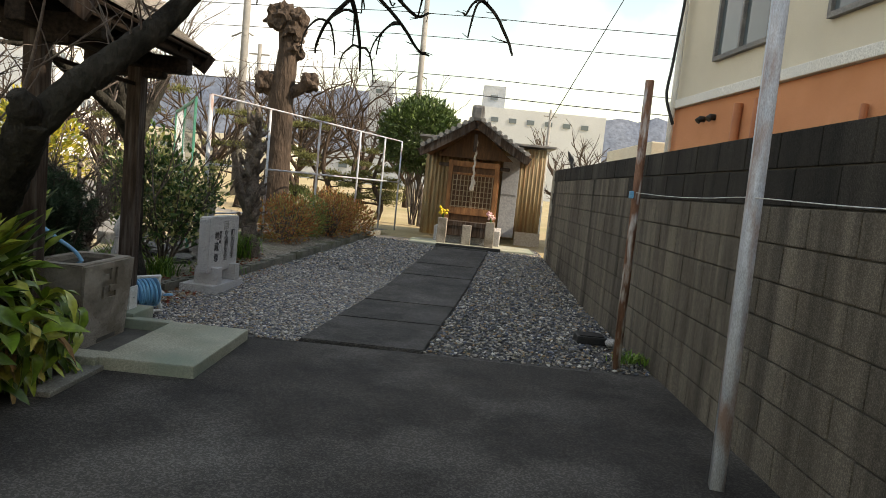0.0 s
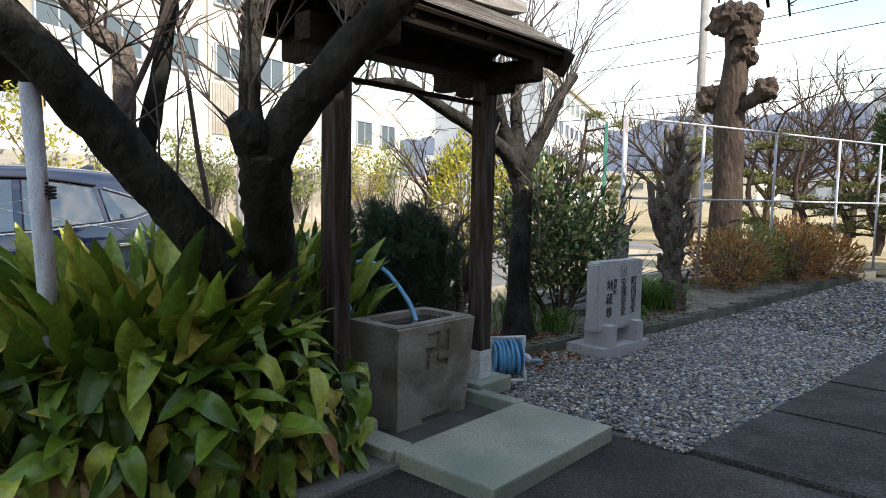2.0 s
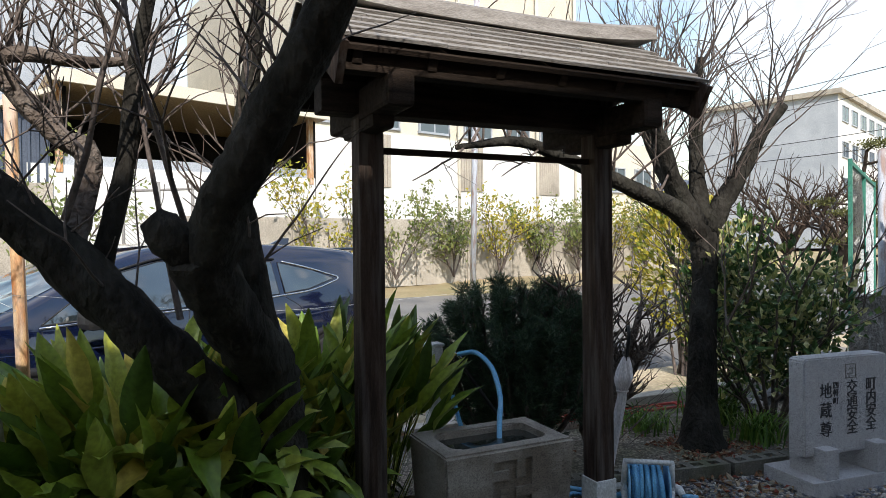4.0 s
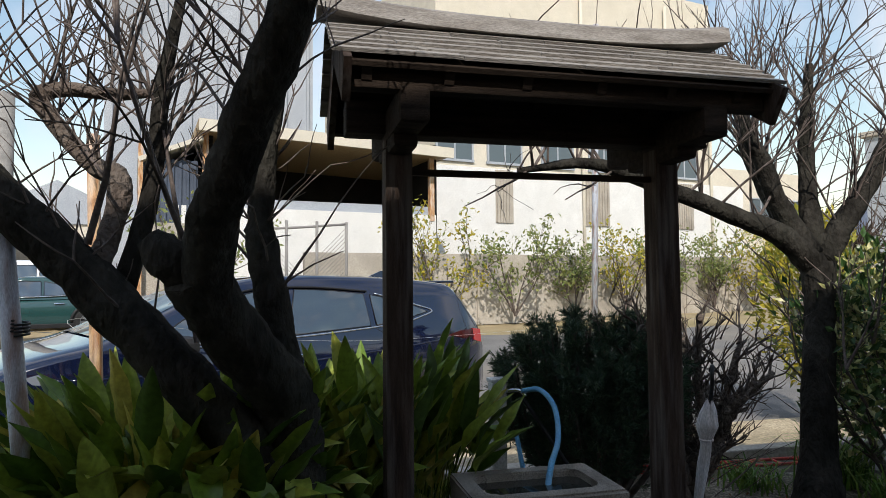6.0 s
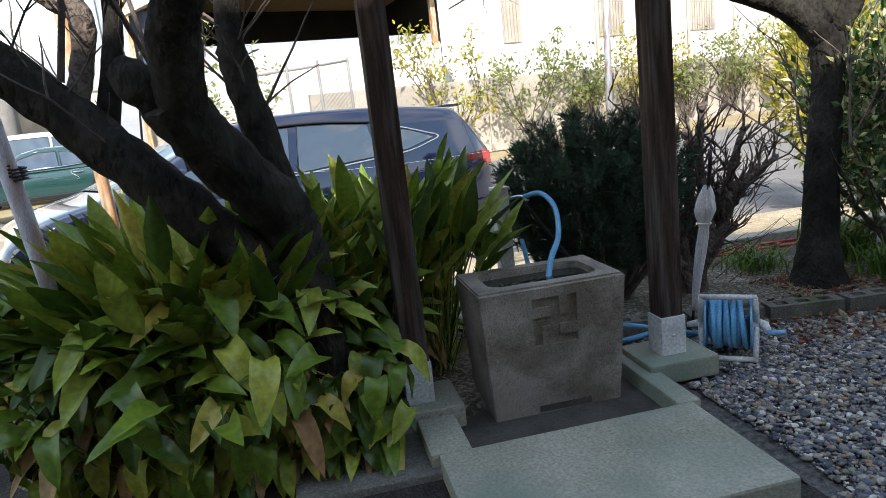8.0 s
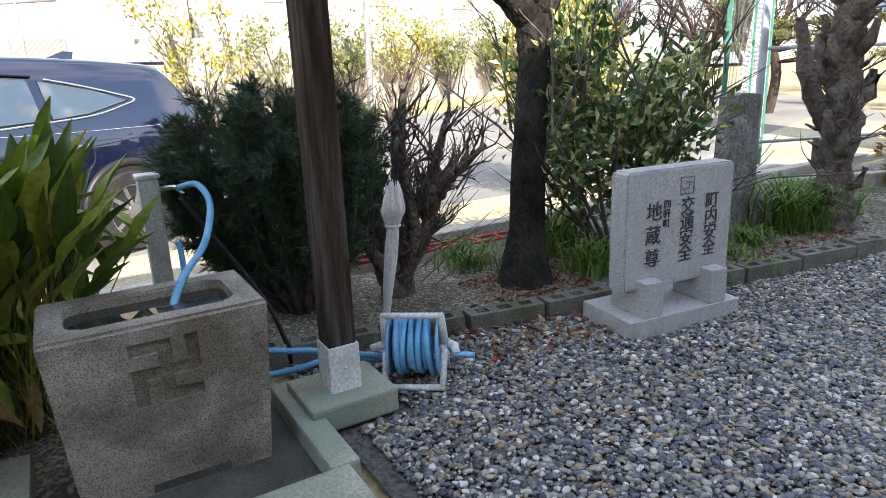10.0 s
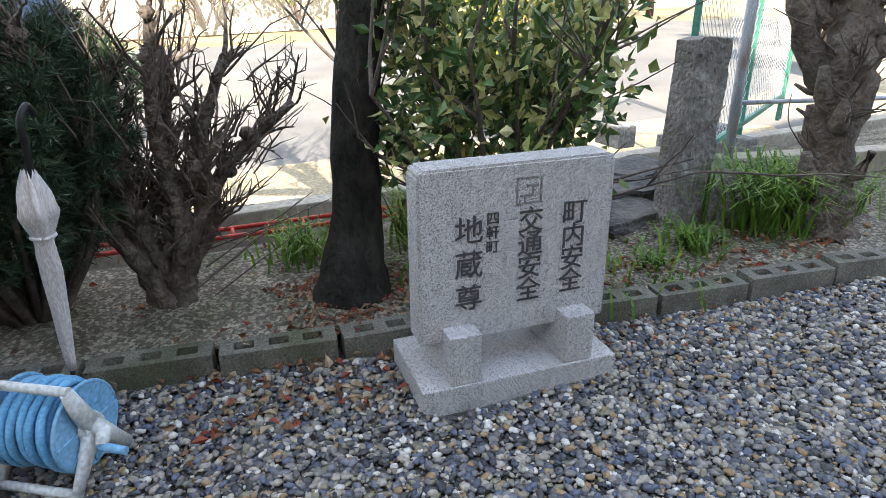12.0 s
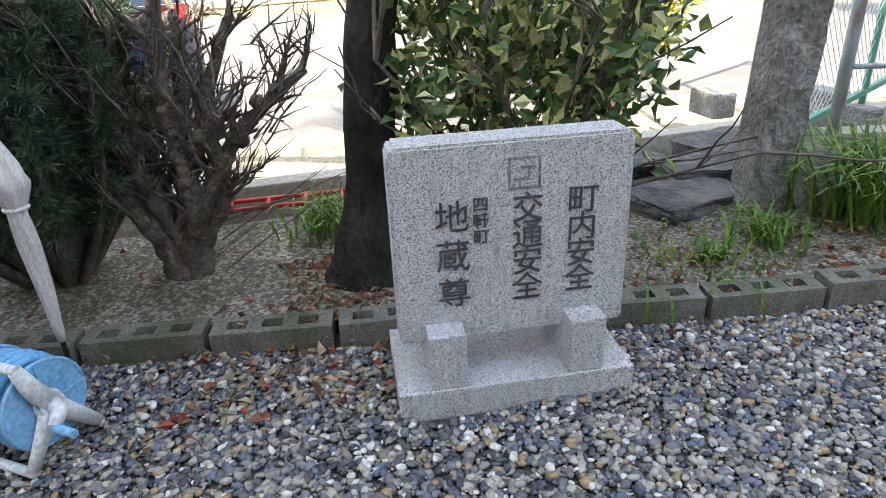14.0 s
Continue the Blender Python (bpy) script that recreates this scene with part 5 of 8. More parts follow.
def needle_whorls(name, label, category, foot, spread, height, tufts, seed):
    """A vase-shaped conifer: ascending stems that end in whorls of long narrow needles."""
    r, rr = np.random.default_rng(seed), random.Random(seed)
    th = thing(name, label, category)
    foot = Vector(foot)
    bm = bmesh.new()
    ends, dirs = [], []
    stems_ = []
    for k in range(72):
        a, q = rr.uniform(0, 6.28), rr.random() ** 0.5
        lump = 1 + 0.10 * math.sin(3 * a + 1.0) + 0.07 * math.sin(7 * a)
        top = foot + Vector((math.cos(a) * spread[0] * q * lump, math.sin(a) * spread[1] * q * lump, height * (1.0 - 0.30 * q ** 3 + rr.uniform(-0.07, 0.03))))
        b = foot + Vector((math.cos(a) * 0.10 * q, math.sin(a) * 0.12 * q, 0.0))
        mid = b.lerp(top, 0.5) + Vector((math.cos(a) * 0.10 * q, math.sin(a) * 0.10 * q, -0.04))
        ln = smooth_line([b, mid, top], 7)
        tube(bm, ln, lerp_list([0.020, 0.012, 0.005], len(ln)), 6, False)
        stems_.append(ln)
    for k in range(tufts):
        ln = rr.choice(stems_)
        i = min(len(ln) - 1, int(len(ln) * (0.28 + 0.74 * rr.random() ** 0.7)))
        p = ln[i]
        out = Vector((p.x - foot.x, p.y - foot.y, 0))
        d = Vector((out.x * 1.8 + rr.uniform(-0.6, 0.6), out.y * 1.8 + rr.uniform(-0.6, 0.6), rr.uniform(0.0, 1.0))).normalized()
        L = rr.uniform(0.02, 0.09)
        e = p + d * L
        if k % 3 == 0:
            tube(bm, [p, e], [0.004, 0.0025], 4, False)
        ends.append(e[:])
        dirs.append(d[:])
    stuffy(part("stem_mass", bm, TWIG, th))
    per = 24
    base = np.repeat(np.array(ends), per, axis=0)
    dd = np.repeat(np.array(dirs), per, axis=0)
    along = r.uniform(-0.05, 0.02, (len(base), 1))
    nd = dd * 0.75 + r.normal(size=base.shape) * 0.60 + np.array([0, 0, 0.05])
    ob = new("foliage", leaves_mesh("foliage", base + dd * along, nd, 0.056, 0.0027, YEW, r, 0.5, 0.3))
    ob.parent = th
    return th


needle_whorls("evergreen_bush", "clipped dark green evergreen bush with long narrow needles", "bush", (-4.25, 6.49, 0.05), (0.44, 0.60), 1.10, 3300, 7)

# variegated shrub behind the tablet
rng = random.Random(31)
nr = np.random.default_rng(31)
vs_th = thing("variegated_shrub", "variegated evergreen shrub with cream-edged leaves", "shrub")
bm, tips = bmesh.new(), []
for k in range(13):
    a = rng.uniform(0, 6.28)
    twigs(bm, (-3.92 + 0.05 * math.cos(a), 8.42 + 0.05 * math.sin(a), 0.03), (0.46 * math.cos(a), 0.46 * math.sin(a), 1.0), 1.08, 0.016, 2, rng, 0.28, 0, tips, 6, (3, 4))
stuffy(part("stem_mass", bm, TWIG, vs_th))
tp = np.array([t[:] for t in tips if ((t.x + 3.92) / 0.55) ** 2 + ((t.y - 8.42) / 0.66) ** 2 + ((t.z - 0.98) / 0.66) ** 2 < 1.0])
tp = np.repeat(tp, max(1, 5200 // len(tp)), axis=0) + nr.normal(size=(len(tp) * max(1, 5200 // len(tp)), 3)) * 0.07
ctr = np.array([-3.92, 8.42, 0.75])
ob = new("foliage", leaves_mesh("foliage", tp, (tp - ctr) * 0.8 + nr.normal(size=tp.shape) * 0.55 + np.array([0, 0, 0.25]), 0.072, 0.019, VARI, nr, 0.35))
ob.parent = vs_th

# golden shrub beyond
needle_bush("golden_shrub", "yellow-leaved shrub in the sun", "shrub", (-6.6, 10.3, 1.20), (0.62, 0.62, 0.95), 2600, GOLD, 0.085, 0.022, 41, 14, 0.6)
# pale leafy shrubs along the concrete wall behind the car park
FO, FU, FN = Vector((-25.0, 12.8, 0)), Vector((-0.21, 0.978, 0)), Vector((0.978, 0.21, 0))


def fac(u, off, z):
    """A place in the frame of the factory: along it, in front of it, up."""
    p = FO + FU * u + FN * off
    return Vector((p.x, p.y, z))


for i, u in enumerate((-5.2, -2.8, -0.6, 1.4, 3.4, 5.4, 7.4, 9.6, -11.5)):
    r2 = random.Random(60 + i)
    n2 = np.random.default_rng(60 + i)
    th = thing("boundary_shrub", "sparse pale green shrub against the concrete wall", "shrub", group="shrubs along the concrete wall")
    bm, tips = bmesh.new(), []
    b = fac(u, 5.6, 0.35)
    for k in range(7):
        a = r2.uniform(0, 6.28)
        twigs(bm, b, (0.45 * math.cos(a), 0.45 * math.sin(a), 1), r2.uniform(1.3, 2.1), 0.03, 2, r2, 0.25, 0, tips, 4, (2, 3))
    stuffy(part("stem_mass", bm, TWIG, th))
    tpn = np.array([t[:] for t in tips if t.z > 1.0])
    tpn = np.repeat(tpn, 5, axis=0) + n2.normal(size=(len(tpn) * 5, 3)) * 0.12
    ob = new("foliage", leaves_mesh("foliage", tpn, n2.normal(size=tpn.shape) + np.array([0, 0, 0.6]), 0.15, 0.035, PALE_LEAF if i % 3 else GOLD, n2))
    ob.parent = th

# aspidistra clump round the plum
clump = thing("aspidistra_clump", "dense clump of broad pointed green leaves round the tree", "plant")


def broad_leaf(name, stalk, blade, W, tip, mat, curl):
    """A thin stalk, then a broad folded blade that bends over to the angle tip (degrees above level)."""
    stalk, blade, W = stalk * 1.10, blade * 0.80, W * 0.92
    bm = bmesh.new()
    rows, p = [], Vector((0, 0, 0))
    m, n = 3, 9
    a0, a1 = radians(83), radians(tip)
    for i in range(m + n + 1):
        t = max(0.0, (i - m) / n)
        e = min(1.0, t / 0.5)
        a = a0 + (a1 - a0) * e * e * (3 - 2 * e) - 0.25 * t * t * (1 if tip < 50 else 0.4)
        if i:
            p = p + Vector((math.cos(a), 0, math.sin(a))) * (stalk / m if i <= m else 0.9 * blade / n)
        w = 0.004 if t <= 0 else 0.72 * W * (math.sin(math.pi * min(t, 1.0) ** 0.66) ** 0.8 if t < 1 else 0)
        rows.append((p.copy(), a, max(w, 0.0015)))
    verts = []
    for i, (q, a, w) in enumerate(rows):
        nrm = Vector((-math.sin(a), 0, math.cos(a)))
        wav = 0.14 * w * math.sin(i * 1.5 + curl)
        verts.append([bm.verts.new(q + Vector((0, s * w, 0)) + nrm * (abs(s) * w * 0.48 + wav * s)) for s in (-1, -0.5, 0, 0.5, 1)])
    for r0, r1 in zip(verts, verts[1:]):
        for k in range(4):
            bm.faces.new((r0[k], r0[k + 1], r1[k + 1], r1[k])).smooth = True
    return finish(name, bm, mat)


upright = [broad_leaf("leaf", st, bl, w, tip, ASPI, k) for k, (st, bl, w, tip) in enumerate(((0.52, 0.38, 0.058, 70), (0.44, 0.36, 0.062, 55), (0.60, 0.36, 0.055, 80), (0.56, 0.34, 0.060, 62)))]
middle = [broad_leaf("leaf", st, bl, w, tip, ASPI, k + 0.5) for k, (st, bl, w, tip) in enumerate(((0.50, 0.32, 0.062, 35), (0.46, 0.30, 0.064, 0), (0.54, 0.30, 0.060, -30)))]
droopy = [broad_leaf("leaf", st, bl, w, tip, ASPI, k + 0.3) for k, (st, bl, w, tip) in enumerate(((0.48, 0.28, 0.060, -50), (0.40, 0.28, 0.064, -62), (0.32, 0.30, 0.064, -48), (0.24, 0.28, 0.062, -60), (0.16, 0.30, 0.062, -35), (0.09, 0.32, 0.058, -12)))]
dry = [broad_leaf("leaf", 0.22, 0.32, 0.050, -50, ASPI_DRY, 2), broad_leaf("leaf", 0.14, 0.34, 0.044, -40, ASPI_DRY, 5), broad_leaf("leaf", 0.34, 0.34, 0.050, -15, ASPI_DRY, 1)]
rng = random.Random(77)
CA, CB = Vector((-3.46, 4.22, 0)), Vector((-3.80, 5.02, 0))
spots = []
while len(spots) < 2300:
    a, r = rng.uniform(0, 2 * math.pi), rng.random() ** 0.5
    c, ex, ey = (CA, 0.42, 0.60) if rng.random() < 0.68 else (CB, 0.28, 0.52)
    x, y = c.x + math.cos(a) * r * ex, c.y + math.sin(a) * r * ey
    if x > -3.42 and y > 4.86:
        continue
    if y > 5.36:
        continue
    outward = math.degrees(math.atan2(math.sin(a) * ey, math.cos(a) * ex)) + rng.uniform(-40, 40)
    if y > 4.8 and x > -3.75:
        outward = rng.uniform(60, 260)
    if r > 0.70:
        me, lean = rng.choice(droopy + middle[1:] + middle[:1]), rng.uniform(-10, 42)
    elif r > 0.45:
        me, lean = rng.choice(middle + droopy[:2] + upright[:2]), rng.uniform(0, 24)
    else:
        me, lean = rng.choice(upright + upright + middle[:2]), rng.uniform(0, 26)
    if y > 4.75:
        lean *= 0.4
        if x > -3.8:
            me = rng.choice(upright)
    if x > -3.36 and 4.50 < y < 4.98:
        me, lean = rng.choice(droopy[2:]), rng.uniform(10, 34)
    chance = 0.16 if x > -3.25 and 4.45 < y < 4.95 else 0.10 if r > 0.75 else 0.03
    if rng.random() < chance:
        me = rng.choice(dry)
    m = Matrix.Translation((x, y, -0.01)) @ Matrix.Rotation(radians(outward), 4, "Z") @ Matrix.Rotation(radians(lean), 4, "Y") @ Matrix.Rotation(radians(rng.uniform(-24, 24)), 4, "X") @ Matrix.Rotation(radians(rng.uniform(-55, 55)), 4, "Z") @ Matrix.Scale(rng.uniform(0.86, 1.12) * (1.24 if r < 0.72 else 1.04), 4)
    spots.append((x + 0.3 * y, me, m))
for _ in range(210):
    x, y = rng.uniform(-3.06, -2.93), rng.uniform(4.22, 4.92)
    me = rng.choice(dry) if rng.random() < 0.10 else rng.choice(droopy[1:] + middle[1:2])
    m = Matrix.Translation((x, y, -0.01)) @ Matrix.Rotation(radians(rng.uniform(-55, 40)), 4, "Z") @ Matrix.Rotation(radians(rng.uniform(-14, 22)), 4, "Y") @ Matrix.Rotation(radians(rng.uniform(-24, 24)), 4, "X") @ Matrix.Rotation(radians(rng.uniform(-45, 45)), 4, "Z") @ Matrix.Scale(rng.uniform(0.75, 1.0), 4)
    spots.append((x + 0.3 * y, me, m))
spots.sort(key=lambda s: -((s[2] @ Vector((0.1, 0, 0.5))).x))
for _, me, m in spots[:300]:
    pieces("leaf", me, clump, [m])
for mat_ in (ASPI, ASPI_DRY):
    V, Fc = [], []
    for _, me, m in spots[300:]:
        if me.materials[0] == mat_:
            k = len(V)
            V += [tuple(m @ v.co) for v in me.vertices]
            Fc += [[k + i for i in f.vertices] for f in me.polygons]
    inner = leaf_mat(mat_.name + "_inner", ASPI_TONES if mat_ == ASPI else [(0.36, 0.22, 0.085), (0.27, 0.15, 0.06)], 0.4)
    ob = new("leaf_mass", raw_mesh("leaf_mass", V, Fc, inner, True))
    ob.parent = clump
    tagged(ob, kind="stuff")
# planting bed edge under the clump
bm = bmesh.new()
bmesh.ops.create_cone(bm, segments=30, radius1=1.0, radius2=0.8, depth=0.05, cap_ends=True, matrix=Matrix.Translation((-3.55, 4.5, 0.01)) @ Matrix.Diagonal((0.62, 1.25, 1, 1)))
solo("planting_bed", bm, SOIL, "low earth bed under the leafy clump", "soil", "structure")

# grass tufts in the garden
def tuft(loc, n, h, seed, spread=0.18):
    r = np.random.default_rng(seed)
    p = np.array(loc) + r.normal(size=(n, 3)) * np.array([spread, spread, 0.0])
    V, Fc = [], []
    for i in range(n):
        a = r.uniform(0, 6.28)
        d = np.array([math.cos(a), math.sin(a), 0])
        s = np.array([-d[1], d[0], 0]) * 0.0055
        L = h * r.uniform(0.6, 1.2)
        q = [p[i], p[i] + d * L * 0.18 + np.array([0, 0, L * 0.55]), p[i] + d * L * 0.5 + np.array([0, 0, L * 0.85]), p[i] + d * L * 0.85 + np.array([0, 0, L * 0.8])]
        k = len(V)
        for j, w in enumerate((1, 1, 0.7, 0.15)):
            V += [q[j] - s * w, q[j] + s * w]
        Fc += [(k + 2 * j, k + 2 * j + 1, k + 2 * j + 3, k + 2 * j + 2) for j in range(3)]
    return tagged(new("grass_tuft", raw_mesh("grass_tuft", V, Fc, GRASS)), "bright green arching grass tuft in the garden", "grass", "garden grass", "stuff")


for i, (x, y, n, h, s) in enumerate(((-3.60, 9.80, 430, 0.36, 0.12), (-3.66, 10.2, 300, 0.28, 0.12), (-3.54, 9.28, 110, 0.15, 0.06), (-3.52, 9.02, 60, 0.09, 0.05), (-4.25, 8.2, 220, 0.34, 0.09), (-3.75, 8.1, 150, 0.25, 0.07), (-4.3, 7.6, 120, 0.2, 0.1), (-3.5, 8.85, 90, 0.10, 0.2), (0.9, 6.5, 120, 0.07, 0.08))):
    tuft((x, y, ground_z(x, y) + 0.04), n, h, 90 + i, s)

# dead leaves and litter
def litter(n, box_, seed, name="leaf_litter", size=0.035):
    r = np.random.default_rng(seed)
    x, y = r.uniform(box_[0], box_[1], n), r.uniform(box_[2], box_[3], n)
    z = np.array([ground_z(a, b) for a, b in zip(x, y)]) + np.where(x < kerb_x(y) - 0.05, 0.072, 0.022)
    d = r.normal(size=(n, 3)) * np.array([1, 1, 0.15])
    return tagged(new(name, leaves_mesh(name, np.stack([x, y, z], 1), d, size, size * 0.3, LITTER, r, 0.6)), "scattered dry brown leaves", "leaf litter", kind="stuff")


litter(380, (-4.05, -3.55, 7.35, 7.95), 1)
litter(260, (-3.65, -2.9, 8.2, 9.9), 2, size=0.028)
litter(160, (-3.7, -3.1, 6.9, 7.7), 3, size=0.045)
litter(110, (-4.7, -3.7, 6.4, 10.0), 4)
litter(170, (-3.52, -3.22, 7.75, 10.2), 6, size=0.045)
litter(120, (-3.72, -3.40, 6.3, 10.4), 7, size=0.04)

# ---- gnarled trunk, pollard, fence ----
rng = random.Random(9)
gn = thing("gnarled_tree", "gnarled leafless trunk with knobbly stubs", "tree")
bm = bmesh.new()
gl = limb(bm, [(-3.38, 9.95, 0.0), (-3.38, 9.95, 0.15), (-3.42, 9.96, 0.5), (-3.40, 9.94, 0.9), (-3.44, 9.96, 1.2), (-3.42, 9.95, 1.55), (-3.40, 9.95, 1.95)], [0.22, 0.135, 0.10, 0.112, 0.095, 0.10, 0.045], 18, 8, 0.24, rng)
limb(bm, [(-3.42, 9.95, 0.70), (-3.52, 9.82, 0.95), (-3.57, 9.74, 1.20), (-3.60, 9.68, 1.48)], [0.075, 0.060, 0.052, 0.025], 12, 5, 0.24, rng)
for _ in range(26):
    i = rng.randint(8, len(gl) - 1)
    a = rng.uniform(0, 6.28)
    d = Vector((math.cos(a), math.sin(a), rng.uniform(0.1, 0.9)))
    tube(bm, [gl[i], gl[i] + d * 0.14, gl[i] + d * 0.17 + Vector((0, 0, 0.10))], [0.055, 0.045, 0.02], 8, True, 0.25, rng)
for _ in range(34):
    q = gl[rng.randint(10, len(gl) - 1)]
    a = rng.uniform(0, 6.28)
    d = Vector((math.cos(a), math.sin(a), rng.uniform(0.0, 0.8))).normalized()
    L = rng.uniform(0.13, 0.22)
    tube(bm, [q, q + d * L * 0.7, q + d * L + Vector((0, 0, 0.03))], [0.022, 0.014, 0.007], 6, True, 0.2, rng)
part("trunk", bm, BARK_LIGHT, gn)
bm = bmesh.new()
for _ in range(26):
    i = rng.randint(12, len(gl) - 1)
    twigs(bm, gl[i], (rng.uniform(-1, 1), rng.uniform(-1, 1), 0.8), 0.35, 0.008, 1, rng, 0.4)
stuffy(part("twig_mass", bm, TWIG, gn))

pol = thing("pollarded_tree", "tall pollarded trunk with knobbly fists and no leaves", "tree")
bm = bmesh.new()
PX_, PY_ = -4.40, 14.6
gl = limb(bm, [(PX_, PY_, 0.1), (PX_, PY_, 0.8), (PX_ + 0.02, PY_, 1.8), (PX_ - 0.02, PY_, 2.8), (PX_ + 0.05, PY_, 3.6), (PX_, PY_, 4.3)], [0.34, 0.27, 0.24, 0.25, 0.20, 0.16], 18, 5, 0.05, rng)
part("trunk", bm, BARK_FAR, pol)
for loc, s in (((PX_ - 0.1, PY_, 4.35), 0.30), ((PX_ + 0.12, PY_, 4.10), 0.26), ((PX_ + 0.18, PY_, 3.7), 0.20), ((PX_ - 0.32, PY_, 3.05), 0.24), ((PX_ + 0.55, PY_ - 0.05, 3.12), 0.18), ((PX_ + 0.2, PY_, 4.35), 0.2)):
    bm = bmesh.new()
    bmesh.ops.create_icosphere(bm, subdivisions=3, radius=s, matrix=Matrix.Translation(loc))
    for v in bm.verts:
        q = v.co - Vector(loc)
        v.co = Vector(loc) + q * (1 + 0.5 * noise.noise(v.co * 9) + 0.3 * noise.noise(v.co * 22))
    part("knuckle", bm, BARK_FAR, pol)
bm = bmesh.new()
limb(bm, [(PX_, PY_, 2.85), (PX_ + 0.3, PY_ - 0.03, 2.95), (PX_ + 0.55, PY_ - 0.05, 3.12)], [0.14, 0.12, 0.11], 10)
part("limb", bm, BARK_FAR, pol)

fen = thing("pipe_fence", "pale galvanised pipe frame fence without mesh", "fence")
F0, F1 = Vector((-4.08, 10.05, 0)), Vector((-2.02, 16.2, 0))
for i in range(6):
    p = F0.lerp(F1, (0, 0.21, 0.44, 0.68, 0.86, 1.0)[i])
    g = ground_z(p.x, p.y)
    bm = bmesh.new()
    tube(bm, [(p.x, p.y, g - 0.05), (p.x, p.y, 1.2), (p.x, p.y, 2.23)], 0.030 if i == 0 else 0.019, 10)
    part("post", bm, GALV, fen)
for z in (2.23, 1.30, 0.62):
    bm = bmesh.new()
    e = F1 if z > 1 else F0.lerp(F1, 0.245)
    tube(bm, [(F0.x, F0.y, z), tuple(F0.lerp(e, 0.5))[:2] + (z,), (e.x, e.y, z)], 0.014, 8)
    part("rail", bm, GALV, fen)
bm = bmesh.new()
box(bm, (-3.86, 11.15, 0.14), (0.14, 2.2, 0.30), Matrix.Translation((-3.86, 11.15, 0)) @ Matrix.Rotation(radians(-16), 4, "Z") @ Matrix.Translation((3.86, -11.15, 0)), bevel=0.012)
solo("fence_footing", bm, CONC_FAR, "low mossy concrete footing under the fence", "kerb", "structure")

# green mesh gate behind it
gate = thing("mesh_fence", "green steel frame fence panel with wire mesh", "fence", Matrix.Translation((-5.2, 11.7, 0.05)) @ Matrix.Rotation(radians(118), 4, "Z"))
for xx in (-2.2, -0.75, 0.72, 0.80):
    bm = bmesh.new()
    box(bm, (xx, 0, 1.05), (0.034, 0.034, 2.1), bevel=0.005)
    part("post", bm, GREEN_STEEL, gate)
for zz in (0.22, 2.06):
    bm = bmesh.new()
    box(bm, (-0.7, 0, zz), (3.0, 0.035, 0.035))
    part("rail", bm, GREEN_STEEL, gate)
bm = bmesh.new()
for k in range(60):
    for s in (-1, 1):
        x0 = -2.2 + k * 0.075
        x1 = x0 + s * 1.84
        z0, z1 = 0.22, 2.06
        if s > 0 and x1 > 0.75:
            z1 = z0 + (0.75 - x0)
            x1 = 0.75
        if s < 0 and x1 < -2.2:
            z1 = z0 + (x0 + 2.2)
            x1 = -2.2
        if x0 < 0.75 and z1 - z0 > 0.05:
            tube(bm, [(x0, 0.0, z0), ((x0 + x1) / 2, 0.0, (z0 + z1) / 2), (x1, 0.0, z1)], 0.0022, 3, False)
tagged(part("wire_mesh", bm, PLASTIC, gate), kind="stuff")
for i, (x, y, s) in enumerate(((-5.0, 10.6, 0.3), (-5.3, 11.2, 0.28), (-4.8, 11.0, 0.22), (-5.6, 10.5, 0.3))):
    bm = bmesh.new()
    box(bm, (x, y, 0.10), (s, s * 0.6, 0.18), bevel=0.02)
    solo("loose_block", bm, STONE, "old concrete block lying by the mesh fence", "block", group="loose blocks")

# low reddish shrubs along the far kerb
for i, (x, y, s, mat) in enumerate(((-3.35, 11.5, 0.42, REDLEAF), (-2.85, 12.7, 0.45, REDLEAF), (-3.3, 12.3, 0.45, PALE_LEAF), (-2.6, 13.4, 0.40, REDLEAF), (-3.1, 13.5, 0.5, REDLEAF))):
    needle_bush("low_shrub", "low twiggy reddish-brown shrub by the kerb", "shrub", (x, y, s * 0.85 + 0.15), (s * 1.15, s * 1.15, s), 2400, mat, 0.06, 0.011, 120 + i, 26, 0.7)

# round clipped evergreen tree near the shrine
rt = needle_bush("round_tree", "round clipped evergreen tree with a forked trunk", "tree", (-1.75, 18.3, 2.55), (1.06, 1.06, 0.95), 9000, CAMELLIA, 0.12, 0.03, 140, 14, 0.3)
bm = bmesh.new()
limb(bm, [(-1.55, 18.3, 0.1), (-1.57, 18.3, 0.9), (-1.75, 18.3, 1.7), (-1.9, 18.3, 2.6)], [0.09, 0.075, 0.06, 0.03], 10)
limb(bm, [(-1.57, 18.3, 0.8), (-1.3, 18.3, 1.5), (-1.2, 18.3, 2.4)], [0.07, 0.05, 0.03], 10)
part("trunk", bm, BARK_LIGHT, rt)

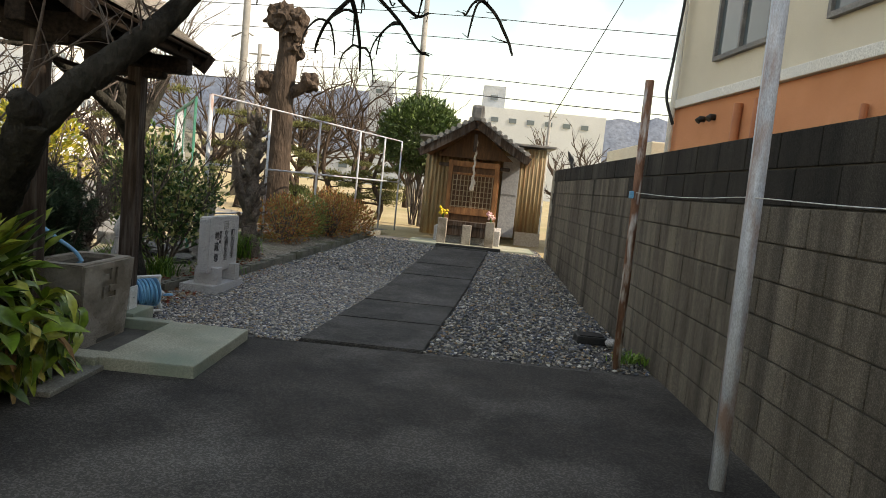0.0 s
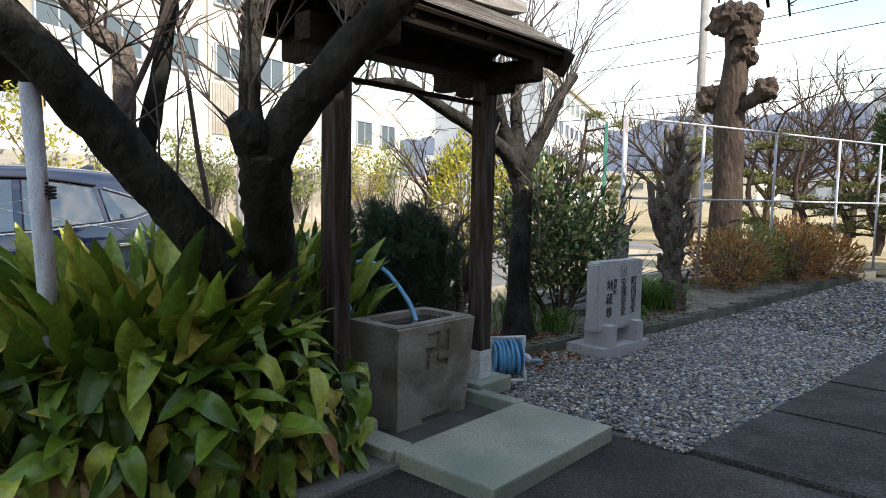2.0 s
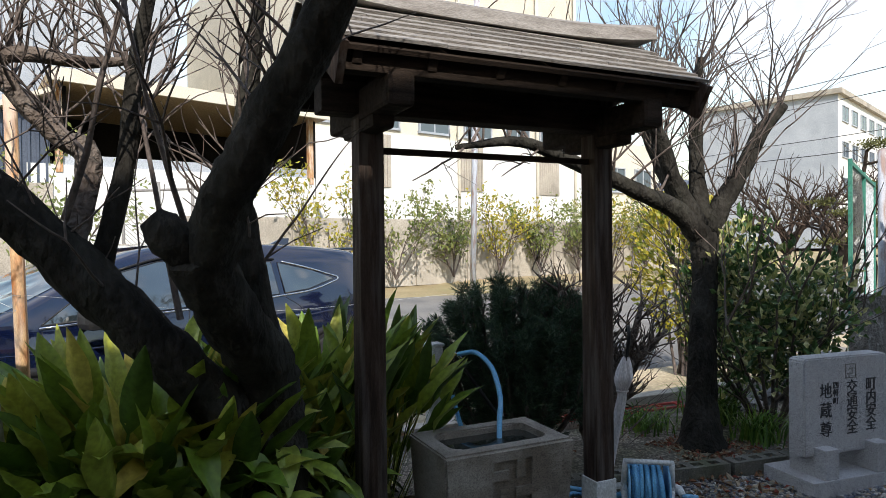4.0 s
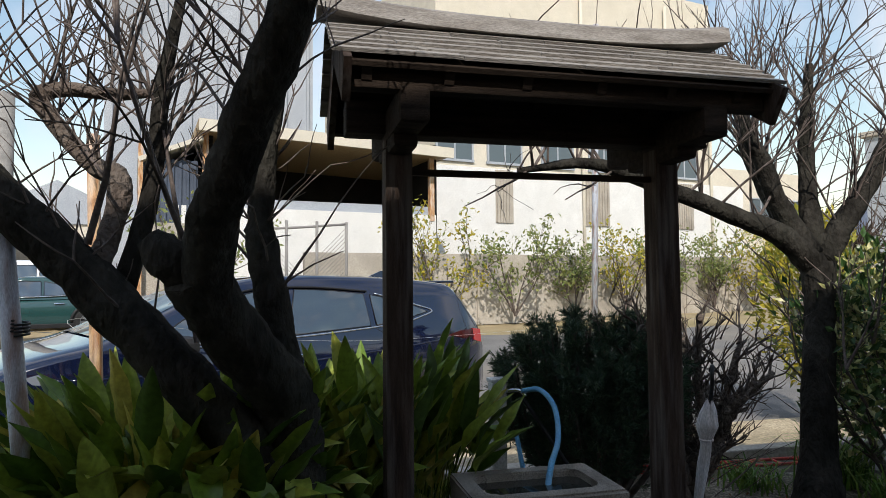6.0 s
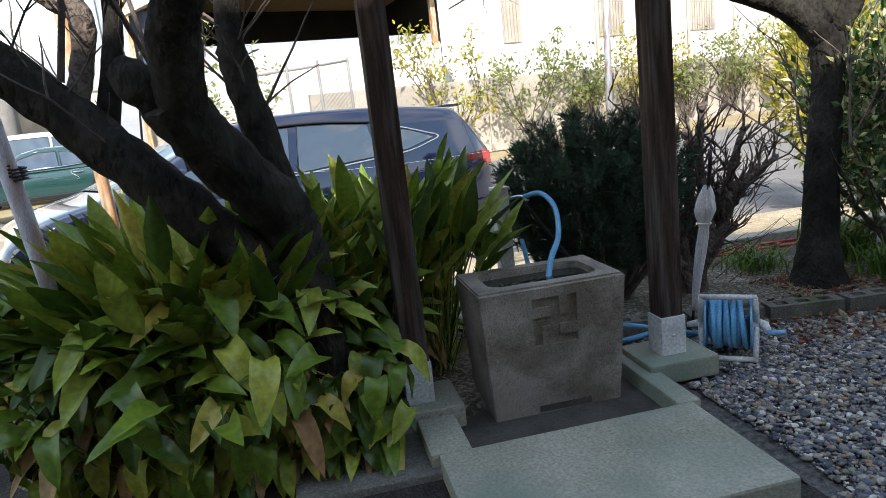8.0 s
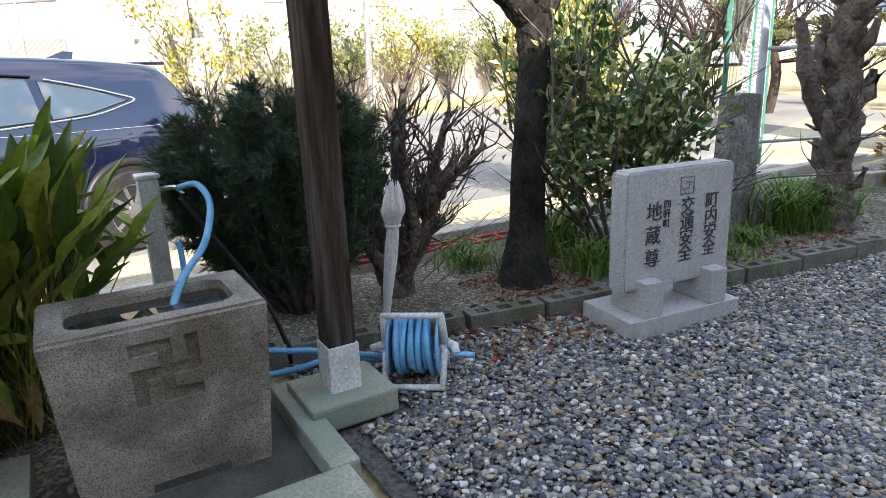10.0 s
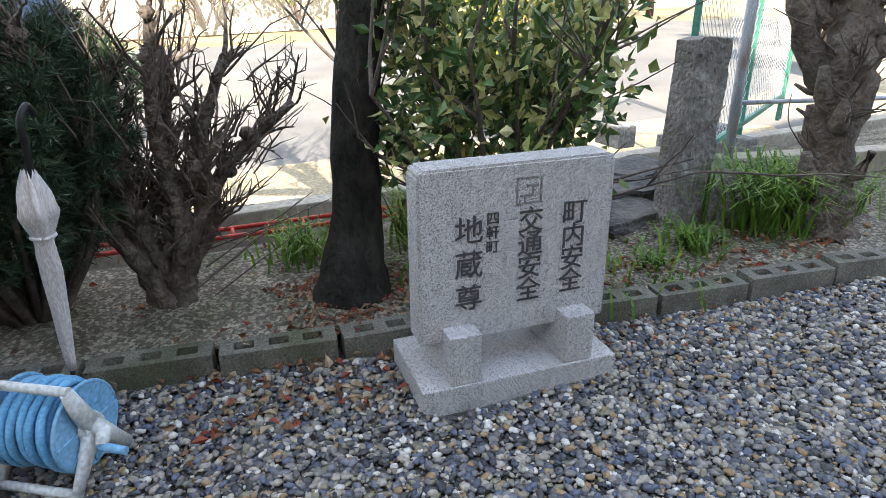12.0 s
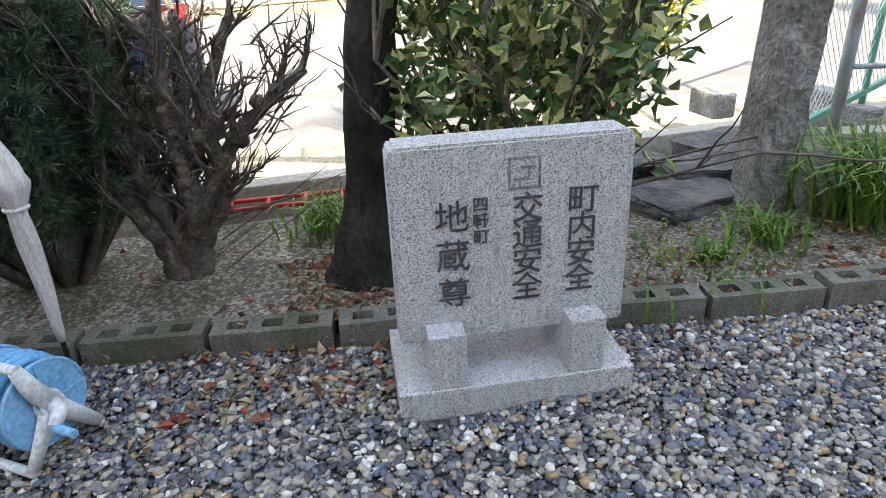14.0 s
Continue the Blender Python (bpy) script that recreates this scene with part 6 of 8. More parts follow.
# cloud-pruned pines behind the fence
for i, (x, y, h) in enumerate(((-6.6, 18.6, 2.6), (-5.3, 19.2, 2.5), (-4.4, 19.6, 2.7), (-3.6, 20.0, 2.4), (-2.9, 19.4, 2.0), (-8.3, 16.6, 3.1))):
    r2, n2 = random.Random(200 + i), np.random.default_rng(200 + i)
    th = thing("cloud_pruned_pine", "cloud-pruned pine with flat tufted pads", "tree", group="garden pines")
    bm = bmesh.new()
    tl = limb(bm, [(x, y, 0), (x + 0.15, y, h * 0.3), (x - 0.1, y, h * 0.6), (x + 0.05, y, h)], [0.10, 0.08, 0.06, 0.03], 8)
    ps = []
    for k in range(13):
        j = r2.randint(4, len(tl) - 1)
        a, L = r2.uniform(0, 6.28), r2.uniform(0.2, 1.0)
        e = tl[j] + Vector((math.cos(a) * L, math.sin(a) * L * 0.6, 0.1))
        tube(bm, [tl[j], (tl[j] + e) / 2, e], [0.03, 0.02, 0.012], 5, False)
        ps.append(np.array(e) + n2.normal(size=(420, 3)) * np.array([0.15, 0.15, 0.038]))
    part("trunk", bm, BARK_FAR, th)
    ps = np.concatenate(ps)
    ob = new("foliage", leaves_mesh("foliage", ps, n2.normal(size=ps.shape) + np.array([0, 0, 0.9]), 0.06, 0.013, PINE, n2))
    ob.parent = th

# bare trees in the distance
for i, (x, y, h) in enumerate(((-9.5, 24.5, 5.2), (-6.8, 26.0, 5.6), (-4.6, 27.5, 5.4), (-2.9, 30.0, 4.6), (-14.0, 22.0, 3.8), (-18.0, 22.0, 3.6), (3.6, 26.0, 3.4), (-11.0, 20.0, 3.0), (-7.8, 34.0, 5.4))):
    r2 = random.Random(300 + i)
    th = thing("bare_tree", "leafless tree with fine spreading branches", "tree", group="distant bare trees")
    bm = bmesh.new()
    g = ground_z(x, y)
    tube(bm, [(x, y, g - 0.1), (x, y, g + h * 0.15), (x + 0.1, y, g + h * 0.32)], [0.13, 0.11, 0.09], 8)
    part("trunk", bm, BARK_FAR, th)
    bm = bmesh.new()
    for k in range(9):
        a = 6.28 * k / 9
        twigs(bm, (x + 0.05, y, g + h * (0.2 + 0.12 * (k % 2))), (math.cos(a) * 0.8, math.sin(a) * 0.8, 0.9), h * 0.46, 0.075, 3, r2, 0.3, 0, None, 4, (3, 4))
    part("crown", bm, BARK_FAR, th)


# ---- little shrine ----
SH = Matrix.Translation((-0.36, 14.35, 0.20)) @ Matrix.Rotation(radians(-5), 4, "Z")
shr = thing("small_shrine", "small wooden wayside shrine with a tiled gable roof", "shrine", SH)
bm = bmesh.new()
box(bm, (0, 0.25, 0.17), (1.30, 1.30, 0.34), bevel=0.012)
part("stone_plinth", bm, GRANITE, shr)
bm = bmesh.new()
box(bm, (0, 0.35, 0.97), (0.92, 0.86, 1.22))
part("cella", bm, WOOD_MID, shr)
for xx in (-0.46, 0.46):
    for yy in (-0.10, 0.80):
        bm = bmesh.new()
        box(bm, (xx, yy, 1.0), (0.085, 0.085, 1.32), bevel=0.006)
        part("corner_post", bm, WOOD_WARM, shr)
for zz, hh, mt in ((1.60, 0.11, WOOD_WARM), (0.66, 0.14, WOOD_WARM), (1.40, 0.045, WOOD_WARM)):
    bm = bmesh.new()
    box(bm, (0, -0.10, zz), (1.02, 0.07, hh), bevel=0.006)
    part("cross_beam", bm, mt, shr)
for xx in (-0.60, 0.60):
    bm = bmesh.new()
    box(bm, (xx, -0.10, 1.56), (0.22, 0.06, 0.07), bevel=0.02)
    part("carved_nose", bm, WOOD_DARK, shr)
for k, xc in enumerate((-0.205, 0.205)):
    door = thing("lattice_door", "brown lattice door with dark gaps", "")
    door.parent = shr
    for i in range(6):
        bm = bmesh.new()
        box(bm, (xc - 0.19 + i * 0.076, -0.105, 1.06), (0.018, 0.02, 0.66))
        part("slat", bm, LATTICE, door)
    for i in range(7):
        bm = bmesh.new()
        box(bm, (xc, -0.112, 0.75 + i * 0.105), (0.40, 0.02, 0.014))
        part("slat", bm, LATTICE, door)
bm = bmesh.new()
box(bm, (0, -0.40, 0.42), (1.0, 0.30, 0.10), bevel=0.01)
box(bm, (0, -0.46, 0.28), (0.86, 0.16, 0.20), bevel=0.01)
part("offertory_step", bm, WOOD_DARK, shr)
bm = bmesh.new()
rp = [(0.02 + 0.012 * math.sin(i * 1.3), -0.42 + 0.012 * math.cos(i * 1.3), 2.05 - i * 0.04) for i in range(25)]
tube(bm, rp, lerp_list([0.022] * 6 + [0.03, 0.05, 0.045], 25), 8)
part("bell_rope", bm, ROPE, shr, "pale twisted bell rope with a tassel")
# gable facing the path: two curved slopes of tile rows
for sx in (-1, 1):
    prof = [(0.0, 2.44), (0.25, 2.28), (0.52, 2.11), (0.80, 1.94), (1.06, 1.80)]
    for z_off, name, mat, half in ((0.0, "roof_board", WOOD_WARM, 0.80), (0.03, "roof_bed", TILE, 0.84)):
        bm = bmesh.new()
        top = []
        for x, z in prof:
            top.append([bm.verts.new((sx * x, y, z + z_off)) for y in (0.30 - half, 0.30 + half)] + [bm.verts.new((sx * x, y, z + z_off - 0.03)) for y in (0.30 - half, 0.30 + half)])
        for a, b in zip(top, top[1:]):
            bm.faces.new((a[0], b[0], b[1], a[1]))
            bm.faces.new((a[2], a[3], b[3], b[2]))
            bm.faces.new((a[0], a[2], b[2], b[0]))
            bm.faces.new((a[1], b[1], b[3], a[3]))
        bm.faces.new((top[-1][0], top[-1][2], top[-1][3], top[-1][1]))
        part(name, bm, mat, shr)
    for i in range(12):
        yy = 0.30 - 0.80 + i * 1.60 / 11
        bm = bmesh.new()
        tube(bm, [(sx * x, yy, z + 0.05) for x, z in prof], 0.035, 8)
        part("tile_row", bm, TILE, shr)
    for k in range(9):
        t_ = (k + 0.5) / 9
        bm = bmesh.new()
        tube(bm, [(sx * (0.06 + 1.0 * t_), -0.60, 2.47 - 0.62 * t_), (sx * (0.06 + 1.0 * t_), -0.52, 2.475 - 0.62 * t_), (sx * (0.06 + 1.0 * t_), -0.42, 2.48 - 0.62 * t_)], 0.045, 10)
        part("verge_tile", bm, TILE_PALE, shr, "pale round edge tile")
    for yy in (-0.52,):
        bm = bmesh.new()
        for (x0, z0), (x1, z1) in zip(prof, prof[1:]):
            d = Vector((sx * (x1 - x0), 0, z1 - z0))
            box(bm, (0, 0, 0), (d.length + 0.02, 0.05, 0.15), Matrix.Translation((sx * (x0 + x1) / 2, yy, (z0 + z1) / 2 - 0.07)) @ Matrix.Rotation(-math.atan2(d.z, d.x), 4, "Y"))
        part("barge_board", bm, WOOD_DARK, shr)
bm = bmesh.new()
box(bm, (0, 0.30, 2.50), (0.15, 1.74, 0.15), bevel=0.03)
part("ridge", bm, TILE, shr)
bm = bmesh.new()
box(bm, (0, -0.56, 2.56), (0.24, 0.10, 0.30), bevel=0.06)
part("ridge_end_tile", bm, TILE, shr)
bm = bmesh.new()
v = [bm.verts.new(p) for p in ((-0.75, -0.06, 1.72), (0.75, -0.06, 1.72), (0.10, -0.06, 2.28), (-0.10, -0.06, 2.28), (-0.75, 0.0, 1.72), (0.75, 0.0, 1.72), (0.10, 0.0, 2.28), (-0.10, 0.0, 2.28))]
for q in ((0, 1, 2, 3), (7, 6, 5, 4), (0, 4, 5, 1), (1, 5, 6, 2), (3, 2, 6, 7), (0, 3, 7, 4)):
    bm.faces.new([v[i] for i in q])
part("gable_panel", bm, WOOD_MID, shr)
bm = bmesh.new()
box(bm, (0, -0.50, 2.0), (0.07, 0.04, 0.34), bevel=0.012)
part("gable_pendant", bm, WOOD_DARK, shr)
for i, (xx, hh, mat) in enumerate(((-0.46, 0.52, FLOWER_Y), (0.46, 0.52, FLOWER_P), (0.02, 0.42, None))):
    st = thing("stone_post", "squat grey granite post before the shrine", "stone post", SH @ Matrix.Translation((xx, -0.70, 0)), group="posts before the shrine")
    bm = bmesh.new()
    box(bm, (0, 0, hh / 2 - 0.02), (0.17, 0.17, hh + 0.04), bevel=0.01)
    part("shaft", bm, GRANITE_OLD, st)
    if mat:
        fl = thing("flower_bunch", "small bunch of yellow and pink altar flowers", "flowers", SH @ Matrix.Translation((xx, -0.70, hh)))
        bm = bmesh.new()
        for k in range(14):
            bmesh.ops.create_icosphere(bm, subdivisions=1, radius=0.028, matrix=Matrix.Translation((random.uniform(-0.08, 0.08), random.uniform(-0.05, 0.05), 0.06 + random.uniform(0, 0.14))))
        part("petals", bm, mat, fl)
        bm = bmesh.new()
        tube(bm, [(0, 0, 0), (0, 0, 0.05), (0, 0, 0.09)], 0.02, 8)
        part("stems", bm, GRASS, fl)
bm = bmesh.new()
box(bm, (-0.30, 13.75, 0.20), (2.35, 1.1, 0.09), bevel=0.012)
solo("shrine_step", bm, GREEN_CONC, "pale concrete landing before the shrine", "step", "structure")
for yy, hw in ((13.55, 0.55),):
    bm = bmesh.new()
    box(bm, (-0.36, 13.18, 0.235), (1.2, 0.10, 0.06), bevel=0.01)
    solo("landing_sill", bm, SLAB, "dark stone sill at the end of the path", "step", "structure")

# tin shed behind the shrine
shed = thing("tin_shed", "lean-to shed clad in golden rusty corrugated sheet", "shed")


def corrugated(p0, p1, z0, z1, pitch, amp, mat, parent, name="sheet"):
    a, b = Vector((*p0, 0)), Vector((*p1, 0))
    d = (b - a)
    L = d.length
    d.normalize()
    nrm = Vector((-d.y, d.x, 0))
    n = max(4, int(L / pitch * 6))
    V, Fc = [], []
    for i in range(n + 1):
        p = a + d * (L * i / n) + nrm * amp * math.sin(2 * math.pi * (L * i / n) / pitch)
        V += [(p.x, p.y, z0), (p.x, p.y, z1)]
    Fc = [(2 * i, 2 * i + 2, 2 * i + 3, 2 * i + 1) for i in range(n)]
    ob = new(name, raw_mesh(name, V, Fc, mat, True))
    ob.parent = parent
    md = ob.modifiers.new("thickness", "SOLIDIFY")
    md.thickness = 0.004
    return ob


corrugated((-1.40, 15.55), (0.30, 15.45), 0.25, 2.25, 0.085, 0.012, CORR, shed, "wall_sheet")
corrugated((0.62, 15.43), (1.18, 15.40), 0.45, 2.30, 0.085, 0.012, CORR, shed, "wall_sheet")
bm = bmesh.new()
box(bm, (0.46, 15.40, 1.22), (0.36, 0.04, 1.75), bevel=0.008)
box(bm, (0.46, 15.375, 1.30), (0.34, 0.012, 0.05))
part("door", bm, GREY_WALL, shed, "pale blue-grey shed door")
bm = bmesh.new()
box(bm, (1.20, 16.2, 1.35), (0.05, 1.55, 1.85), bevel=0.01)
part("side_wall", bm, WHITE, shed, "sunlit white side wall")
bm = bmesh.new()
box(bm, (-0.1, 16.2, 2.36), (2.95, 1.8, 0.05), Matrix.Translation((0, 0, 0)), bevel=0.01)
part("roof", bm, TILE, shed)
bm = bmesh.new()
box(bm, (0.95, 15.40, 0.34), (0.55, 0.14, 0.30), bevel=0.01)
part("footing", bm, CONC_FAR, shed)
bm = bmesh.new()
box(bm, (-0.1, 16.95, 1.2), (2.7, 0.05, 2.2))
part("back_wall", bm, CORR, shed)

# ---- house beyond the block wall ----
house = thing("house", "two-storey house rendered orange below and cream above", "house", Matrix.Translation((2.6, 11.7, 0)) @ Matrix.Rotation(radians(5.5), 4, "Z") @ Matrix.Translation((-2.6, -11.7, 0)))
HX = 2.60
bm = bmesh.new()
box(bm, (HX + 1.5, 2.4, 1.42), (3.0, 18.6, 2.88))
part("lower_wall", bm, ORANGE, house)
# the top and roof are unseen; their height places the yard's shade edge
bm = bmesh.new()
box(bm, (HX + 1.5, 2.4, 5.02), (2.96, 18.56, 4.24))
part("upper_wall", bm, CREAM, house)
bm = bmesh.new()
box(bm, (HX - 0.02, 2.4, 2.93), (0.10, 18.7, 0.13), bevel=0.01)
part("belt_course", bm, WHITE, house)
bm = bmesh.new()
box(bm, (HX + 1.5, 2.4, 7.21), (3.2, 18.7, 0.14), bevel=0.02)
part("roof", bm, TILE, house)
for yc in (9.85, 7.45, 4.6, 1.2):
    w = thing("window", "", "")
    w.parent = house
    bm = bmesh.new()
    for dy, dz, sy, sz in ((0, 0.62, 1.34, 0.05), (0, -0.62, 1.34, 0.06), (0.65, 0, 0.05, 1.24), (-0.65, 0, 0.05, 1.24), (0, 0, 0.045, 1.24)):
        box(bm, (HX + 0.0, yc + dy, 4.05 + dz), (0.09, sy, sz))
    part("frame", bm, TILE, w)
    bm = bmesh.new()
    box(bm, (HX + 0.01, yc, 4.05), (0.02, 1.28, 1.2))
    part("pane", bm, PANE, w)
for yy in (9.62, 9.15, 7.35):
    bm = bmesh.new()
    tube(bm, [(HX - 0.05, yy, 1.2), (HX - 0.06, yy, 2.0), (HX - 0.05, yy, 2.72 if yy > 8 else 2.45)], 0.055 if yy > 8 else 0.035, 10)
    part("pipe", bm, ORANGE_PIPE, house, "dark orange painted pipe")
for yy in (10.6, 10.3):
    bm = bmesh.new()
    tube(bm, [(HX + 0.02, yy, 2.62), (HX - 0.06, yy, 2.62), (HX - 0.10, yy, 2.58)], 0.045, 10)
    part("vent_pipe", bm, BLACK, house)
bm = bmesh.new()
box(bm, (HX - 0.05, 6.9, 2.05), (0.25, 0.45, 0.16), bevel=0.02)
part("vent_hood", bm, PLASTIC, house)
bm = bmesh.new()
tube(bm, [(HX - 0.08, 11.55, 0), (HX - 0.08, 11.55, 3.5), (HX - 0.08, 11.6, 6.9)], 0.045, 10)
part("downpipe", bm, WHITE, house)
bm = bmesh.new()
tube(bm, smooth_line([(HX - 0.15, 11.35, 5.2), (HX - 0.18, 11.4, 4.3), (HX - 0.4, 11.0, 3.4), (HX - 0.55, 10.7, 2.9), (HX - 0.45, 10.6, 2.5)], 5), 0.022, 7)
part("service_cable", bm, WIRE, house)
bm = bmesh.new()
box(bm, (4.0, 15.5, 1.3), (2.2, 3.6, 2.5), bevel=0.02)
solo("outbuilding", bm, CREAM, "low cream outbuilding beyond the house", "building")
bm = bmesh.new()
for k in range(5):
    a0 = random.Random(k).uniform(0, 6)
    tube(bm, smooth_line([(1.08, 11.2 + 0.1 * k, 1.80), (1.05, 11.3 + 0.12 * k, 1.95 + 0.03 * k), (1.1, 11.6 + 0.1 * k, 1.98), (1.12, 11.7, 1.80)], 5), 0.006, 5)
solo("cable_coil", bm, BLACK, "loose black cable loops on top of the block wall", "cable")

# ---- steel posts by the clump ----
pole_along("steel_post", (-3.22, 3.84, -0.05), (-3.10, 3.72, 1.62), 0.032, GALV, "bluish galvanised steel post standing in the leafy clump")
pole_along("rusty_post", (-4.36, 3.72, -0.1), (-4.34, 3.66, 2.20), 0.034, RUST, "orange rusted steel post with peeling paint", True)
bm = bmesh.new()
for k in range(4):
    ring = [(-3.13 + 0.036 * math.cos(a * 0.7854), 3.765 + 0.036 * math.sin(a * 0.7854), 1.24 + 0.012 * k + 0.002 * a) for a in range(9)]
    tube(bm, ring, 0.004, 5)
solo("wire_binding", bm, BLACK, "dark wire wound round the steel post", "wire")
bm = bmesh.new()
tube(bm, smooth_line([(-3.16, 3.78, 1.25), (-3.8, 3.75, 1.20), (-4.33, 3.70, 1.23), (-5.2, 5.0, 1.0), (-6.5, 7.2, 0.95), (-6.9, 9.5, 1.0)], 6), 0.0011, 4)
solo("strung_wire", bm, PALE_WIRE, "thin wire strung between posts at the car park edge", "wire")


# ---- cars ----
def wheel(parent, x, y, r=0.36, w=0.23):
    wh = thing("wheel", "", "")
    wh.parent = parent
    wh.matrix_local = Matrix.Translation((x, y, r))
    bm = bmesh.new()
    prof = [(r * 0.66, -w / 2), (r * 0.93, -w / 2), (r, -w * 0.35), (r, w * 0.35), (r * 0.93, w / 2), (r * 0.66, w / 2)]
    n = 32
    rings = [[bm.verts.new((a * math.cos(6.2832 * k / n), b, a * math.sin(6.2832 * k / n))) for k in range(n)] for a, b in prof]
    for i in range(len(rings)):
        r0, r1 = rings[i], rings[(i + 1) % len(rings)]
        for k in range(n):
            bm.faces.new((r0[k], r0[(k + 1) % n], r1[(k + 1) % n], r1[k]))
    part("tyre", bm, TYRE, wh)
    bm = bmesh.new()
    s = 1 if y > 0 else -1
    bmesh.ops.create_cone(bm, segments=24, radius1=r * 0.16, radius2=r * 0.14, depth=0.05, cap_ends=True, matrix=pose(0, s * w * 0.35, 0, 90, 0, 0))
    for k in range(10):
        a = 6.2832 * k / 10
        box(bm, (r * 0.38, s * w * 0.36, 0), (r * 0.56, 0.03, 0.035), Matrix.Rotation(a, 4, "Y"))
    tube(bm, [(0, s * w * 0.30, 0), (0, s * w * 0.42, 0)], r * 0.0 + 0.001, 4)
    ring = [(r * 0.66 * math.cos(6.2832 * k / 28), s * w * 0.40, r * 0.66 * math.sin(6.2832 * k / 28)) for k in range(29)]
    tube(bm, ring, 0.018, 6)
    part("rim", bm, RIM, wh)
    return wh


def loft(bm, sections, smooth=True, caps=True):
    """Joins cross sections (equal counts of points) into a skin."""
    rings = [[bm.verts.new(p) for p in s] for s in sections]
    n = len(rings[0])
    for a, b in zip(rings, rings[1:]):
        for k in range(n - 1):
            bm.faces.new((a[k], a[k + 1], b[k + 1], b[k])).smooth = smooth
    if caps:
        for r in (rings[0], rings[-1]):
            bm.faces.new(r)


def car(name, label, m, paint, L, H, W, belt, roof_pts, sill=0.22, wheel_r=0.36, wheel_x=(1.38, -1.40), mirror=True, screen=3, windows=(), nose=1.0):
    """A car: x forward, y to its left. roof_pts: x and height of the greenhouse line; screen: how many of them the windscreen takes."""
    c = thing(name, label, "car", m)
    # lower body: stations along x with half width and bonnet/belt heights
    st = [(-L / 2, 0.80, belt * 0.78, 0.42), (-L / 2 + 0.10, 0.93, belt * 0.98, 0.28), (-L / 2 + 0.5, 1.0, belt * 1.03, sill), (-0.9, 1.0, belt * 1.01, sill), (0.0, 1.0, belt * 0.985, sill), (0.75, 1.0, belt * 0.97, sill),
          (1.25, 1.0, belt * 0.955, sill), (1.8, 0.97, belt * 0.90 * nose, sill), (L / 2 - 0.22, 0.90, belt * 0.78 * nose, 0.26), (L / 2, 0.70, belt * 0.62 * nose, 0.36)]
    bm = bmesh.new()
    secs = []
    for x, wf, top, low in st:
        hw = W / 2 * wf
        secs.append([(x, -hw * 0.96, low), (x, -hw, low + (top - low) * 0.35), (x, -hw * 0.985, low + (top - low) * 0.68), (x, -hw * 0.94, top * 0.97), (x, -hw * 0.80, top), (x, 0, top * 1.015), (x, hw * 0.80, top), (x, hw * 0.94, top * 0.97),
                     (x, hw * 0.985, low + (top - low) * 0.68), (x, hw, low + (top - low) * 0.35), (x, hw * 0.96, low)])
    loft(bm, secs)
    body = part("body", bm, paint, c)
    md = body.modifiers.new("round", "SUBSURF")
    md.levels = md.render_levels = 2
    # greenhouse: roof skin in paint, glass sides inset
    bm = bmesh.new()
    secs = []
    for x, z in roof_pts:
        k = (z - belt) / (H - belt)
        hw = W / 2 * (0.93 - 0.17 * max(k, 0))
        secs.append([(x, -hw, z - 0.07 * max(k, 0)), (x, -hw * 0.9, z - 0.015), (x, -hw * 0.5, z + 0.012), (x, 0, z + 0.02), (x, hw * 0.5, z + 0.012), (x, hw * 0.9, z - 0.015), (x, hw, z - 0.07 * max(k, 0))])
    loft(bm, secs[screen - 1:-2], True, False)
    roof = part("roof", bm, paint, c)
    md = roof.modifiers.new("thickness", "SOLIDIFY")
    md.thickness = 0.03
    for pn, ss in (("windscreen", secs[:screen]), ("rear_window", secs[-3:])):
        bm = bmesh.new()
        loft(bm, ss, True, False)
        part(pn, bm, GLASS, c)

    def side(x, z, s, out=0.0):
        """A point on the cabin's side."""
        return (x, s * (W / 2 * (0.93 - 0.17 * (z - belt) / (H - belt)) + out), z)
    for s in (-1, 1):
        bm = bmesh.new()
        lo = [(x, s * W / 2 * 0.925, belt * 0.97) for x, z in roof_pts]
        hi = [(x, s * W / 2 * (0.925 - 0.17 * max((z - belt) / (H - belt), 0)), z - 0.075 * max((z - belt) / (H - belt), 0.0)) for x, z in roof_pts]
        loft(bm, [(a, b) for a, b in zip(lo, hi)], True, False)
        part("cabin_side", bm, paint, c)
        for outline in windows:
            bm = bmesh.new()
            f = bm.faces.new([bm.verts.new(side(x, z, s, 0.012)) for x, z in outline])
            g = bmesh.ops.extrude_face_region(bm, geom=[f])
            for v in g["geom"]:
                if isinstance(v, bmesh.types.BMVert):
                    v.co.y -= s * 0.03
            part("side_window", bm, GLASS, c)
            bm = bmesh.new()
            tube(bm, [side(x, z, s, 0.012) for x, z in list(outline) + [outline[0]]], 0.010, 6)
            part("window_seal", bm, BLACK, c)
        if windows:
            bm = bmesh.new()
            low = [p for o in windows for p in o[:2]]
            tube(bm, [side(x, z - 0.012, s, 0.02) for x, z in low], 0.013, 6)
            part("belt_trim", bm, CHROME, c)
        for xx in (0.35, -0.65):
            bm = bmesh.new()
            box(bm, (xx, s * W / 2 * 1.005, belt * 0.86), (0.20, 0.03, 0.03), bevel=0.012)
            part("door_handle", bm, CHROME, c)
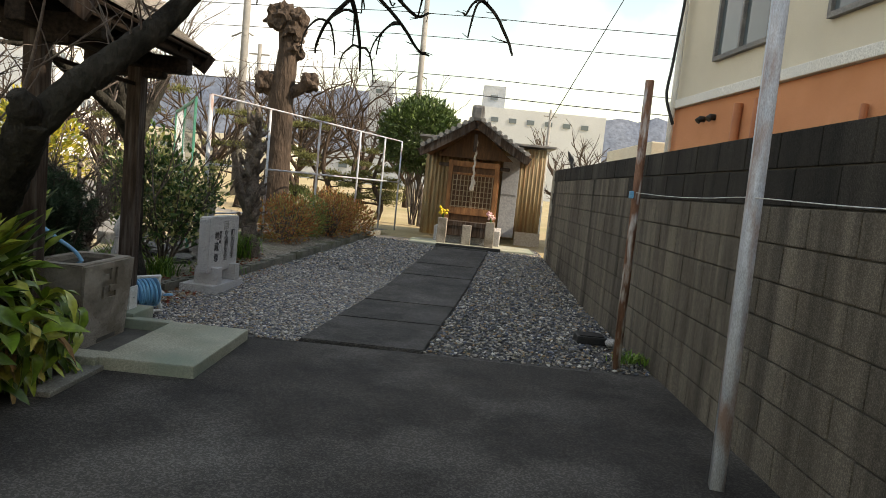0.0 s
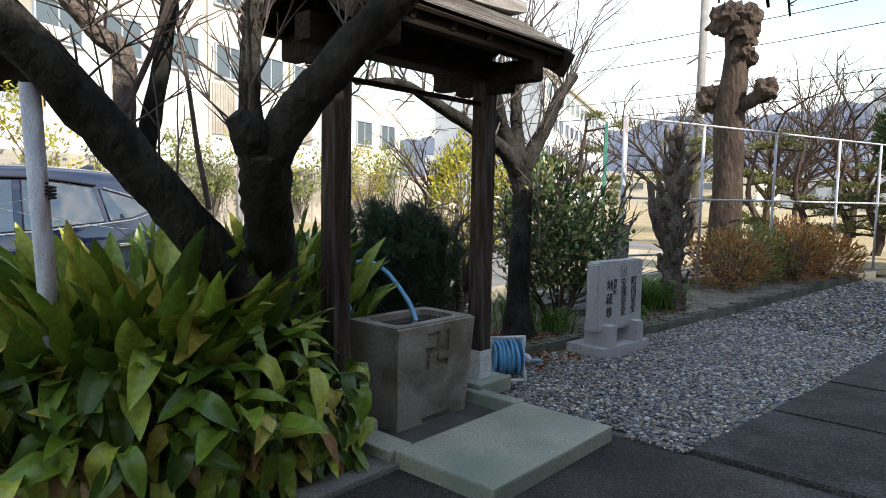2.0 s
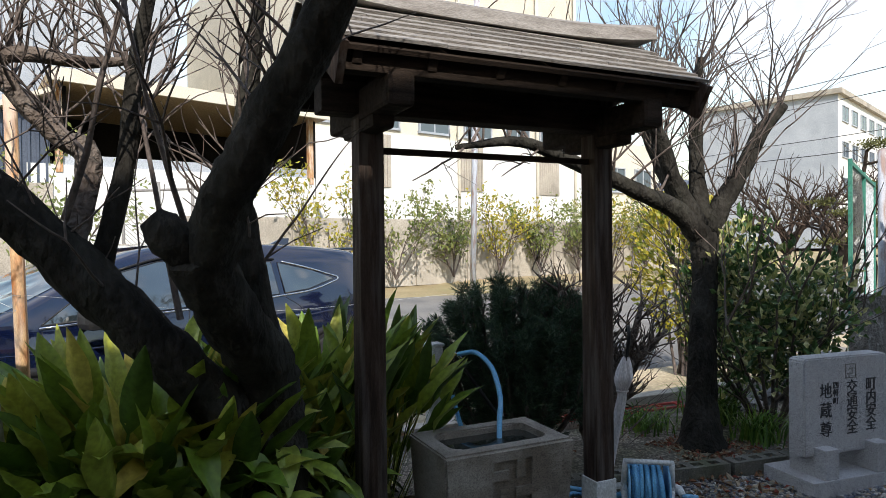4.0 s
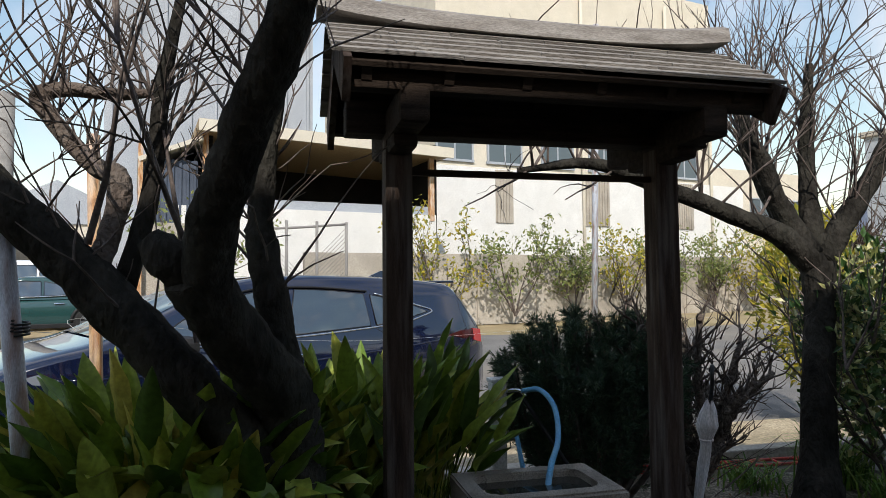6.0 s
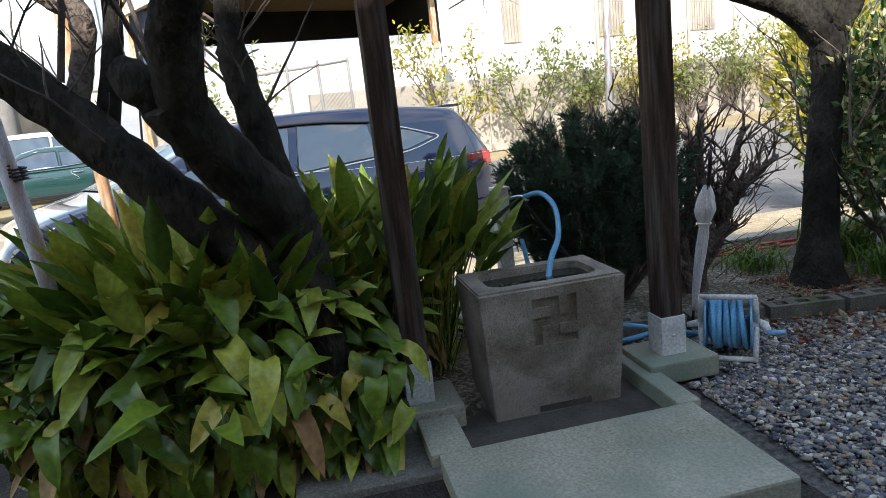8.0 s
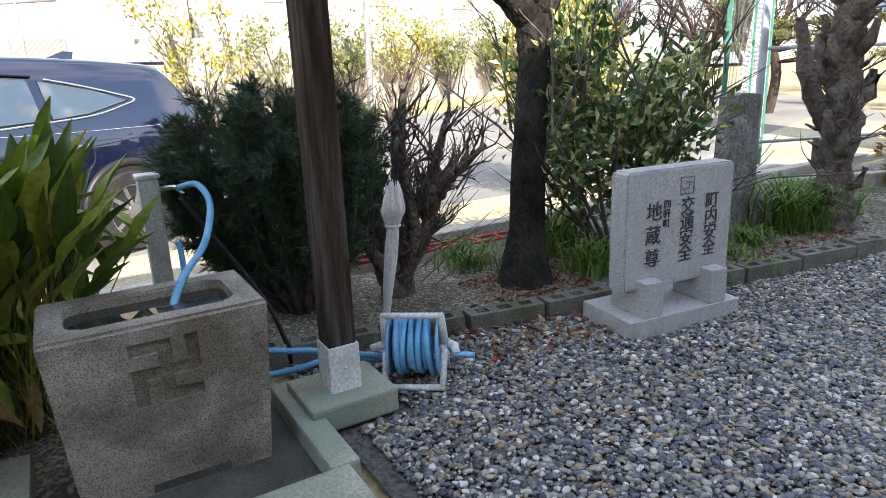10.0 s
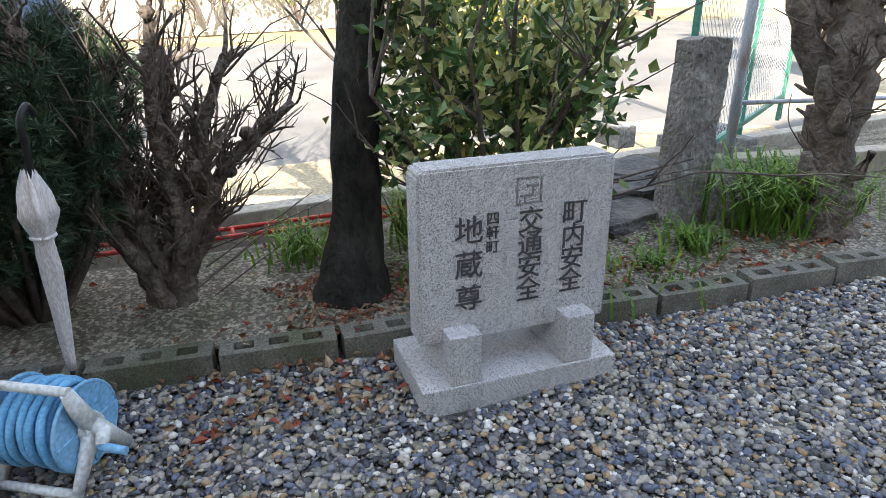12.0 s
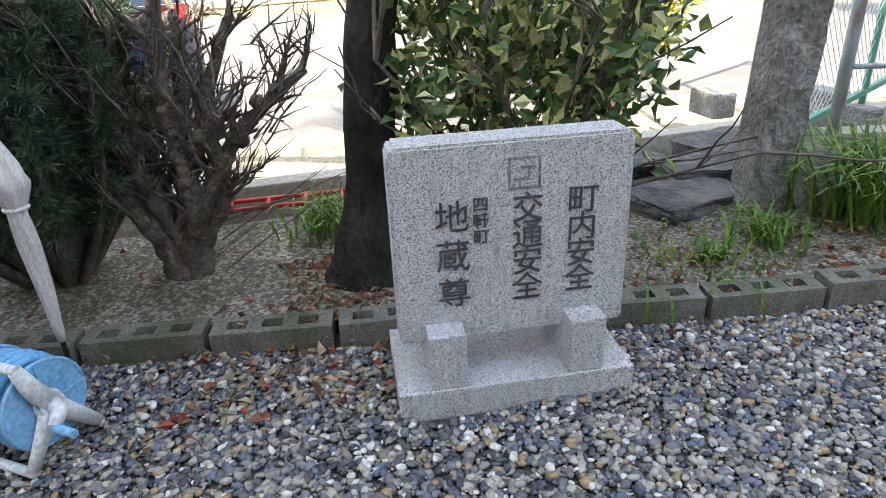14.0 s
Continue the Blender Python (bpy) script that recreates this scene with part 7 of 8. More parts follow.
        for x, hh in ((wheel_x[0], 0), (wheel_x[1], 0)):
            bm = bmesh.new()
            arch = [(x + (wheel_r + 0.06) * math.cos(a), s * (W / 2 * 0.995), wheel_r + (wheel_r + 0.06) * math.sin(a)) for a in [math.pi * k / 14 for k in range(15)]]
            tube(bm, arch, 0.035, 6)
            part("wheel_arch", bm, BLACK, c)
            bm = bmesh.new()
            bmesh.ops.create_cone(bm, segments=28, radius1=wheel_r + 0.05, radius2=wheel_r + 0.05, depth=0.02, cap_ends=True, matrix=pose(x, s * W / 2 * 0.99, wheel_r, 90, 0, 0))
            part("wheel_well", bm, BLACK, c)
        bm = bmesh.new()
        box(bm, (0, s * W / 2 * 0.985, sill + 0.02), (L * 0.52, 0.04, 0.10), bevel=0.015)
        part("side_sill", bm, BLACK, c)
        bm = bmesh.new()
        box(bm, (-L / 2 + 0.30, s * W / 2 * 0.87, belt * 0.96), (0.30, 0.10, 0.07), Matrix.Translation((-L / 2 + 0.3, s * W / 2 * 0.87, 0)) @ Matrix.Rotation(s * radians(13), 4, "Z") @ Matrix.Translation((L / 2 - 0.3, -s * W / 2 * 0.87, 0)), bevel=0.03)
        part("tail_lamp", bm, LAMP_RED, c)
        bm = bmesh.new()
        box(bm, (L / 2 - 0.30, s * W / 2 * 0.84, belt * 0.70 * nose), (0.40, 0.10, 0.075), Matrix.Translation((L / 2 - 0.3, s * W / 2 * 0.84, 0)) @ Matrix.Rotation(s * radians(-24), 4, "Z") @ Matrix.Translation((-L / 2 + 0.3, -s * W / 2 * 0.84, 0)), bevel=0.03)
        part("head_lamp", bm, LAMP_CLEAR, c)
        if mirror:
            bm = bmesh.new()
            box(bm, (0.98, s * (W / 2 + 0.11), belt * 1.03), (0.12, 0.22, 0.15), bevel=0.04)
            part("wing_mirror", bm, BLACK, c)
        for x in wheel_x:
            wheel(c, x, s * (W / 2 - 0.075), wheel_r)
    bm = bmesh.new()
    box(bm, (-L / 2 + 0.03, 0, 0.42), (0.10, W * 0.72, 0.26), bevel=0.04)
    part("rear_bumper", bm, BLACK, c)
    return c


def crossover(name, label, m, paint):
    """A raked five-door crossover as one skin of sections, x forward, y to its left."""
    c = thing(name, label, "car", m)
    ROOF = ((-2.52, 0.86), (-2.49, 1.02), (-2.43, 1.14), (-2.30, 1.28), (-2.17, 1.45), (-2.08, 1.585), (-1.98, 1.615), (-1.5, 1.66), (-0.9, 1.69), (-0.3, 1.70), (0.2, 1.685), (0.5, 1.64), (0.8, 1.54), (1.15, 1.375), (1.45, 1.235),
            (1.62, 1.17), (1.8, 1.14), (2.05, 1.08), (2.25, 0.99), (2.38, 0.87), (2.46, 0.70))
    PLAN = ((-2.52, 0.70), (-2.42, 0.79), (-2.2, 0.87), (-1.9, 0.915), (-1.4, 0.93), (1.5, 0.92), (1.9, 0.88), (2.2, 0.79), (2.38, 0.66), (2.46, 0.52))
    SHAPE = ((0.20, 0.94), (0.34, 0.985), (0.60, 1.0), (0.72, 0.985), (0.86, 0.990), (0.97, 0.975), (1.10, 0.945))

    def curve(tab, x, soft=0.05):
        xs, zs = [p[0] for p in tab], [p[1] for p in tab]
        return sum(float(np.interp(x + d, xs, zs)) for d in (-soft, 0.0, soft)) / 3

    def flank(x, z):
        """Half width of the skin at a height."""
        w = curve(PLAN, x)
        y = w * float(np.interp(z, [p[0] for p in SHAPE], [p[1] for p in SHAPE]))
        return y - 0.36 * max(0.0, z - 1.10)

    heights = (0.34, 0.48, 0.60, 0.72, 0.86, 0.97, 1.10, 1.26, 1.44)
    secs = []
    for x in [-2.52 + 4.98 * (0.5 - 0.5 * math.cos(math.pi * k / 58)) for k in range(59)]:
        top = curve(ROOF, x)
        low = 0.20 + 0.20 * max(0.0, abs(x + 0.03) - 2.0) / 0.5
        edge = top - 0.06
        zs = [low] + [min(h, edge - 0.012 * (len(heights) - i)) for i, h in enumerate(heights)] + [edge]
        half = [(flank(x, z), z) for z in zs]
        ye = half[-1][0]
        half += [(ye * 0.94, top - 0.024), (ye * 0.72, top - 0.008), (ye * 0.36, top - 0.001)]
        secs.append([(x, y, z) for y, z in half] + [(x, 0.0, top)] + [(x, -y, z) for y, z in reversed(half)])
    bm = bmesh.new()
    loft(bm, secs)
    part("body", bm, paint, c)

    def on(x, z, s, out):
        return (x, s * (flank(x, z) + out), z)

    def plate(pn, outline, s, mat, out=0.006, thick=0.02, label=""):
        """A panel let into the flank."""
        bm = bmesh.new()
        f = bm.faces.new([bm.verts.new(on(x, z, s, out)) for x, z in outline])
        g = bmesh.ops.extrude_face_region(bm, geom=[f])
        for v in g["geom"]:
            if isinstance(v, bmesh.types.BMVert):
                v.co.y -= s * thick
        return part(pn, bm, mat, c, label)

    def seam(pn, pts, s, r, mat, out=0.002):
        bm = bmesh.new()
        tube(bm, [on(x, z, s, out) for x, z in smooth_line_2d(pts)], r, 6)
        part(pn, bm, mat, c)

    def smooth_line_2d(pts):
        return [(p.x, p.y) for p in smooth_line([(x, z, 0) for x, z in pts], 4)]

    glass = (((1.30, 1.105), (0.14, 1.14), (0.02, 1.55), (0.34, 1.535), (0.66, 1.46), (0.98, 1.315)),
             ((0.05, 1.145), (-0.84, 1.185), (-0.82, 1.50), (-0.45, 1.54), (-0.07, 1.555)),
             ((-0.91, 1.19), (-1.22, 1.212), (-1.60, 1.30), (-1.32, 1.40), (-0.90, 1.49)))
    for s in (-1, 1):
        for o in glass:
            plate("side_window", o, s, GLASS)
            bm = bmesh.new()
            tube(bm, [on(x, z, s, 0.004) for x, z in list(o) + [o[0]]], 0.0055, 6)
            part("window_seal", bm, BLACK, c)
        seam("belt_trim", ((1.32, 1.085), (0.6, 1.108), (-0.2, 1.135), (-0.9, 1.172), (-1.25, 1.198), (-1.52, 1.255), (-1.67, 1.305), (-1.50, 1.362), (-1.22, 1.44), (-0.95, 1.50)), s, 0.0095, CHROME, 0.006)
        seam("visor_trim", ((-0.86, 1.525), (-0.4, 1.565), (0.0, 1.575), (0.34, 1.56), (0.68, 1.48)), s, 0.010, BLACK, 0.012)
        for pts in (((0.14, 1.12), (0.17, 0.9), (0.16, 0.6), (0.12, 0.34)), ((-0.88, 1.17), (-1.10, 1.02), (-1.16, 0.86), (-1.02, 0.66), (-0.93, 0.40)), ((1.30, 1.06), (1.28, 0.8), (1.16, 0.5), (1.10, 0.34)), ((-2.1, 1.47), (-2.28, 1.20), (-2.34, 1.10))):
            seam("panel_gap", pts, s, 0.0045, BLACK, -0.001)
        seam("shoulder_crease", ((1.9, 0.93), (1.0, 0.90), (0.0, 0.905), (-1.0, 0.945), (-1.8, 1.0)), s, 0.007, paint, 0.0)
        plate("fuel_flap", [(-1.50 + 0.085 * math.cos(a), 0.96 + 0.075 * math.sin(a)) for a in [6.2832 * k / 16 for k in range(16)]], s, paint, 0.003, 0.008)
        plate("tail_lamp", ((-1.82, 1.035), (-2.10, 0.985), (-2.26, 0.99), (-2.26, 1.075), (-2.05, 1.075)), s, LAMP_DARK, 0.012, 0.03, "dark smoked lamp corner")
        plate("tail_lamp", ((-2.26, 0.955), (-2.44, 0.915), (-2.46, 1.06), (-2.26, 1.085)), s, LAMP_RED, 0.014, 0.03, "red tail lamp glass")
        plate("head_lamp", ((1.92, 0.92), (2.36, 0.80), (2.30, 0.90), (1.98, 0.985)), s, LAMP_CLEAR, 0.012, 0.03)
        for xx in (0.02, -1.03):
            bm = bmesh.new()
            box(bm, (xx, s * (flank(xx, 0.965) + 0.022), 0.965), (0.21, 0.022, 0.028), bevel=0.009)
            part("door_handle", bm, CHROME, c)
        for x in (1.44, -1.42):
            bm = bmesh.new()
            arch = [(x + 0.43 * math.cos(a), s * (flank(x, 0.5) - 0.004), 0.36 + 0.43 * math.sin(a)) for a in [math.pi * k / 18 for k in range(19)]]
            tube(bm, arch, 0.036, 8)
            part("wheel_arch", bm, BLACK, c)
            bm = bmesh.new()
            bmesh.ops.create_cone(bm, segments=32, radius1=0.42, radius2=0.42, depth=0.02, cap_ends=True, matrix=pose(x, s * (flank(x, 0.5) - 0.002), 0.36, 90, 0, 0))
            part("wheel_well", bm, BLACK, c)
            wheel(c, x, s * (flank(x, 0.5) - 0.085), 0.36)
        bm = bmesh.new()
        box(bm, (0, s * 0.905, 0.25), (2.0, 0.05, 0.13), bevel=0.018)
        part("side_sill", bm, BLACK, c)
        bm = bmesh.new()
        box(bm, (1.02, s * 1.03, 1.13), (0.15, 0.22, 0.15), bevel=0.05)
        box(bm, (1.0, s * 0.93, 1.10), (0.06, 0.12, 0.04), bevel=0.012)
        part("wing_mirror", bm, BLACK, c)
    for pn, xs in (("windscreen", (0.86, 1.0, 1.15, 1.3, 1.45, 1.56)), ("rear_window", (-2.30, -2.24, -2.17, -2.12))):
        bm = bmesh.new()
        loft(bm, [[(x, k * 0.84 * (flank(x, curve(ROOF, x) - 0.06)), curve(ROOF, x) + 0.012 - 0.024 * abs(k) ** 4) for k in (-1, -0.6, -0.2, 0.2, 0.6, 1)] for x in xs], True, False)
        part(pn, bm, GLASS, c)
    bm = bmesh.new()
    box(bm, (-2.06, 0, 1.61), (0.26, 1.16, 0.035), bevel=0.014)
    part("spoiler", bm, paint, c)
    bm = bmesh.new()
    box(bm, (-2.42, 0, 0.42), (0.20, 1.30, 0.30), bevel=0.06)
    part("rear_bumper", bm, BLACK, c)
    bm = bmesh.new()
    v = [bm.verts.new(p) for p in ((-1.34, -0.02, 1.66), (-1.34, 0.02, 1.66), (-1.62, 0.02, 1.65), (-1.62, -0.02, 1.65), (-1.56, 0.0, 1.745), (-1.66, 0.0, 1.74))]
    for q in ((0, 1, 4), (1, 2, 5, 4), (2, 3, 5), (3, 0, 4, 5), (3, 2, 1, 0)):
        bm.faces.new([v[i] for i in q])
    part("roof_fin", bm, paint, c)
    return c


crossover("parked_suv", "glossy dark navy crossover parked behind the clump", Matrix.Translation((-7.42, 4.32, -0.21)) @ Matrix.Rotation(radians(-62.4), 4, "Z"), NAVY)
sed_pts = [(1.15, 0.84), (0.75, 1.05), (0.35, 1.24), (0.0, 1.31), (-0.45, 1.31), (-0.85, 1.24), (-1.25, 1.08), (-1.65, 0.86)]
SED_WIN = [((0.85, 0.87), (-0.30, 0.89), (-0.30, 1.21), (0.05, 1.22), (0.40, 1.12)), ((-0.36, 0.89), (-1.10, 0.93), (-0.85, 1.10), (-0.36, 1.21))]
car("parked_coupe", "dark green two-door car parked across the lot", Matrix.Translation((-17.0, -1.1, 0.26)) @ Matrix.Rotation(radians(-72), 4, "Z"), TEAL, 4.5, 1.31, 1.72, 0.84, sed_pts, wheel_r=0.31, wheel_x=(1.32, -1.25), windows=SED_WIN)
van_pts = [(1.75, 0.98), (1.40, 1.30), (1.05, 1.62), (0.5, 1.74), (-0.4, 1.76), (-1.2, 1.74), (-1.8, 1.64), (-2.1, 1.3), (-2.2, 0.98)]
VAN_WIN = [((1.35, 1.02), (0.35, 1.04), (0.35, 1.60), (0.90, 1.50)), ((0.27, 1.04), (-0.75, 1.06), (-0.75, 1.62), (0.27, 1.61)), ((-0.83, 1.06), (-1.85, 1.10), (-1.70, 1.50), (-0.83, 1.61))]
car("parked_van", "white people carrier parked across the lot", Matrix.Translation((-20.9, -3.0, 0.31)) @ Matrix.Rotation(radians(-72), 4, "Z"), CARWHITE, 4.6, 1.76, 1.74, 0.98, van_pts, wheel_r=0.32, windows=VAN_WIN)

# ---- factory, open shed and walls beyond the car park ----
FM = Matrix.Translation(FO) @ Matrix(((FU.x, -FN.x, 0, 0), (FU.y, -FN.y, 0, 0), (0, 0, 1, 0), (0, 0, 0, 1)))   # x along, y away, z up
fact = thing("factory", "large white and cream factory building with rows of windows", "building", FM)
bm = bmesh.new()
box(bm, (5.5, 8.0, 3.0), (16.6, 16.0, 5.7))
part("lower_wall", bm, WHITE, fact)
bm = bmesh.new()
box(bm, (4.6, 8.1, 10.2), (14.6, 16.0, 8.9))
part("upper_wall", bm, CREAM, fact)
bm = bmesh.new()
box(bm, (17.5, 9.0, 3.6), (8.0, 14.0, 7.2))
part("side_wing", bm, CREAM, fact)


def window_unit(parent, x, z, w, h, y=-0.02, panes=2):
    wn_ = thing("window", "", "")
    wn_.parent = parent
    bm = bmesh.new()
    for dx, dz, sx, sz in ((0, h / 2, w + 0.1, 0.07), (0, -h / 2, w + 0.14, 0.09), (w / 2, 0, 0.07, h), (-w / 2, 0, 0.07, h)):
        box(bm, (x + dx, y - 0.02, z + dz), (sx, 0.12, sz))
    for k in range(1, panes):
        box(bm, (x - w / 2 + w * k / panes, y - 0.02, z), (0.06, 0.08, h))
    part("frame", bm, GREY_WALL, wn_)
    bm = bmesh.new()
    box(bm, (x, y, z), (w, 0.06, h))
    part("pane", bm, PANE, wn_)


for i, u in enumerate((-1.95, 0.3, 2.87, 5.3, 7.7, 10.0)):
    window_unit(fact, u, 6.75, 1.55, 1.35, 0.08)
for u in (-1.95, 0.3, 2.87, 5.3, 7.7, 10.0):
    window_unit(fact, u, 9.8, 1.55, 1.5, 0.08)
for u in (12.6, 15.0, 17.5, 20.0):
    window_unit(fact, u, 5.0, 1.5, 1.4, 1.97)
for u, w in ((0.22, 0.8), (4.85, 1.3), (9.7, 1.5)):
    bm = bmesh.new()
    V = []
    box(bm, (u, -0.02, 4.75), (w, 0.05, 2.1))
    panel = part("ribbed_panel", bm, CONC_FAR, fact)
    for k in range(int(w / 0.14)):
        bm = bmesh.new()
        box(bm, (u - w / 2 + 0.07 + k * 0.14, -0.06, 4.75), (0.05, 0.04, 2.1))
        part("rib", bm, CONC_FAR, panel)
for u in (4.1, 8.9, 11.6):
    bm = bmesh.new()
    tube(bm, [(u, -0.08, 0.2), (u, -0.08, 6), (u, -0.08, 14)], 0.07, 8)
    part("downpipe", bm, CREAM, fact)
os_ = thing("open_shed", "open-sided storage shed with shade painted on its inner walls", "shed", FM)
bm = bmesh.new()
box(bm, (-8.1, -2.9, 1.95), (7.8, 0.3, 3.2))
part("white_wall", bm, WHITE, os_)
# inner walls are coloured near-black for the shade under the roof
bm = bmesh.new()
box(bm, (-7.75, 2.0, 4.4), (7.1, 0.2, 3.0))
part("back_wall", bm, SHADE_PAINT, os_)
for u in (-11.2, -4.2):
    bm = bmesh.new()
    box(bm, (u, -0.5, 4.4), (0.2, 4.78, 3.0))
    part("inner_wall", bm, SHADE_PAINT, os_)
bm = bmesh.new()
box(bm, (0, 0, 0), (7.6, 7.0, 0.25), Matrix.Translation((-7.75, -0.3, 5.62)) @ Matrix.Rotation(radians(1.5), 4, "Y"))
part("roof", bm, CORR, os_)
bm = bmesh.new()
box(bm, (0, 0, 0), (7.6, 0.08, 0.32), Matrix.Translation((-7.75, -3.85, 5.56)) @ Matrix.Rotation(radians(1.5), 4, "Y"))
part("fascia", bm, CREAM, os_)
for u in (-4.35, -11.3):
    bm = bmesh.new()
    box(bm, (u, -3.0, 4.5), (0.16, 0.16, 2.3))
    part("post", bm, RUST, os_)
bm = bmesh.new()
box(bm, (-7.75, -2.9, 3.68), (7.0, 0.06, 0.30))
part("low_panel", bm, GREY_WALL, os_)
ps = thing("panelled_store", "dark blue ribbed steel store beside the open shed", "building", FM)
bm = bmesh.new()
box(bm, (-12.25, 0.5, 2.6), (1.5, 7.0, 4.4))
part("wall", bm, SLATE, ps)
for k in range(8):
    bm = bmesh.new()
    box(bm, (-12.9 + k * 0.19, -3.03, 3.9), (0.06, 0.06, 1.8))
    part("rib", bm, SLATE, ps)
bm = bmesh.new()
box(bm, (0, 0, 0), (1.75, 7.6, 0.12), Matrix.Translation((-12.2, 0.4, 5.05)) @ Matrix.Rotation(radians(-24), 4, "Y"))
part("roof", bm, CREAM, ps)
bm = bmesh.new()
box(bm, (-12.25, -3.06, 1.7), (1.6, 0.1, 2.7))
part("base_wall", bm, CONC_FAR, ps)
bm = bmesh.new()
box(bm, (-12.95, -3.3, 3.0), (0.12, 0.12, 4.4))
part("post", bm, RUST, ps)
blue = thing("panelled_tower", "blue-grey panelled plant building", "building", FM)
bm = bmesh.new()
box(bm, (-10.0, 11.0, 7.5), (8.5, 8.0, 15.0))
part("wall", bm, GREY_WALL, blue)
for k in range(9):
    bm = bmesh.new()
    box(bm, (-14.0 + k * 1.0, 6.95, 7.5), (0.12, 0.12, 15.0))
    part("rib", bm, GREY_WALL, blue)
bw = thing("block_boundary_wall", "stained grey concrete wall behind the shrubs", "wall", FM, kind="structure")
bm = bmesh.new()
box(bm, (4.0, -5.0, 1.15), (26.0, 0.2, 2.1))
part("wall_body", bm, CONC_FAR, bw)
for k in range(12):
    bm = bmesh.new()
    box(bm, (-8 + k * 2.1, -5.12, 1.15), (0.07, 0.05, 2.08))
    part("joint_rib", bm, CONC_FAR, bw)
mf = thing("chain_link_fence", "grey chain-link fence along the lot", "fence", FM)
for k in range(4):
    bm = bmesh.new()
    tube(bm, [(-10.6 + k * 0.72, -7.0, 0.4), (-10.6 + k * 0.72, -7.0, 1.7), (-10.6 + k * 0.72, -7.0, 2.85)], 0.035, 8)
    part("post", bm, CONC_POLE, mf)
bm = bmesh.new()
tube(bm, [(-10.6, -7.0, 2.62), (-9.5, -7, 2.70), (-8.44, -7.0, 2.80)], 0.03, 8)
part("rail", bm, CONC_POLE, mf)
bm = bmesh.new()
for k in range(22):
    for s in (-1, 1):
        x0 = -10.6 + k * 0.1
        x1 = min(max(x0 + s * 2.2, -10.6), -8.44)
        tube(bm, [(x0, -7.0, 0.55), (x1, -7.0, 0.55 + abs(x1 - x0))], 0.008, 3, False)
tagged(part("wire_mesh", bm, CONC_POLE, mf), kind="stuff")
bm = bmesh.new()
box(bm, (-9.5, -7.05, 0.75), (2.4, 0.15, 1.5), FM)
solo("fence_base_wall", bm, CONC_FAR, "low concrete base of the chain-link fence", "wall", "structure")
# lamp pole in the dirt strip, gabled hut, tall pole at the left
pole_along("lamp_pole", tuple(fac(-1.8, 8, 0.1)), tuple(fac(-1.56, 8, 8.5)), 0.085, GALV, "slim grey steel lamp pole by the car park")
hut = thing("gabled_hut", "small gabled store with a near-black panel for the shade inside", "building", Matrix.Translation((-34, -5.6, 0.9)) @ Matrix.Rotation(radians(12), 4, "Z"))
bm = bmesh.new()
box(bm, (0, 0, 1.6), (5, 7, 3.2))
part("wall", bm, CREAM, hut)
bm = bmesh.new()
v = [bm.verts.new(p) for p in ((2.6, -3.8, 3.1), (2.6, 3.8, 3.1), (2.6, 0, 5.0), (-2.6, -3.8, 3.1), (-2.6, 3.8, 3.1), (-2.6, 0, 5.0))]
for q in ((0, 1, 2), (5, 4, 3), (0, 2, 5, 3), (2, 1, 4, 5), (1, 0, 3, 4)):
    bm.faces.new([v[i] for i in q])
part("roof", bm, GREY_WALL, hut)
# the wall has no hole: a dark panel stands for the shade inside
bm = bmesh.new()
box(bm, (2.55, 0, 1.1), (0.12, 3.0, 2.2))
part("opening", bm, SHADE_PAINT, hut)
pole_along("tall_post", (-23.25, -4.0, 0.3), (-23.25, -4.0, 7.4), 0.28, CONC_POLE, "thick pale utility post at the lot's far edge")
bm = bmesh.new()
box(bm, (-29.0, -9.6, 2.0), (4.0, 8.0, 3.0))
solo("low_store", bm, CONC_FAR, "low grey store building across the lot", "building")

# ---- apartment block, works, hills, poles and wires in the distance ----
apt = thing("apartment_block", "long white four-storey block with rows of windows", "building", Matrix.Translation((-40.6, 64.7, 0.5)) @ Matrix.Rotation(radians(110), 4, "Z"))
bm = bmesh.new()
box(bm, (24, 6.5, 7.4), (48, 13, 14.8))
part("wall", bm, WHITE, apt)
bm = bmesh.new()
box(bm, (24, 6.5, 15.0), (48.8, 13.8, 0.5))
part("roof_edge", bm, CONC_FAR, apt)
for fl in range(4):
    for k in range(13):
        window_unit(apt, 2.4 + k * 3.6, 2.6 + fl * 3.5, 2.2, 1.5, -0.03)
# thin blue-grey sheet over the white end, its shade given by colour
bm = bmesh.new()
box(bm, (-0.03, 6.5, 7.4), (0.06, 13.0, 14.8))
part("end_wall", bm, GREY_WALL, apt, "blue-grey sheet that paints shade on the white end wall")
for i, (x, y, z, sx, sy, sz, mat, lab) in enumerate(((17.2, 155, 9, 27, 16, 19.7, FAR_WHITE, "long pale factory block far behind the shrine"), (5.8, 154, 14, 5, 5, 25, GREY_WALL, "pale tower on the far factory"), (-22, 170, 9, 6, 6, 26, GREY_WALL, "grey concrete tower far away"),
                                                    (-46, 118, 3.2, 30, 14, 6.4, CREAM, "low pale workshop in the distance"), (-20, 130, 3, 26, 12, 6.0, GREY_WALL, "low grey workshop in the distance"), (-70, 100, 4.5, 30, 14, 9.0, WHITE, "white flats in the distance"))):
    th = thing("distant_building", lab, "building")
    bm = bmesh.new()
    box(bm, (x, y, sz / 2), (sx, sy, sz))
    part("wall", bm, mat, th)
    for k in range(int(sx / 4)):
        bm = bmesh.new()
        box(bm, (x - sx / 2 + 2.5 + k * 4, y - sy / 2, sz - 2.6), (1.6, 0.3, 1.0))
        part("window", bm, PANE, th)

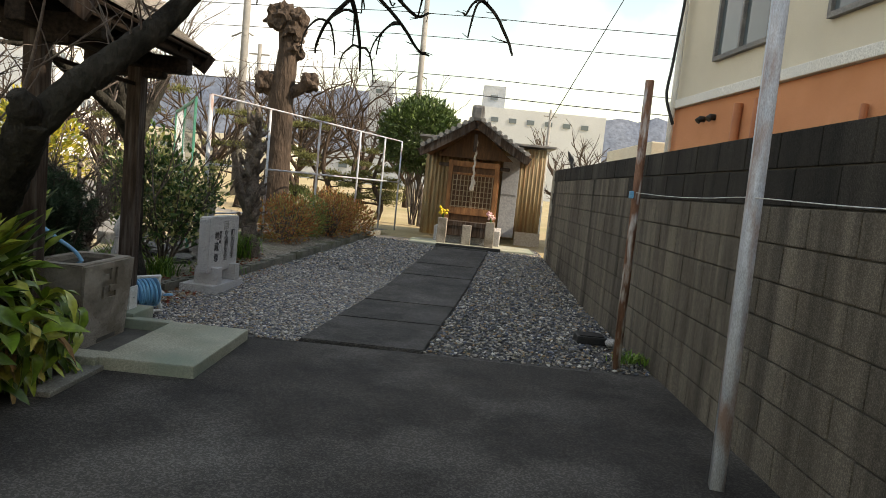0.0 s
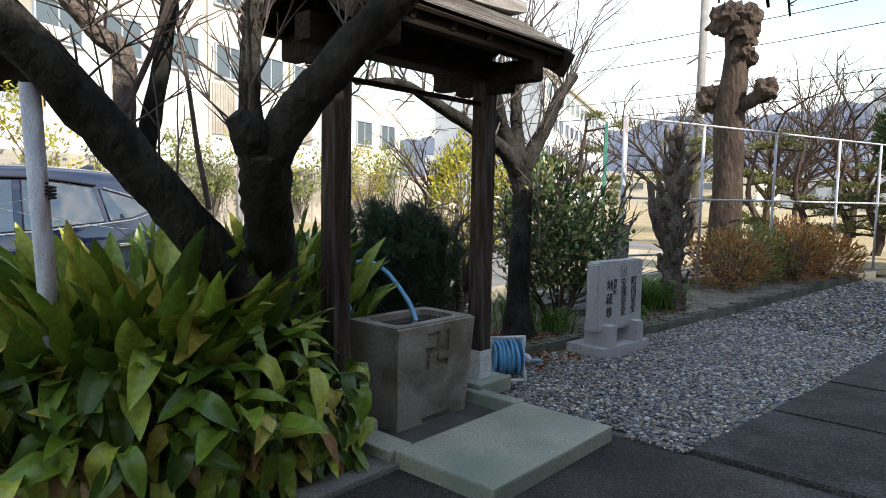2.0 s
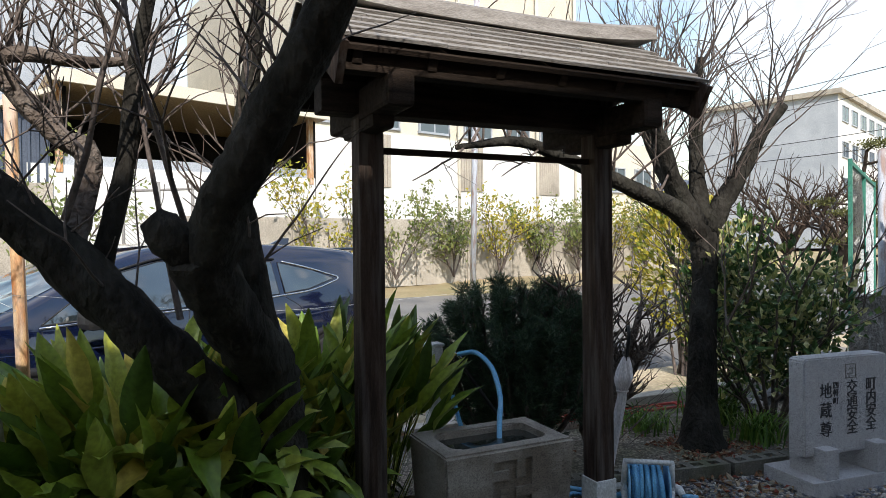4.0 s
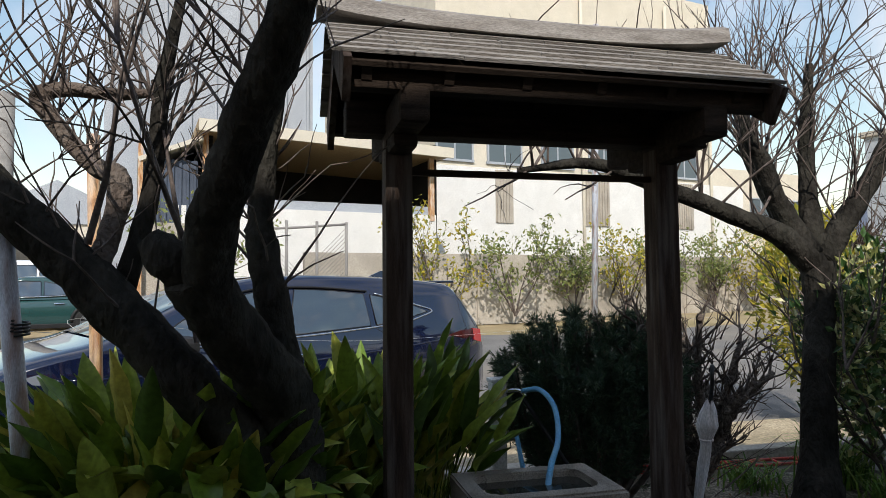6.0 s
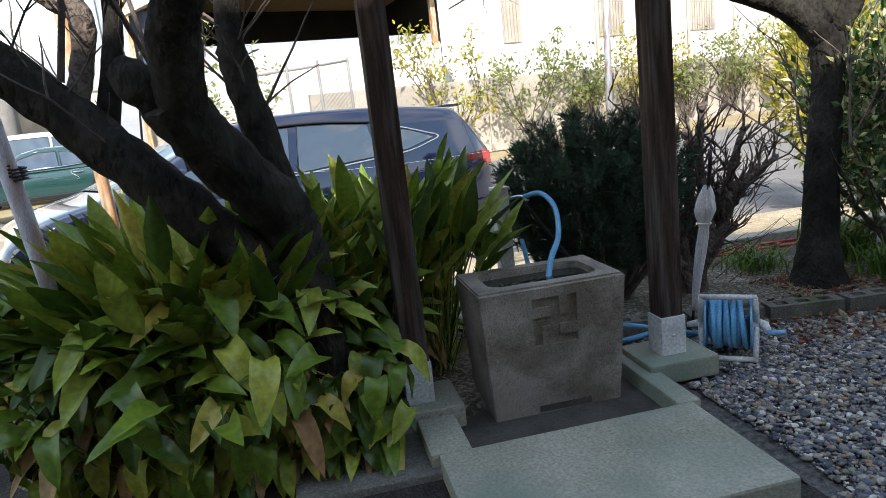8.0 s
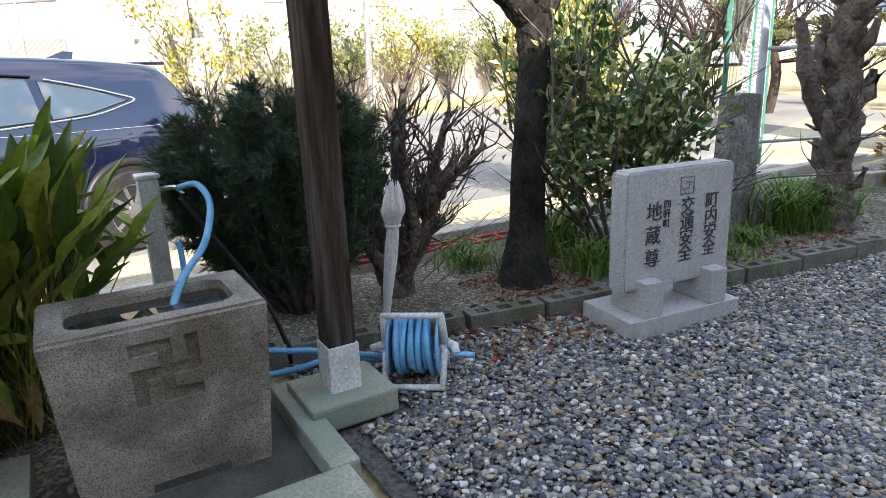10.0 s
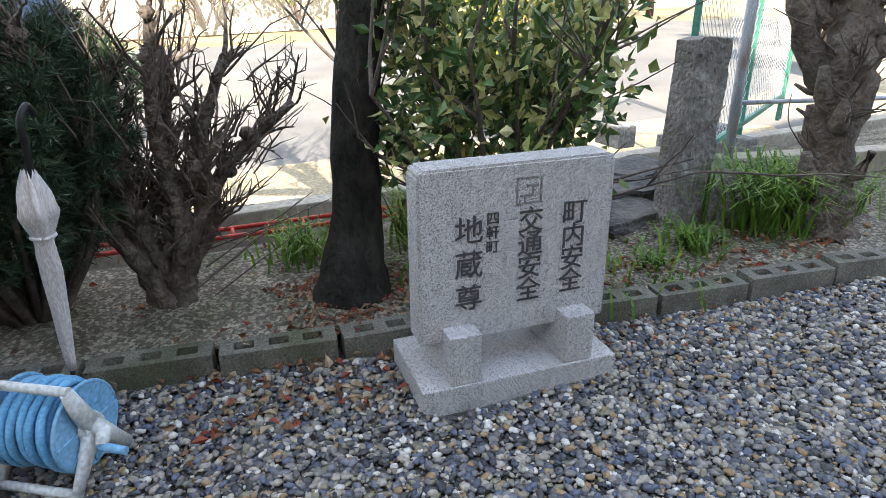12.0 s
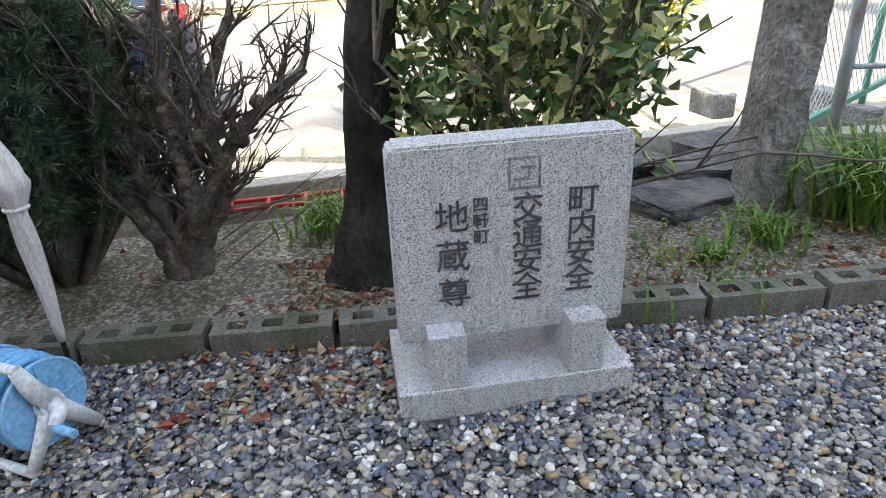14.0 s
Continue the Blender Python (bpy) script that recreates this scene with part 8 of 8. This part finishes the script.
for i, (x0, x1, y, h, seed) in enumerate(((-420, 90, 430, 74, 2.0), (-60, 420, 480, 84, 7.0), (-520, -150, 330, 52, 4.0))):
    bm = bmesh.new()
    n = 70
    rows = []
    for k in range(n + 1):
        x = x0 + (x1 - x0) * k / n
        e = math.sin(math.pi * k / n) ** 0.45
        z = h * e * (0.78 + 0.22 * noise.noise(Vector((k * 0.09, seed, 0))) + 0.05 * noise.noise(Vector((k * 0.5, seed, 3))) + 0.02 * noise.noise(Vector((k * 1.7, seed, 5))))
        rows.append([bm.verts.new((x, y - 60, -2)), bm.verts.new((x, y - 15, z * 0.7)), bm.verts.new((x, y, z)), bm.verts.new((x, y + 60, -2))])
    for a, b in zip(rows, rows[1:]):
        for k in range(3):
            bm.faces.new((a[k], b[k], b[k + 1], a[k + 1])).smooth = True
    solo("hill", bm, HILL, "wooded hill on the horizon with blue haze painted into its colour", "hill", "structure")

upoles = []
for x, y, h in ((-2.85, 31.5, 10.5), (-9.0, 25.6, 10.0), (-13.0, 40.0, 8.5), (7.0, 60.0, 9.0), (2.3, 24.0, 3.9)):
    th = thing("utility_pole", "grey concrete utility pole with insulators", "pole", group="utility poles")
    bm = bmesh.new()
    tube(bm, [(x, y, -0.1), (x, y, h / 2), (x, y, h)], [0.16, 0.14, 0.11] if h > 4 else [0.05, 0.045, 0.04], 10)
    part("shaft", bm, CONC_POLE, th)
    if h > 4:
        bm = bmesh.new()
        tube(bm, [(x - 0.5, y, 6.0), (x, y, 6.25), (x + 0.3, y, 6.1)], 0.03, 6)
        box(bm, (x, y, h - 0.6), (1.2, 0.08, 0.08))
        part("bracket", bm, CONC_POLE, th)
for i, (z, r, y) in enumerate(((9.4, 0.020, 31), (7.4, 0.020, 31), (6.5, 0.024, 31), (10.6, 0.022, 31))):
    bm = bmesh.new()
    pts = []
    for k in range(25):
        x = -60 + k * 5
        sag = 0.35 * (((x + 2.85) / 30.0) % 1.0 - 0.5) ** 2 * 4
        pts.append((x, y + 6.0 - 0.10 * x, z - 0.35 + sag))
    tube(bm, pts, r, 4)
    solo("overhead_cable", bm, WIRE, "dark overhead cable strung across the sky", "cable", group="overhead cables")
bm = bmesh.new()
tube(bm, [(2.3, 24.0, 3.9), (3.2, 21.0, 6.3), (4.3, 17.5, 9.2)], 0.012, 4)
solo("stay_wire", bm, WIRE, "thin diagonal stay wire", "cable")
